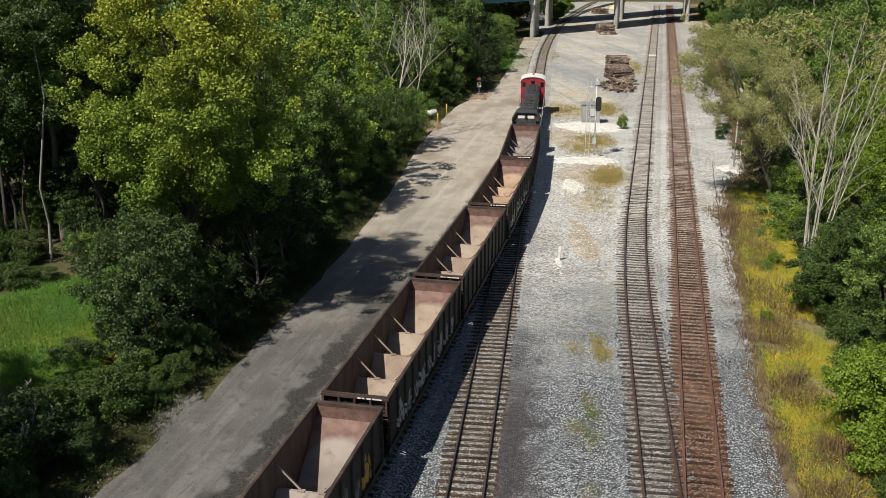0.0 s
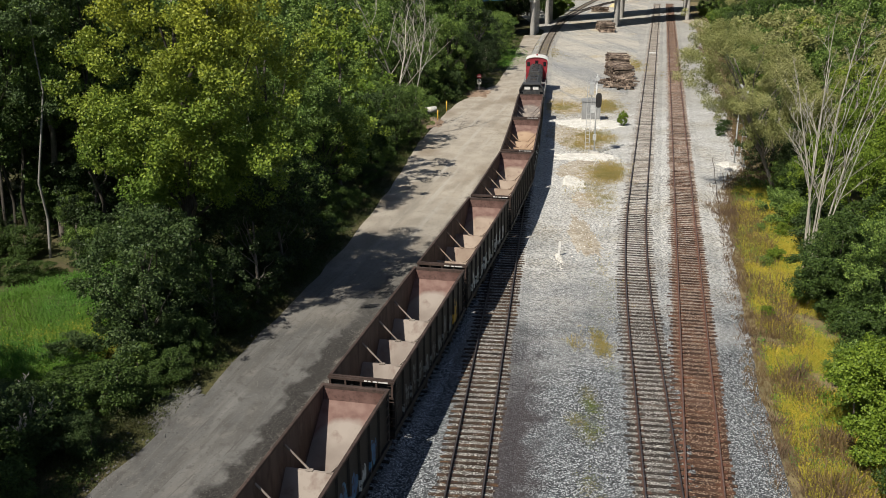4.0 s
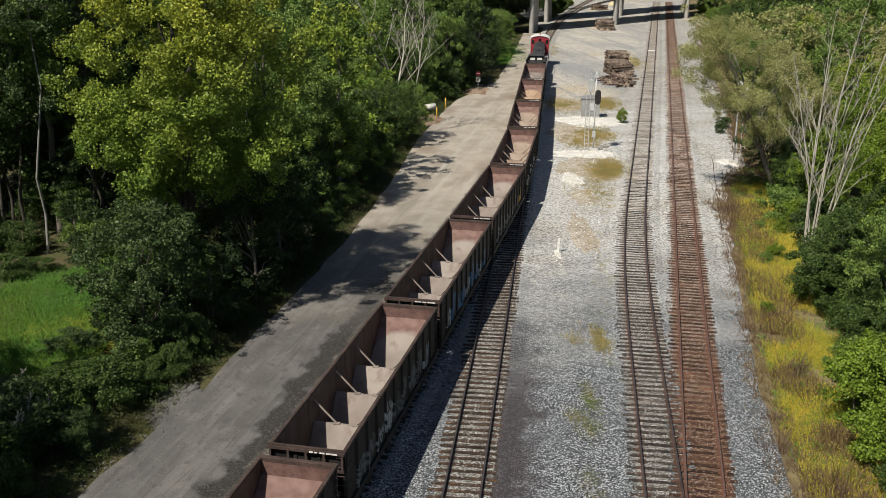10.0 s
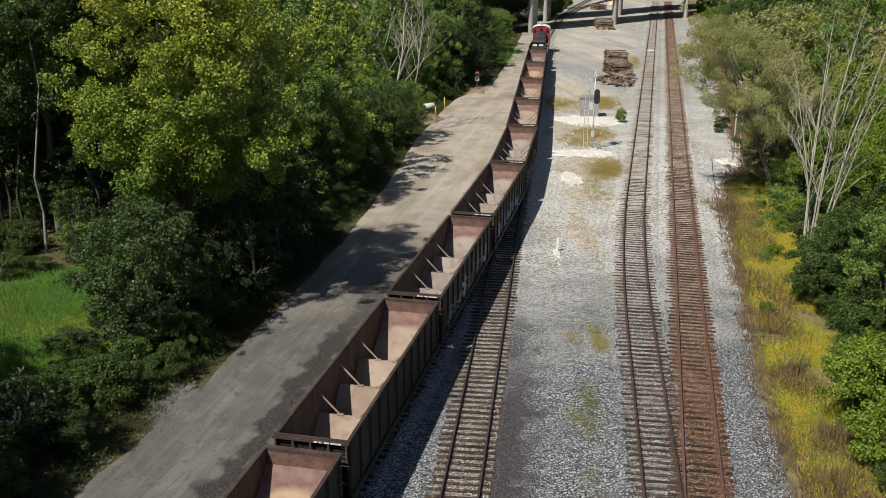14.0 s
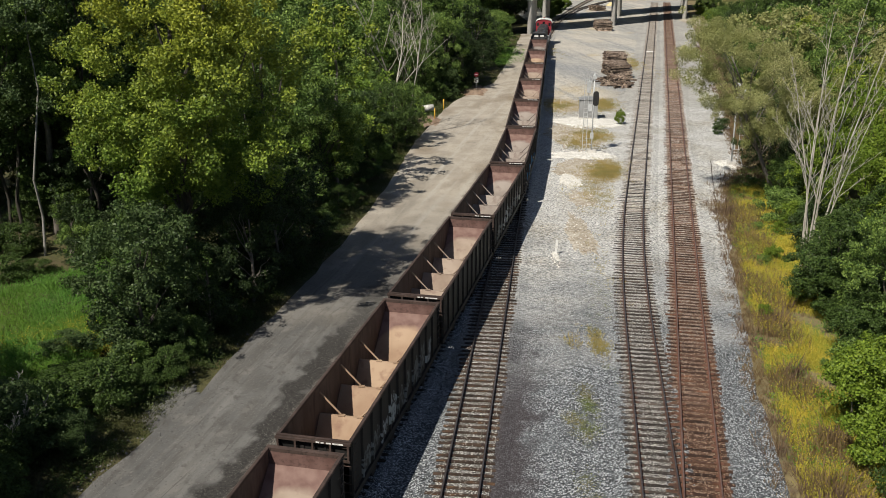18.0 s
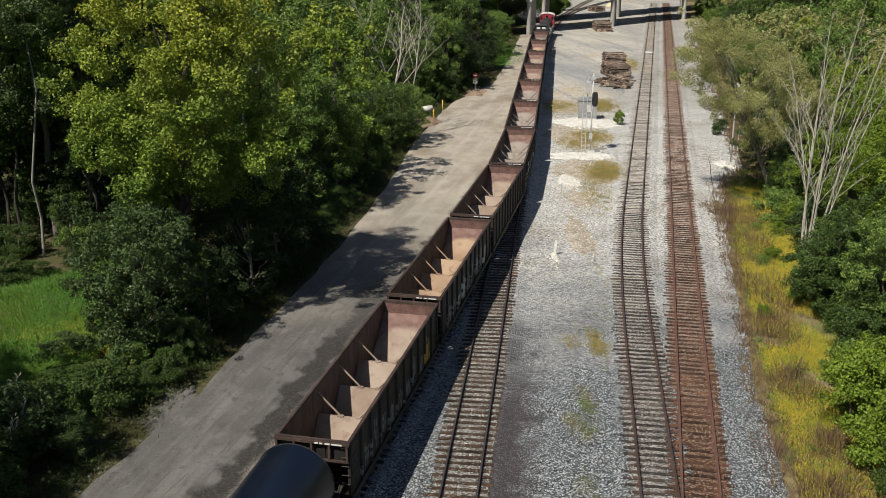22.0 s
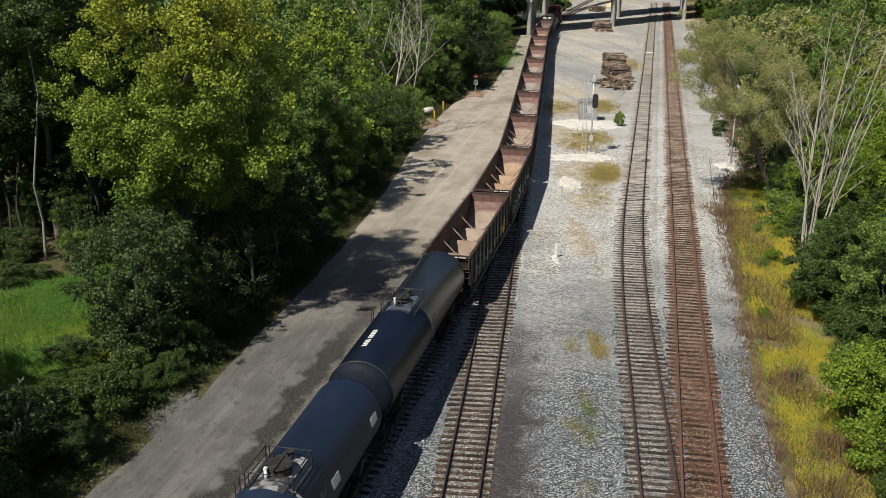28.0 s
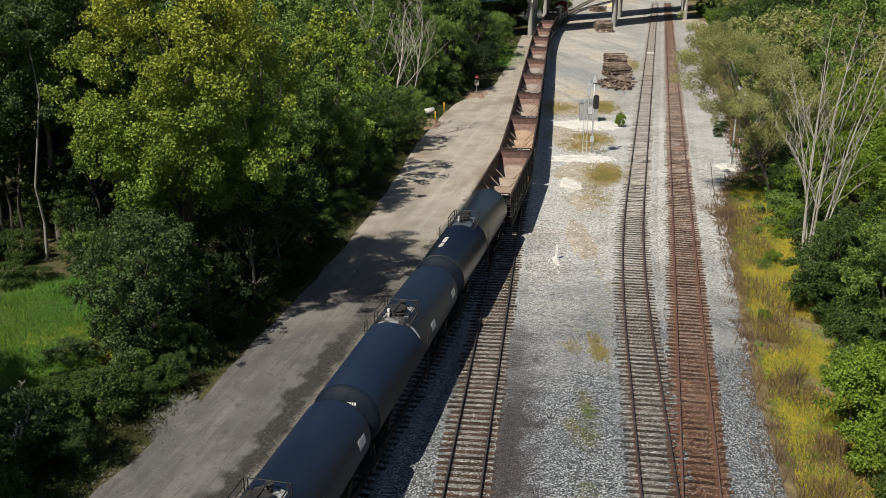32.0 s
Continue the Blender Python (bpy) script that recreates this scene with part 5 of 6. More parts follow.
# the big yellow-green tree over the lane and the trees round it
FINE = dict(lump=(0.07, 0.15))
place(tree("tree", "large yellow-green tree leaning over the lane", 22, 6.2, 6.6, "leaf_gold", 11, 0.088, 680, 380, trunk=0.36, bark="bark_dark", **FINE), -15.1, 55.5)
place(tree("tree", "tall green tree behind the lane's shrubs", 18, 2.0, 5.4, "leaf_green", 12, 0.10, 540, 230, trunk=0.3, bark="bark_dark", **FINE), -13.5, 74)
place(tree("tree", "grey-green small tree in front of the big tree", 9.0, 0.3, 3.7, "leaf_grey", 13, 0.082, 720, 250, trunk=0.15, bark="bark_dark", **FINE), -15.9, 48)
place(tree("tree", "olive-brown tree hanging over the rusty track", 15.4, 5.2, 6.2, "leaf_olive", 14, 0.056, 1000, 320, lean=(-6.2, 0), trunk=0.19, bark="bark", lump=(0.06, 0.13)), 28.7, 80.4)
slim = place(tree("tree", "slender woodland tree with a bare grey trunk", 22, 9.0, 4.6, "leaf_grey", 41, 0.09, 480, 150, lean=(1.2, 0), trunk=0.11, bark="birch", limbs=False, **FINE), -28.1, 65.5, z=-0.1)
thin = place(tree("tree", "slender woodland tree with a dark trunk", 22, 8.0, 4.8, "leaf_green", 42, 0.1, 420, 150, lean=(0.6, 0), trunk=0.14, bark="bark_dark", **FINE), -31.5, 67.0, z=-0.1)
TREES = [
    tree("tree", "tall deep green woodland tree", 20, 3.0, 5.4, "leaf_deep", 21, 0.17, 150, 170, trunk=0.3, limbs=False, **FINE),
    tree("tree", "tall green tree of the woodland", 18, 2.0, 5.0, "leaf_green", 22, 0.17, 150, 170, trunk=0.26, limbs=False, **FINE),
    tree("tree", "broad green tree of the woodland", 14, 1.0, 4.4, "leaf_green", 23, 0.155, 160, 160, trunk=0.22, limbs=False, **FINE),
    tree("tree", "olive-green tree of the woodland", 15, 1.5, 4.8, "leaf_olive", 24, 0.155, 160, 160, trunk=0.24, limbs=False, **FINE),
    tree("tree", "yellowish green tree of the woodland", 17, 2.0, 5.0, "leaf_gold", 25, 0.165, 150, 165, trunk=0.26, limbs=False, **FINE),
]
NEAR = [
    tree("tree", "leafy green tree at the woodland's edge", 11, 0.4, 4.2, "leaf_green", 26, 0.095, 480, 200, trunk=0.2, bark="bark_dark", **FINE),
    tree("tree", "leafy deep green tree at the woodland's edge", 9.5, 0.3, 3.9, "leaf_deep", 27, 0.095, 480, 190, trunk=0.18, bark="bark_dark", **FINE),
    tree("tree", "leafy grey-green tree at the woodland's edge", 8.5, 0.3, 3.6, "leaf_grey", 28, 0.08, 620, 190, trunk=0.16, bark="bark_dark", **FINE),
    tree("tree", "bright green leafy tree in the sun", 9.0, 0.3, 3.9, "leaf_bright", 29, 0.095, 480, 190, trunk=0.16, bark="bark_dark", **FINE),
]
# its leaves have the woodland's shade painted into their colour
gloom = place(tree("tree", "young woodland tree with leaves coloured dark as in deep shade", 10, 0.4, 4.0, "leaf_shade", 30, 0.11, 330, 150, trunk=0.18, **FINE), -24.5, 71.5)
SHRUB = dict(lump=(0.13, 0.27), category="shrub", stems=2, limbs=False)
BUSHES = [
    tree("shrub", "dense dark green roadside shrub", 3.4, 0.2, 2.0, "leaf_deep", 31, 0.075, 1000, 70, trunk=0.06, **SHRUB),
    tree("shrub", "low green shrub at the roadside", 2.6, 0.1, 1.7, "leaf_green", 32, 0.07, 1200, 64, trunk=0.05, **SHRUB),
    tree("shrub", "grey-green shrub at the roadside", 4.4, 0.2, 2.2, "leaf_grey", 33, 0.075, 900, 76, trunk=0.07, **SHRUB),
    tree("shrub", "bright green shrub in the sun", 4.0, 0.2, 2.1, "leaf_bright", 34, 0.08, 900, 76, trunk=0.07, **SHRUB),
]
rt = random.Random(77)
place(TREES[0], -31, 86), place(TREES[1], -19, 76), place(TREES[2], -8.5, 133), place(TREES[3], 35, 104), place(TREES[4], -9.5, 86)
place(NEAR[0], -10.4, 82, 0.95), place(NEAR[1], -12.4, 63), place(NEAR[2], -8.6, 99, 0.8), place(NEAR[3], 24.4, 43.5, 0.5)
place(BUSHES[0], -16.0, 42.0, 0.8), place(BUSHES[1], -16.2, 46.0, 0.8), place(BUSHES[2], -16.0, 50.5), place(BUSHES[3], 21.0, 44.5, 0.75)
# woodland beside the lane, row behind row
for off, first, last in ((10, 84, 240), (16, 76, 200), (23, 72, 120)):
    y = first
    while y < last:
        x = lane_edge(y) - off - (5 if off == 10 and 106 < y < 124 else 3 if off == 10 and y < 106 else 0) + rt.uniform(-1.8, 1.8)
        plant(TREES[rt.choice(((0, 1, 1, 1, 2, 4, 4) if off == 10 else (0, 1, 1, 2, 2)) if y < 160 else (0, 0, 1, 1, 4))], x, y + rt.uniform(-1.5, 1.5), rt.uniform(0.85, 1.1) * (1 if off > 12 else 0.8), rt.uniform(0, 6.28))
        y += rt.uniform(6.0, 8.5) + off * 0.06
for i in range(13):
    plant(thin, -24.5 - i * 2.7 + rt.uniform(-1, 1), 67.5 + rt.uniform(-1.5, 8), rt.uniform(0.85, 1.1), rt.uniform(0, 6.28), -0.1)
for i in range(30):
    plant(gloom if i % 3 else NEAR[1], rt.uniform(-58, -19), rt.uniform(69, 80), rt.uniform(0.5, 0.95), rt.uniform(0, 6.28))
for x, y in ((-46, 67), (-52, 70), (-44, 74), (-57, 64), (-50, 60), (-22, 80), (-27, 77)):
    plant(TREES[rt.choice((0, 1))], x, y, rt.uniform(0.9, 1.1), rt.uniform(0, 6.28))
# leafy edge of the woods along the lane; before y 78 with shade-dark leaf colour
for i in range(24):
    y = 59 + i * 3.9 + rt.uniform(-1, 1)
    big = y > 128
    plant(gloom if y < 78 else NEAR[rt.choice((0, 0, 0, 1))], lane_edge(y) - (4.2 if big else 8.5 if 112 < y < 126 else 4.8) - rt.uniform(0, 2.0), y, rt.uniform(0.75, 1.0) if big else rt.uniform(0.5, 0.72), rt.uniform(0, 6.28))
# woodland beside the main tracks
for off, first, last in ((10, 92, 250), (16, 60, 200), (24, 46, 110)):
    y = first
    while y < last:
        s = rt.uniform(0.65, 0.9) if y < 110 else rt.uniform(0.75, 1.0)
        plant(TREES[rt.choice((1, 1, 3, 3, 4)) if y < 150 else rt.choice((0, 0, 1, 1, 3))], verge_edge(y) + off + rt.uniform(-1.8, 1.8), y + rt.uniform(-1.5, 1.5), s * (0.8 if off < 12 else 1.0), rt.uniform(0, 6.28))
        y += rt.uniform(6.0, 8.5)
for x, y, k, s in ((29.5, 66, 3, 0.85), (30.5, 76, 3, 0.8), (27.0, 57, 1, 0.8), (33, 60, 3, 1.0), (24.5, 50, 0, 0.7), (29, 50, 1, 0.9), (33.5, 82, 3, 0.9), (31.5, 92, 2, 0.9), (34, 70, 3, 1.0), (28.5, 42, 0, 0.8), (23.6, 55, 1, 0.7), (34.5, 65, 3, 1.0), (36, 73, 3, 1.1), (33, 54, 3, 0.9), (37, 82, 3, 1.1)):
    plant(NEAR[k], x, y, s, rt.uniform(0, 6.28))
# young trees round the clearing and below the big tree
for x, y, k, s in ((-13.2, 51.5, 4, 0.55), (-11.8, 57, 4, 0.75), (-10.9, 61.5, 4, 0.72), (-10.1, 66, 4, 0.65), (-14.8, 51.5, 1, 0.75), (-18.2, 54, 1, 0.5), (-18.4, 59, 2, 0.5), (-19.6, 63.5, 1, 0.7)):
    plant((NEAR + [gloom])[k], x, y, s, rt.uniform(0, 6.28))
for i in range(9):
    plant(gloom, -43 + i * 2.6 + rt.uniform(-0.8, 0.8), 66.2 + rt.uniform(-0.8, 1.2), rt.uniform(0.22, 0.4), rt.uniform(0, 6.28))
# the woods farther off, joined
def far_woods(label, leaf, spots, seed):
    rng, rn = np.random.default_rng(seed), random.Random(seed)
    kinds = []
    for v in range(3):
        cl = []
        for _ in range(48):
            a, u = rn.uniform(0, 6.283), rn.uniform(-0.9, 0.95)
            k = math.sqrt(1 - u * u) * rn.uniform(0.5, 0.95)
            cl.append((4.9 * k * math.cos(a), 4.9 * k * math.sin(a), 10.5 + 8.0 * u, rn.uniform(0.7, 1.4)))
        c, nr = crown_points(cl, 44, rng)
        kinds.append(leaf_quads(c, nr, 0.3, rng))
    out = []
    for x, y, s in spots:
        a = rn.uniform(0, 6.283)
        m = np.array([[math.cos(a), -math.sin(a), 0], [math.sin(a), math.cos(a), 0], [0, 0, 1]]) * s
        out.append(kinds[rn.randrange(3)] @ m.T + np.array([x, y, -0.4]))
    tagged(quads("woodland", np.concatenate(out), leaf), label, kind="stuff")


WOODS = {"leaf_deep": [], "leaf_green": [], "leaf_gold": []}
for side, edge, rows in ((-1, lane_edge, ((10, 240), (16, 200), (23, 120), (33, 72), (45, 72))), (1, verge_edge, ((10, 250), (16, 200), (24, 110), (34, 50), (46, 50)))):
    for off, first in rows:
        y = first
        while y < 420:
            WOODS[rt.choice(("leaf_deep", "leaf_deep", "leaf_green", "leaf_green", "leaf_deep" if side < 0 and y < 130 else "leaf_gold"))].append((edge(min(y, 340)) + side * (off + rt.uniform(-2, 2)) + max(0, y - 340) * 0.22, y + rt.uniform(-2, 2), rt.uniform(0.8, 1.15)))
            y += rt.uniform(6.5, 9.0)
for k, words in (("leaf_deep", "deep green woodland in the distance"), ("leaf_green", "green woodland in the distance behind the tracks"), ("leaf_gold", "yellowish woodland trees in the distance")):
    far_woods(words, k, WOODS[k], len(k))
# shrubs and young trees round the far end of the lane
for i in range(44):
    y = rt.uniform(136, 260)
    off = rt.uniform(2.0, 7.0)
    plant((BUSHES + [gloom])[rt.choice((0, 0, 2, 4, 4, 4) if y < 182 else (0, 1, 1, 3))], lane_edge(y) - off - (2.5 if y > 165 else 0), y, rt.uniform(0.7, 1.1), rt.uniform(0, 6.28))
for i in range(9):
    y = 146 + i * 6.5
    plant(gloom if i < 5 else NEAR[i % 2], lane_edge(y) - 2.6 - rt.uniform(0, 1.2), y, rt.uniform(0.5, 0.75), rt.uniform(0, 6.28))
for x, y, k in ((17, 262, 1.2), (20, 272, 1.3), (23.5, 284, 1.3), (26, 296, 1.4), (15, 250, 1.1), (30, 310, 1.4)):
    plant(gloom, x, y, k, rt.uniform(0, 6.28))
for x, y, k, g in ((36.2, 300, 3, 1.3), (33, 285, 1, 1.3), (31, 275, 3, 1.2), (34.2, 298, 1, 1.5), (28.5, 268, 1, 1.2), (30.5, 290, 0, 1.4), (36.2, 312, 3, 1.4)):
    plant(BUSHES[k], x, y, g, rt.uniform(0, 6.28))
for x, y, k in ((36, 330, 0.9), (32, 315, 0.9), (41, 352, 1.1), (29, 302, 0.8), (37, 350, 1.2), (45, 372, 1.2)):
    plant(NEAR[0], x, y, k, rt.uniform(0, 6.28))
# unseen trees added beside and behind the eye, to shade the thicket by the lane
for i in range(22):
    x, y = rt.uniform(-48, -25), rt.uniform(4, 32)
    if -x > 0.46 * (0.95 * y + 4) + 7:
        plant(TREES[rt.choice((0, 1))], x, y, rt.uniform(0.85, 1.05), rt.uniform(0, 6.28))
# three more unseen shade casters, set by hand
for x, y in ((-25.5, 30.5), (-29, 36), (-28, 24)):
    plant(TREES[rt.choice((0, 1))], x, y, rt.uniform(0.95, 1.05), rt.uniform(0, 6.28))
# unseen trees left of the clearing, added to shade the inside of the woods
for x, y in ((-48, 49), (-51, 55), (-46, 60), (-43, 68), (-53, 62), (-57, 56), (-55, 48), (-48, 43)):
    plant(TREES[rt.choice((0, 1))], x, y, rt.uniform(0.95, 1.1), rt.uniform(0, 6.28))
plant(NEAR[0], -27.3, 69.0, 0.42, 1.0), plant(BUSHES[3], -3.2, 122.6, 0.55, 0.4), plant(BUSHES[2], 32.5, 113, 0.5, 1.0, sz=0.3), plant(BUSHES[2], 31.4, 110, 0.35, 2.0, sz=0.25)
plant(BUSHES[3], 21.4, 116.2, 0.3, 0.0, -0.35, 0.46)
# shrubs along the lane's edge
for i in range(96):
    y = 24 + i * 1.28 + rt.uniform(-0.6, 0.6)
    s = rt.uniform(0.5, 1.0)
    off = 1.2 + rt.choice((0.0, 0.6, 2.2, 4.0)) + s
    if 117 < y < 128 and off < 5:
        continue
    plant(BUSHES[rt.choice((0, 0, 0, 2) if y < 50 else (0, 0, 1, 1, 2)) if y < 50 or y > 92 else 0], lane_edge(y) - off, y, s * (0.7 if off < 3 else 1.0), rt.uniform(0, 6.28), sz=s * rt.uniform(0.45, 0.95))
for i in range(16):
    x = -44 + i * 1.55
    plant(BUSHES[0] if i % 3 else gloom, x, min(64.0, max(55.5, 59.2 + (x + 28) * 1.06)) + rt.uniform(0.4, 1.6), rt.uniform(0.5, 0.8) if i % 3 else 0.25, rt.uniform(0, 6.28), sz=rt.uniform(0.35, 0.6) if i % 3 else 0.22)
# the thicket between the lane and the clearing
for i in range(60):
    y = rt.uniform(26, 49)
    x = lane_edge(y) - rt.uniform(4.5, 24)
    if x < -21 and y > 45.5:
        continue
    plant(BUSHES[rt.choice((0, 0, 1, 2, 2))], x, y, rt.uniform(0.6, 1.1), rt.uniform(0, 6.28), sz=0.32 if x < -16.5 and y > 40 else rt.uniform(0.45, 0.9))
for i in range(14):
    plant(BUSHES[rt.choice((0, 1, 2))], rt.uniform(-50, -19), rt.uniform(65, 68), rt.uniform(0.5, 0.9), rt.uniform(0, 6.28))
# shrubs behind the weeds on the other side
for i in range(46):
    y = 34 + i * 2.2 + rt.uniform(-0.8, 0.8)
    s = rt.uniform(0.6, 1.1)
    plant(BUSHES[rt.choice((3, 3, 1)) if y < 47 else rt.choice((0, 0, 1, 2) if y < 68 else (1, 1, 3, 2))], verge_edge(y) + (4.9 if 48 < y < 74 else 3.4) + rt.uniform(0, 3.0) + s * 0.8, y, s, rt.uniform(0, 6.28))
for i in range(54):
    y = rt.uniform(96, 300)
    plant((BUSHES + NEAR)[rt.choice((0, 1, 2, 3, 4, 6))], verge_edge(y) + rt.uniform(3.0, 9.0), y, rt.uniform(0.6, 1.0), rt.uniform(0, 6.28))
for i in range(16):
    y = rt.uniform(46, 92)
    plant(BUSHES[rt.choice((1, 1, 2, 3))], verge_edge(y) + rt.uniform(1.2, 4.2), y, rt.uniform(0.16, 0.36), rt.uniform(0, 6.28))
place(dead_tree("bare bleached dead tree with many stems", 18.5, 5, 8, 0.15, 0.062, 0.75, 0.46, 0.035, 0.045), 24.7, 62.5)
plant(BUSHES[3], 20.9, 39.4, 0.95, 1.0), plant(BUSHES[3], 20.9, 34.8, 1.0, 3.0), plant(BUSHES[3], 21.4, 42.3, 0.8, 5.0), plant(BUSHES[0], 19.4, 34.6, 0.8, 2.0), plant(BUSHES[0], 20.6, 36.8, 0.85, 4.0), plant(BUSHES[0], 23.6, 50.2, 0.9, 1.0), plant(BUSHES[2], 24.9, 52.0, 0.8, 2.0), plant(BUSHES[0], 23.4, 53.4, 0.9, 3.0), plant(BUSHES[0], 22.4, 48.2, 0.8, 5.0), plant(BUSHES[0], 23.9, 59.0, 0.9, 5.0), plant(NEAR[0], 25.4, 60.2, 0.42, 1.5), plant(BUSHES[1], 26.4, 73.5, 1.1, 0.5), plant(NEAR[1], 28.6, 76.5, 0.55, 2.5), plant(BUSHES[3], 27.6, 70.5, 0.75, 4.0), plant(gloom, 30.4, 79.0, 0.6, 1.0)
place(dead_tree("bare grey dead tree in the woodland", 19, 12, 3, 0.2, 0.11, 1.1, 0.68, 0.1), -4.4, 108)
plant(NEAR[1], -5.2, 102.5, 0.75), plant(NEAR[0], -3.9, 105.2, 0.6, 2.0)


plant(BUSHES[2], -18.9, 38.6, 0.7, 1.0)
place(dead_tree("bare grey fallen branches in the thicket", 3.2, 22, 7, 1.5, 0.024, 1.0), -18.5, 36.6, z=1.2)


# ---- weeds ----
def weeds(name, label, n, where, material, seed, hgt=0.6, size=0.09, z=-0.38, per=14, blade=False):
    """Tussocks of uneven size: a dome of narrow leaves each."""
    rng = np.random.default_rng(seed)
    pts = where(rng, max(4, n // 3))
    m = len(pts)
    big = rng.gamma(3.0, 0.33, m)
    h = (hgt * 1.3 * big)[:, None]
    w = (0.16 + 0.14 * big)[:, None]
    k = np.sqrt(rng.random((m, per)))
    a = rng.uniform(0, 6.283, (m, per))
    up = rng.uniform(0.1, 1.0, (m, per))
    c = np.stack([pts[:, :1] + w * k * np.cos(a), pts[:, 1:] + w * k * np.sin(a), z + h * (1 - 0.6 * k ** 2) * up], axis=2).reshape(-1, 3)
    if blade:
        lean = np.stack([0.55 * k * np.cos(a), 0.55 * k * np.sin(a), np.ones((m, per))], axis=2) + rng.normal(size=(m, per, 3)) * 0.16
        foot = np.stack([pts[:, :1] + w * k * np.cos(a), pts[:, 1:] + w * k * np.sin(a), np.full((m, per), z)], axis=2).reshape(-1, 3)
        rod = (lean * (h * (0.45 + 0.55 * up))[:, :, None]).reshape(-1, 3)
        side = np.cross(rod, rng.normal(size=rod.shape))
        side *= size * 0.42 / (np.linalg.norm(side, axis=1, keepdims=True) + 1e-9)
        waist = foot + rod * 0.6
        return tagged(quads(name, np.stack([foot, waist - side, foot + rod, waist + side], axis=1), material), label, kind="stuff")
    nr = np.stack([0.5 * k * np.cos(a) - 0.2, 0.5 * k * np.sin(a) - 0.25, np.full((m, per), 0.6)], axis=2).reshape(-1, 3) + rng.normal(size=(m * per, 3)) * 0.4
    return tagged(quads(name, leaf_quads(c, nr, size, rng, 0.42), material), label, kind="stuff")


def strip(edge, y0, y1, d0, d1, patch=0.0, scale=0.12, sign=1):
    def where(rng, n):
        y = rng.uniform(y0, y1, n)
        d = rng.uniform(d0, d1, n)
        x = np.array([edge(a) for a in y]) + d
        if patch:
            keep = sign * np.array([noise.noise(Vector((a * scale, b * scale, 7))) for a, b in zip(x, y)]) + rng.uniform(-0.22, 0.22, len(x)) > patch - 0.5
            x, y = x[keep], y[keep]
        return np.column_stack([x, y])
    return where


def spots(places):
    def where(rng, n):
        out = []
        for x, y, rx, ry, w in places:
            k = int(n * w)
            out.append(np.column_stack([x + rng.normal(0, rx, k), y + rng.normal(0, ry, k)]))
        return np.concatenate(out)
    return where


def glade(rng, n):
    p = np.column_stack([rng.uniform(-46, -18.5, n), rng.uniform(45, 63.5, n)])
    return p[p[:, 1] < np.clip(58 + (p[:, 0] + 28) * 1.06, 54.5, 63.5) + rng.normal(0, 0.4, len(p))]


weeds("meadow", "tall green grass in a sunlit clearing", 24000, glade, "weed", 1, 0.24, 0.04, -0.05, blade=True)
weeds("meadow_herbs", "leafy green weeds in a sunlit clearing", 84000, glade, "weed", 51, 0.36, 0.04, -0.05)
weeds("bank_grass", "sunlit grass at the far end of the lane", 2600, spots(((12.4, 190, 1.4, 6.0, 0.6), (10.6, 178, 1.0, 4.0, 0.4))), "weed", 54, 0.3, 0.08, -0.3)
weeds("yellow_weeds", "yellow-green weeds at the clearing's edge", 3000, spots(((-20.4, 51.2, 1.4, 1.3, 0.45), (-22.8, 50.2, 1.6, 1.0, 0.25), (-19.4, 49.6, 0.9, 0.9, 0.3))), "golden", 53, 0.3, 0.035, -0.05)
weeds("goldenrod", "yellow goldenrod strip along the ballast", 30000, strip(verge_edge, 28, 86, 0.7, 5.4, 0.42, 0.3), "golden", 2, 0.19, 0.027, -0.33, blade=True)
weeds("goldenrod_heads", "feathery yellow heads among the goldenrod", 72000, strip(verge_edge, 28, 86, 0.8, 5.4, 0.40, 0.3), "golden", 52, 0.32, 0.034, -0.33)
weeds("brown_weeds", "dry brown weeds along the ballast", 3400, strip(verge_edge, 28, 96, -0.4, 3.0, 0.46, 0.3, -1), "brown", 6, 0.24, 0.045, -0.33, blade=True)
weeds("edge_weeds", "thin dry weeds at the ballast's edge", 4000, strip(verge_edge, 28, 120, -0.6, 1.1), "brown", 19, 0.14, 0.04, -0.33, blade=True)
weeds("brown_clumps", "dark brown clumps of dead weeds beside the ballast", 5200, spots(((16.3, 34.5, 0.7, 1.0, 0.2), (17.6, 38.5, 0.6, 0.9, 0.12), (18.0, 44.5, 0.5, 1.2, 0.12), (19.6, 52.5, 0.5, 1.4, 0.14), (20.8, 58.5, 0.6, 1.6, 0.16), (23.2, 69.0, 0.6, 1.8, 0.16), (24.2, 76.0, 1.0, 2.2, 0.3))), "brown", 23, 0.3, 0.045, -0.33, blade=True)
weeds("verge_weeds", "green weeds among the goldenrod", 9000, strip(verge_edge, 28, 92, 0.5, 5.4, 0.45, 0.25), "weed", 7, 0.4, 0.05, -0.33)
weeds("brown_verge", "brown shaded weeds below the trees", 12000, strip(verge_edge, 88, 210, -0.8, 9.0, 0.40, 0.2), "brown", 16, 0.25, 0.08, -0.33, blade=True)
weeds("verge_scrub", "green scrub below the trees beside the ballast", 10000, strip(verge_edge, 88, 230, 1.5, 10.0, 0.45, 0.15), "under_leaf", 17, 0.7, 0.10, -0.33)
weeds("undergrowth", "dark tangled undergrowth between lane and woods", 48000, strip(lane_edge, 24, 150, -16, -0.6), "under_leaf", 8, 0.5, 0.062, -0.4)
weeds("low_herbs", "low dark green herbs beside the lane", 9000, strip(lane_edge, 26, 62, -6.0, -0.7), "under_leaf", 55, 0.4, 0.05, -0.4)
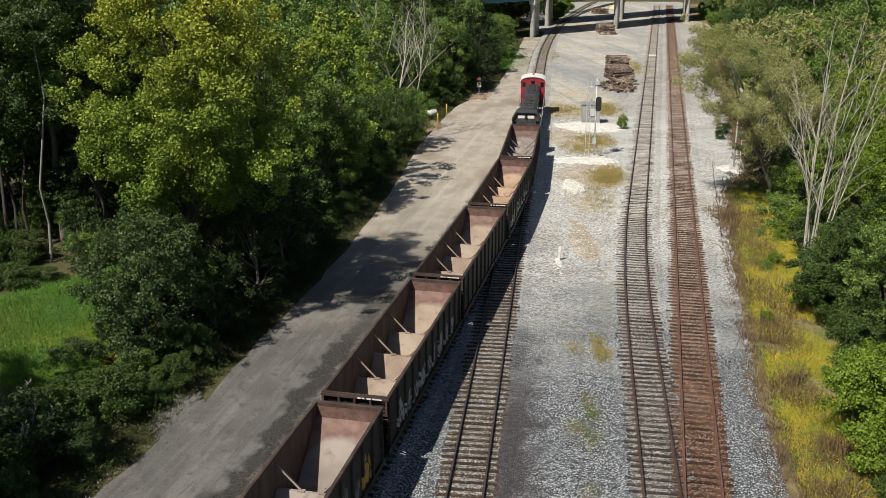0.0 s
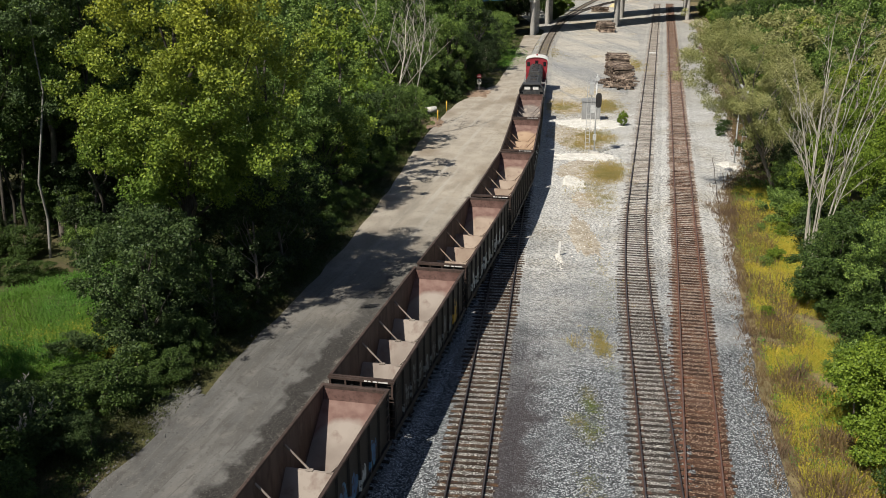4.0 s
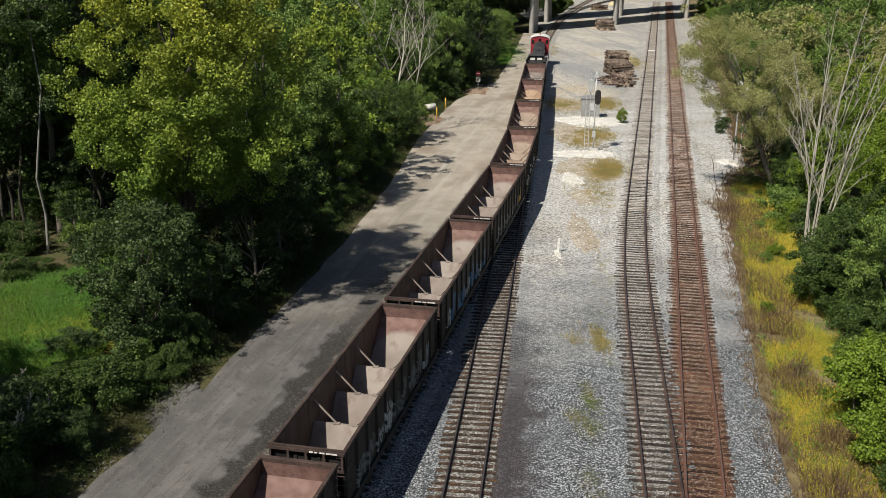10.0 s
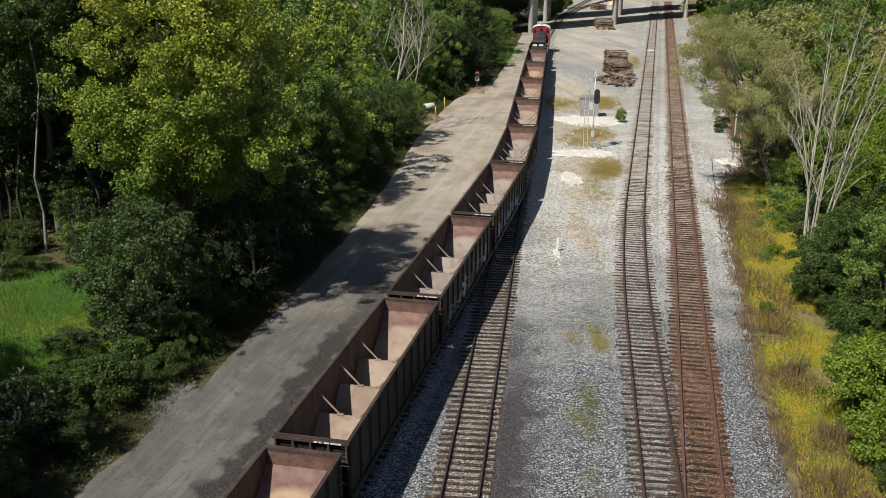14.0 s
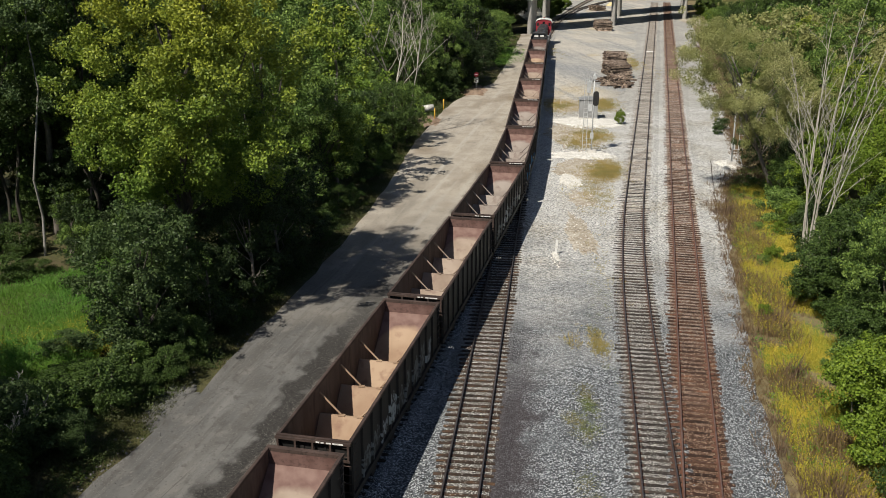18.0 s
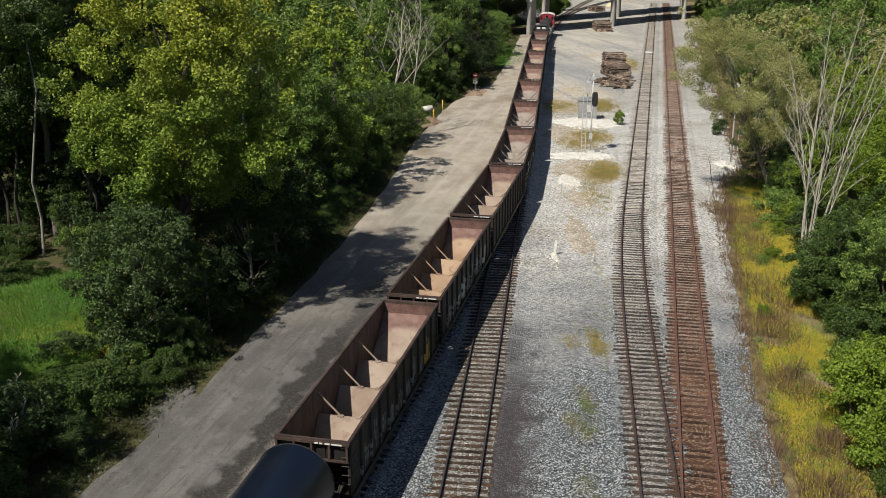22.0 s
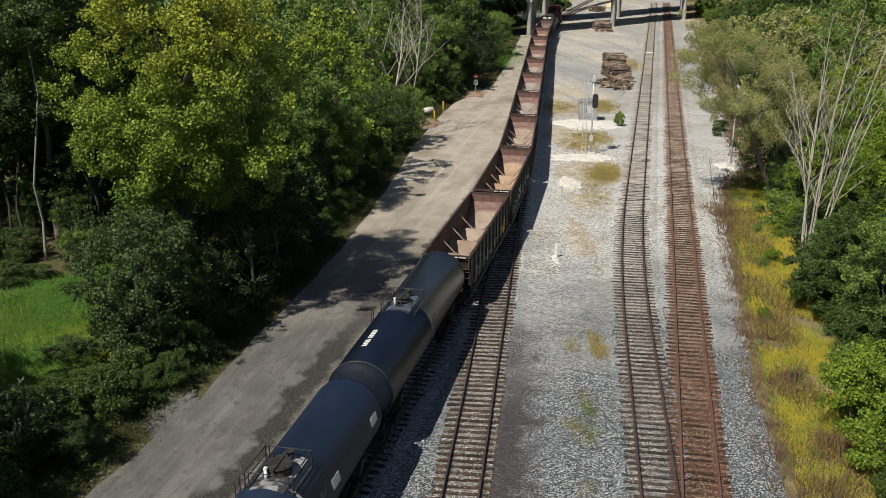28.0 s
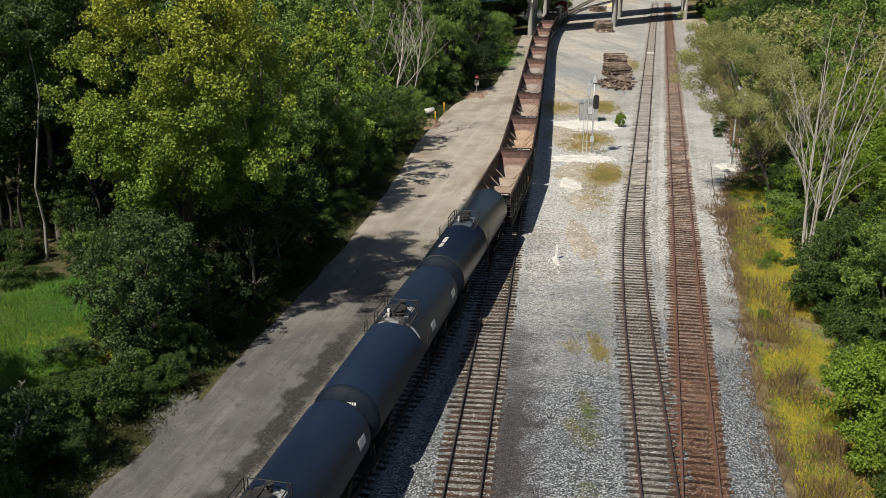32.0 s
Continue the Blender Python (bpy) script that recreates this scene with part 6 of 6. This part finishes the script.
weeds("lane_weeds", "dark dry grass along the lane's edge", 12000, strip(lane_edge, 26, 140, -1.9, -0.2, 0.42, 0.35), "edge_grass", 18, 0.12, 0.03, blade=True)
weeds("verge_grass", "green grass tufts along the lane's edge", 16000, strip(lane_edge, 26, 230, -2.6, -0.15, 0.4, 0.5), "edge_grass", 3, 0.1, 0.03, blade=True)


weeds("dry_weeds", "dry golden weeds between the tracks", 17000, spots(((16.3, 92, 0.8, 2.0, 0.14), (14.9, 91, 0.6, 1.6, 0.06), (21.0, 130, 1.2, 2.6, 0.2), (15.6, 129, 1.3, 2.2, 0.1), (16.9, 109, 1.1, 1.9, 0.14), (15.0, 105, 1.0, 1.8, 0.06), (8.7, 50.2, 0.2, 1.1, 0.02), (7.4, 50.5, 0.13, 0.7, 0.003), (11.2, 60, 0.5, 5.0, 0.01), (13.4, 84, 1.0, 4.0, 0.05), (33.8, 173, 1.0, 8.0, 0.12), (20.5, 195, 1.0, 6.0, 0.05))), "dry", 4, 0.12, 0.036, -0.3, blade=True)
weeds("green_weeds", "small green weeds in the gravel", 900, spots(((7.2, 43.2, 0.2, 0.9, 0.3), (6.7, 40.3, 0.25, 0.7, 0.22), (6.2, 41.4, 0.2, 0.5, 0.13), (6.05, 35.2, 0.3, 0.8, 0.12), (8.9, 50.0, 0.25, 3.0, 0.1), (10.2, 58.0, 0.4, 3.0, 0.13))), "weed_dull", 5, 0.11, 0.034, -0.3)


# ---- bridge ----
def bridge():
    far = Vector((0.755, 0.656, 0))
    skew = Vector((0.2135, 0.977, 0))
    nrm = Vector((-far.y, far.x, 0))
    turn = Matrix.Rotation(math.atan2(far.y, far.x), 4, "Z")
    for j, shift in enumerate((0.0, 29.0)):
        top = tagged(new("road_bridge"), "highway bridge with blue steel girders on concrete columns", "bridge", kind="structure")
        o = Vector((20, 227.5, 0)) + skew * shift
        bm = bmesh.new()
        box(bm, -90, 150, -1.0, 11.6, 9.0, 9.35, Matrix.Translation(o) @ turn)
        part("deck", bm, "concrete", top)
        for k in (-0.6, 3.3, 7.2, 11.1):
            bm = bmesh.new()
            prism(bm, [(k - 0.2, 7.55), (k + 0.2, 7.55), (k + 0.2, 7.6), (k + 0.02, 7.62), (k + 0.02, 8.9), (k + 0.2, 8.94), (k + 0.2, 9.0), (k - 0.2, 9.0), (k - 0.2, 8.94), (k - 0.02, 8.9), (k - 0.02, 7.62), (k - 0.2, 7.6)], -90, 150, Matrix.Translation(o) @ turn, axis="x")
            part("girder", bm, "teal", top, "blue painted steel girder")
        for k in (-1.0, 11.35):
            bm = bmesh.new()
            box(bm, -90, 150, k, k + 0.25, 9.35, 10.3, Matrix.Translation(o) @ turn)
            part("parapet", bm, "concrete", top)
        for i in (-2, -1, 0, 1, 2, 3):
            b = o + far * 29.6 * i
            wall = Matrix.Translation(b) @ Matrix.Rotation(math.atan2(skew.y, skew.x), 4, "Z")
            bm = bmesh.new()
            n = 8
            outline = [(0.54 * math.cos(a), 0.54 * math.sin(a)) for a in (math.pi / 2 + math.pi * i2 / n for i2 in range(n + 1))]
            outline += [(8.6 - x, -y) for x, y in outline]
            lo, hi = [bm.verts.new((x, y, -0.6)) for x, y in outline], [bm.verts.new((x, y, 6.8)) for x, y in outline]
            for i2 in range(len(outline)):
                j2 = (i2 + 1) % len(outline)
                bm.faces.new((lo[i2], lo[j2], hi[j2], hi[i2]))
            bm.faces.new(hi)
            bmesh.ops.transform(bm, matrix=wall, verts=bm.verts)
            part("pier_wall", bm, "concrete_old", top, "round-nosed concrete pier")
            bm = bmesh.new()
            box(bm, -0.9, 15.0, -0.65, 0.65, 6.7, 7.54, Matrix.Translation(b) @ Matrix.Rotation(math.atan2(skew.y, skew.x), 4, "Z"))
            part("pier_cap", bm, "concrete", top)


bridge()


# ---- signals and small things of the yard ----
def signal_mast(x, y, h=8.2, turn=0.0, label="tall grey railway signal mast with ladder and black target"):
    top = tagged(new("signal_mast"), label, "railway signal")
    bm = bmesh.new()
    box(bm, -0.45, 0.45, -0.45, 0.45, -0.1, 0.3, taper=0.03)
    part("base", bm, "concrete", top)
    bm = bmesh.new()
    tube(bm, (0, 0, 0.3), (0, 0, h), 0.075, n=10)
    part("mast", bm, "steel", top)
    bm = bmesh.new()
    for sx in (-0.95, -0.55):
        tube(bm, (sx, -0.1, 0.0), (sx, -0.1, h - 0.3), 0.034, n=5)
    for k in range(int((h - 0.6) / 0.42)):
        tube(bm, (-0.95, -0.1, 0.4 + k * 0.42), (-0.55, -0.1, 0.4 + k * 0.42), 0.018, n=5)
    for z in (1.5, 4.2, 6.6):
        tube(bm, (-0.75, -0.1, z), (0, 0, z), 0.02, n=5)
    part("ladder", bm, "steel", top)
    bm = bmesh.new()
    prism(bm, [(0.3 * math.cos(a), 0.3 * math.sin(a) + (math.copysign(0.45, math.sin(a)) if abs(math.sin(a)) > 0.05 else 0)) for a in (2 * math.pi * i / 20 for i in range(20))], -0.16, -0.1, Matrix.Translation((0.22, 0, 5.6)))
    part("signal_target", bm, "dull", top, "black oval signal target")
    for z in (5.1, 5.6, 6.1):
        bm = bmesh.new()
        tube(bm, (0.22, -0.1, z), (0.22, 0.25, z), 0.14, n=12)
        part("lamp_hood", bm, "dull", top)
    bm = bmesh.new()
    tube(bm, (0.0, -0.16, 7.75), (0.0, -0.1, 7.75), 0.22, n=20)
    part("round_target", bm, "steel", top, "grey round target plate")
    bm = bmesh.new()
    box(bm, -0.75, -0.35, -0.3, -0.05, 6.2, 7.4)
    part("platform", bm, "steel", top)
    bm = bmesh.new()
    box(bm, -0.22, 0.12, -0.25, -0.07, 1.5, 2.1)
    part("junction_box", bm, "steel", top)
    top.matrix_basis = pose(x, y, -0.25, 0, 0, turn)
    return top


signal_mast(15.6, 100.0)
signal_mast(28.7, 94.5, 6.6, 165, "grey railway signal mast with ladder under the branches")


def cabinet(x, y, turn=-6):
    top = tagged(new("signal_cabinet"), "silver sheet-metal signal bungalow on a pale stone pad", "cabinet")
    bm = bmesh.new()
    box(bm, -1.15, 1.15, -0.9, 0.9, 0.0, 0.2)
    part("plinth", bm, "concrete", top)
    bm = bmesh.new()
    box(bm, -1.1, 1.1, -0.85, 0.85, 0.2, 2.35)
    part("body", bm, "sheet_steel", top)
    bm = bmesh.new()
    prism(bm, [(-1.2, 2.35), (1.2, 2.35), (1.2, 2.42), (0, 2.6), (-1.2, 2.42)], -0.95, 0.95)
    part("roof", bm, "sheet_steel", top)
    for x0 in (-1.02, 0.03):
        bm = bmesh.new()
        box(bm, x0, x0 + 0.98, -0.885, -0.852, 0.35, 2.2, taper=0.004)
        d = part("door", bm, "sheet_steel", top)
        bm = bmesh.new()
        box(bm, x0 + (0.82 if x0 < 0 else 0.1), x0 + (0.88 if x0 < 0 else 0.16), -0.93, -0.886, 1.15, 1.4)
        part("handle", bm, "dull", d)
    bm = bmesh.new()
    box(bm, -0.12, 0.42, -1.0, -0.89, 1.0, 1.9, taper=0.01)
    part("meter_box", bm, "steel", top, "pale meter box on the front")
    top.matrix_basis = pose(x, y, -0.27, 0, 0, turn)


cabinet(18.1, 120)


def patch(name, x, y, rx, ry, material, label, seed, z=-0.235):
    """A low, ragged spread of stone."""
    bm = bmesh.new()
    n = 160
    c = bm.verts.new((x, y, z + 0.05))
    rings = []
    for k, h in ((0.5, 0.04), (0.8, 0.02), (1.0, -0.06)):
        ring = []
        for i in range(n):
            a = 2 * math.pi * i / n
            g = k * (1 + 0.35 * noise.noise(Vector((math.cos(a) * 1.4 + seed * 7, math.sin(a) * 1.4, 0))) + 0.22 * noise.noise(Vector((math.cos(a) * 4 + seed, math.sin(a) * 4, 5))) + 0.28 * noise.noise(Vector((math.cos(a) * 14 + seed, math.sin(a) * 14, 9))))
            ring.append(bm.verts.new((x + rx * g * math.cos(a), y + ry * g * math.sin(a), z + h)))
        rings.append(ring)
    for i in range(n):
        j = (i + 1) % n
        bm.faces.new((c, rings[0][i], rings[0][j]))
        for p, q in zip(rings, rings[1:]):
            bm.faces.new((p[i], q[i], q[j], p[j]))
    tagged(part(name, bm, material, None, label), kind="structure")


patch("bare_earth", 14.6, 109.5, 3.4, 8.0, "earth", "bare tan earth with sparse weeds", 11, -0.30)
patch("bare_earth", 13.6, 92.5, 3.0, 5.2, "earth", "bare tan earth with sparse weeds", 12, -0.30)
patch("bare_earth", 16.0, 130.0, 4.2, 7.0, "earth", "bare tan earth with sparse weeds", 13, -0.30)
patch("bare_earth", 10.6, 71.0, 1.3, 6.0, "earth", "bare tan earth with sparse weeds", 14, -0.305)
patch("bare_earth", 12.2, 81.5, 1.5, 3.2, "earth", "bare tan earth with sparse weeds", 15, -0.305)
patch("bare_earth", -13.2, 42.6, 1.1, 2.6, "dirt", "grey gravelly dirt spilled over the lane's edge", 19, -0.30)
patch("bare_earth", -1.6, 118.0, 1.5, 4.0, "red_earth", "reddish bare earth at the lane's edge", 17, -0.215)
patch("bare_earth", 4.6, 142.0, 2.2, 5.0, "red_earth", "reddish bare earth below the sign", 18, -0.215)
patch("bare_earth", 65.8, 256.0, 3.0, 16.0, "earth", "bare tan earth bank beside the bridge pier", 16, -0.2)
patch("stone_pad", 17.6, 117.2, 3.6, 4.0, "pad", "pale crushed limestone round the cabinet", 1)
patch("stone_pad", 14.7, 99.0, 3.2, 2.1, "pad", "pale crushed limestone round the signal", 2)
patch("stone_pad", 28.6, 94.6, 1.3, 1.8, "pad", "pale crushed limestone round the signal", 3)
patch("stone_pad", 12.0, 88.0, 1.0, 2.4, "pad", "pale spilled limestone in the yard", 4)
patch("stone_pad", 8.1, 65.9, 0.25, 0.9, "pad", "pale spilled limestone round a post", 5)


def loose_stones(spots, seed, material="pad", label="loose pale limestone lumps on the gravel"):
    rn = random.Random(seed)
    bm = bmesh.new()
    for x, y, rx, ry, n in spots:
        for _ in range(n):
            r = rn.uniform(0.03, 0.09)
            c = Vector((x + rn.gauss(0, rx), y + rn.gauss(0, ry), -0.25))
            t = bm.verts.new(c + Vector((rn.uniform(-0.3, 0.3) * r, rn.uniform(-0.3, 0.3) * r, r * rn.uniform(0.6, 1.0))))
            ring = [bm.verts.new(c + Vector((math.cos(a), math.sin(a), rn.uniform(-0.5, 0.3))) * r * rn.uniform(0.7, 1.3)) for a in (0.2, 1.4, 2.7, 3.9, 5.1)]
            for i in range(5):
                bm.faces.new((t, ring[i], ring[(i + 1) % 5]))
    tagged(part("loose_stones", bm, material, None, label), kind="stuff")


loose_stones(((-13.2, 42.6, 0.6, 1.5, 120), (-14.3, 36.8, 0.4, 1.6, 60), (-11.3, 49, 0.3, 2.0, 30)), 4, "dirt", "grey stones pushed to the lane's edge")
loose_stones(((1.9, 56.0, 0.12, 0.3, 14), (8.1, 65.6, 0.35, 1.2, 45), (12.0, 86, 1.3, 5.0, 260), (14.6, 99, 2.4, 2.6, 140), (17.4, 117.6, 3.0, 4.4, 140), (10.2, 74, 0.9, 5.0, 120), (28.6, 94.4, 0.9, 1.6, 120), (12.6, 110, 1.0, 6.0, 160)), 3)


def post():
    top = tagged(new("marker_post"), "white marker post in pale stones", "post")
    bm = bmesh.new()
    box(bm, -0.09, 0.09, -0.06, 0.06, -0.2, 1.05, taper=0.01)
    part("shaft", bm, "white", top)
    top.matrix_basis = pose(8.15, 66.2, -0.25, 0, 3, 0)


post()


def tie_stack(x, y, nx, ny, nz, turn, seed, label, loose=1.0, jumble=0):
    """Old ties piled crosswise and loose: each one is a piece."""
    rn = random.Random(seed)
    top = tagged(new("tie_stack"), label, "timber pile")
    bm = bmesh.new()
    box(bm, -1.6, 1.6, -0.12, 0.12, -0.1, 0.1, taper=0.012)
    bm.normal_update()
    me = bpy.data.meshes.new("old_tie")
    bm.to_mesh(me), bm.free()
    me.materials.append(M["log"])
    for _ in range(jumble):
        px, py = rn.gauss(-0.5, 0.55), rn.gauss(0, 1.7)
        high = max(0.0, 1.0 - abs(py) / 4.2) * max(0.0, 1.0 - abs(px) / 3.0)
        shared("old_tie", me, top, pose(px, py, 0.12 + 1.25 * high * rn.random(), rn.uniform(-20, 20), rn.uniform(-16, 16), rn.choice((0, 0, 40, -50, 80)) + rn.uniform(-22, 22)))
    for k in range(0 if jumble else nz):
        for j in range(ny):
            for i in range(nx):
                if rn.random() < 0.04 * k * loose:
                    continue
                shared("old_tie", me, top, pose((i - (nx - 1) / 2) * 2.0 + rn.uniform(-0.25, 0.25), (j - (ny - 1) / 2) * 0.33 + rn.uniform(-0.1, 0.1), 0.1 + k * 0.215, 0, loose * rn.uniform(-3, 3), loose * rn.uniform(-7, 7)))
    top.matrix_basis = pose(x, y, -0.25, 0, 0, turn)
    return top


tie_stack(29.5, 168, 1, 16, 11, -3, 1, "tall stack of weathered brown railway ties")
tie_stack(28.2, 158.5, 1, 20, 9, 4, 2, "stack of weathered brown railway ties")
tie_stack(27.0, 148.5, 1, 18, 6, 10, 4, "tumbled pile of weathered brown railway ties", 4.0, 95)
tie_stack(38.3, 237, 1, 26, 9, -2, 3, "pile of brown ties under the bridge")
tie_stack(46.0, 297, 1, 12, 6, 30, 6, "low pile of dark ties beyond the bridge")


def board():
    top = tagged(new("crossing_board"), "white painted board laid between the rails", "board")
    bm = bmesh.new()
    box(bm, -0.68, 0.68, -0.5, 0.5, -0.16, -0.06, taper=0.01)
    part("plank", bm, "white", top)
    top.matrix_basis = pose(line_b(190), 190, 0, 0, 0, -12)


def cable():
    """An old cable lying on the ballast beside the rusty track."""
    top = tagged(new("cable"), "dark rusty cable lying along the ballast", "cable")
    bm = bmesh.new()
    n = 16
    pipe(bm, [(27.5 - 6.0 * i / n + 0.12 * noise.noise(Vector((i * 0.6, 0, 4))) - 27.5, 98 - 25.7 * i / n - 98, -0.24) for i in range(n + 1)], 0.03, 6)
    part("wire", bm, "chord", top)
    top.matrix_basis = pose(27.5, 98, 0)


def heap(x, y):
    top = tagged(new("sand_heap"), "small pale yellow heap of sand beyond the bridge", "heap")
    bm = bmesh.new()
    lathe(bm, [(1.0, 0.12), (0.9, 0.4), (0.55, 0.85), (0.2, 1.25), (-0.15, 1.6)], 20, "z")
    for v in bm.verts:
        v.co += Vector((noise.noise(v.co * 1.7), noise.noise(v.co * 1.7 + Vector((5, 0, 0))), 0)) * 0.25
    part("mound", bm, "sand", top)
    top.matrix_basis = pose(x, y, -0.25)


M["sand"] = surface("pale_yellow_sand", (0.55, 0.46, 0.25), (0.66, 0.56, 0.33), 1.5, (0.42, 0.34, 0.18), 6, bump=0.3)
board()
cable()
heap(53.5, 317)


def sign(x, y):
    top = tagged(new("stop_sign"), "red stop sign over a white panel on a post", "sign")
    bm = bmesh.new()
    tube(bm, (0, 0, -0.3), (0, 0, 3.0), 0.04, n=6)
    part("post", bm, "steel", top)
    bm = bmesh.new()
    prism(bm, [(0.42 * math.cos(math.pi / 8 + i * math.pi / 4), 2.7 + 0.42 * math.sin(math.pi / 8 + i * math.pi / 4)) for i in range(8)], -0.07, -0.05)
    plate = part("plate", bm, "red", top, "red octagonal plate")
    bm = bmesh.new()
    box(bm, -0.3, 0.3, -0.076, -0.072, 2.63, 2.77)
    part("bar", bm, "white", plate)
    bm = bmesh.new()
    box(bm, -0.36, 0.36, -0.07, -0.05, 1.3, 2.15)
    panel = part("panel", bm, "white", top, "white panel")
    bm = bmesh.new()
    for k in range(3):
        box(bm, -0.2, 0.2, -0.076, -0.072, 1.45 + k * 0.2, 1.55 + k * 0.2)
    part("bars", bm, "dull", panel)
    top.matrix_basis = pose(x, y, -0.3) @ Matrix.Scale(0.82, 4)


sign(5.0, 143)


def culvert_pipe(x, y):
    top = tagged(new("plastic_pipe"), "white plastic pipe lying by the lane", "pipe")
    bm = bmesh.new()
    tube(bm, (-1.0, -0.3, 0.5), (0.7, 0.3, 0.62), 0.5, n=18)
    part("pipe_wall", bm, "pad", top)
    top.matrix_basis = pose(x, y, -0.2) @ Matrix.Scale(0.8, 4)


culvert_pipe(-1.7, 124.2)
for px, py in ((0.2, 126.0), (-0.9, 119.2)):
    b = tagged(new("marker_post"), "yellow utility marker post beside the lane", "post")
    bm = bmesh.new()
    tube(bm, (0, 0, -0.4), (0, 0, 1.3), 0.07, n=8)
    part("shaft", bm, "yellow", b)
    b.matrix_basis = pose(px, py, -0.2)


def climb():
    """Set the level plan on the climbing ground: sheets by their points, things by their base."""
    rolling = {car for car, _, _ in CARS}
    done = set()

    def bend(ob):
        if ob.location.length > 0.001:
            ob.location = on_grade(*ob.location)
        elif ob.type == "MESH" and ob.data.name not in done:
            done.add(ob.data.name)
            co = np.empty(len(ob.data.vertices) * 3, np.float32)
            ob.data.vertices.foreach_get("co", co)
            co = co.reshape(-1, 3)
            t = np.clip(co[:, 1] - 45, 0, 290)
            up = 0.0053 * np.where(t < 20, t * t / 40, t - 10)
            k = 1 - up / 21.6
            co[:, 0] *= k
            co[:, 1] *= k
            co[:, 2] += up
            ob.data.vertices.foreach_set("co", co.ravel())
            ob.data.update()
    for ob in list(scene.objects):
        if ob.parent is None and ob.type in ("MESH", "EMPTY") and ob not in rolling:
            bend(ob)
            if ob.location.length <= 0.001:
                for part_ob in ob.children:
                    bend(part_ob)


climb()


def motions():
    for car, behind, bogie in CARS:
        rows = []
        for t in np.arange(0, 32.01, 1.0):
            s = way(t) - behind
            a, b = train_at(s - bogie), train_at(s + bogie)
            m = (a + b) / 2
            rows.append((float(t), Matrix.Translation(m) @ Matrix.Rotation(-math.atan2(b.x - a.x, b.y - a.y), 4, "Z") @ Matrix.Rotation(math.atan2(b.z - a.z, 2 * bogie), 4, "X")))
        walk(car, rows)
        for w in [c for c in car.children if c.name.startswith("wheelset")]:
            y, z = w.location.y, w.location.z
            steps = [float(t) for t in np.arange(0, 32.01, 0.16)]
            walk(w, [(t, Matrix.Translation((0, y, z)) @ Matrix.Rotation(-(way(t) - way(0)) / z, 4, "X")) for t in steps])


motions()
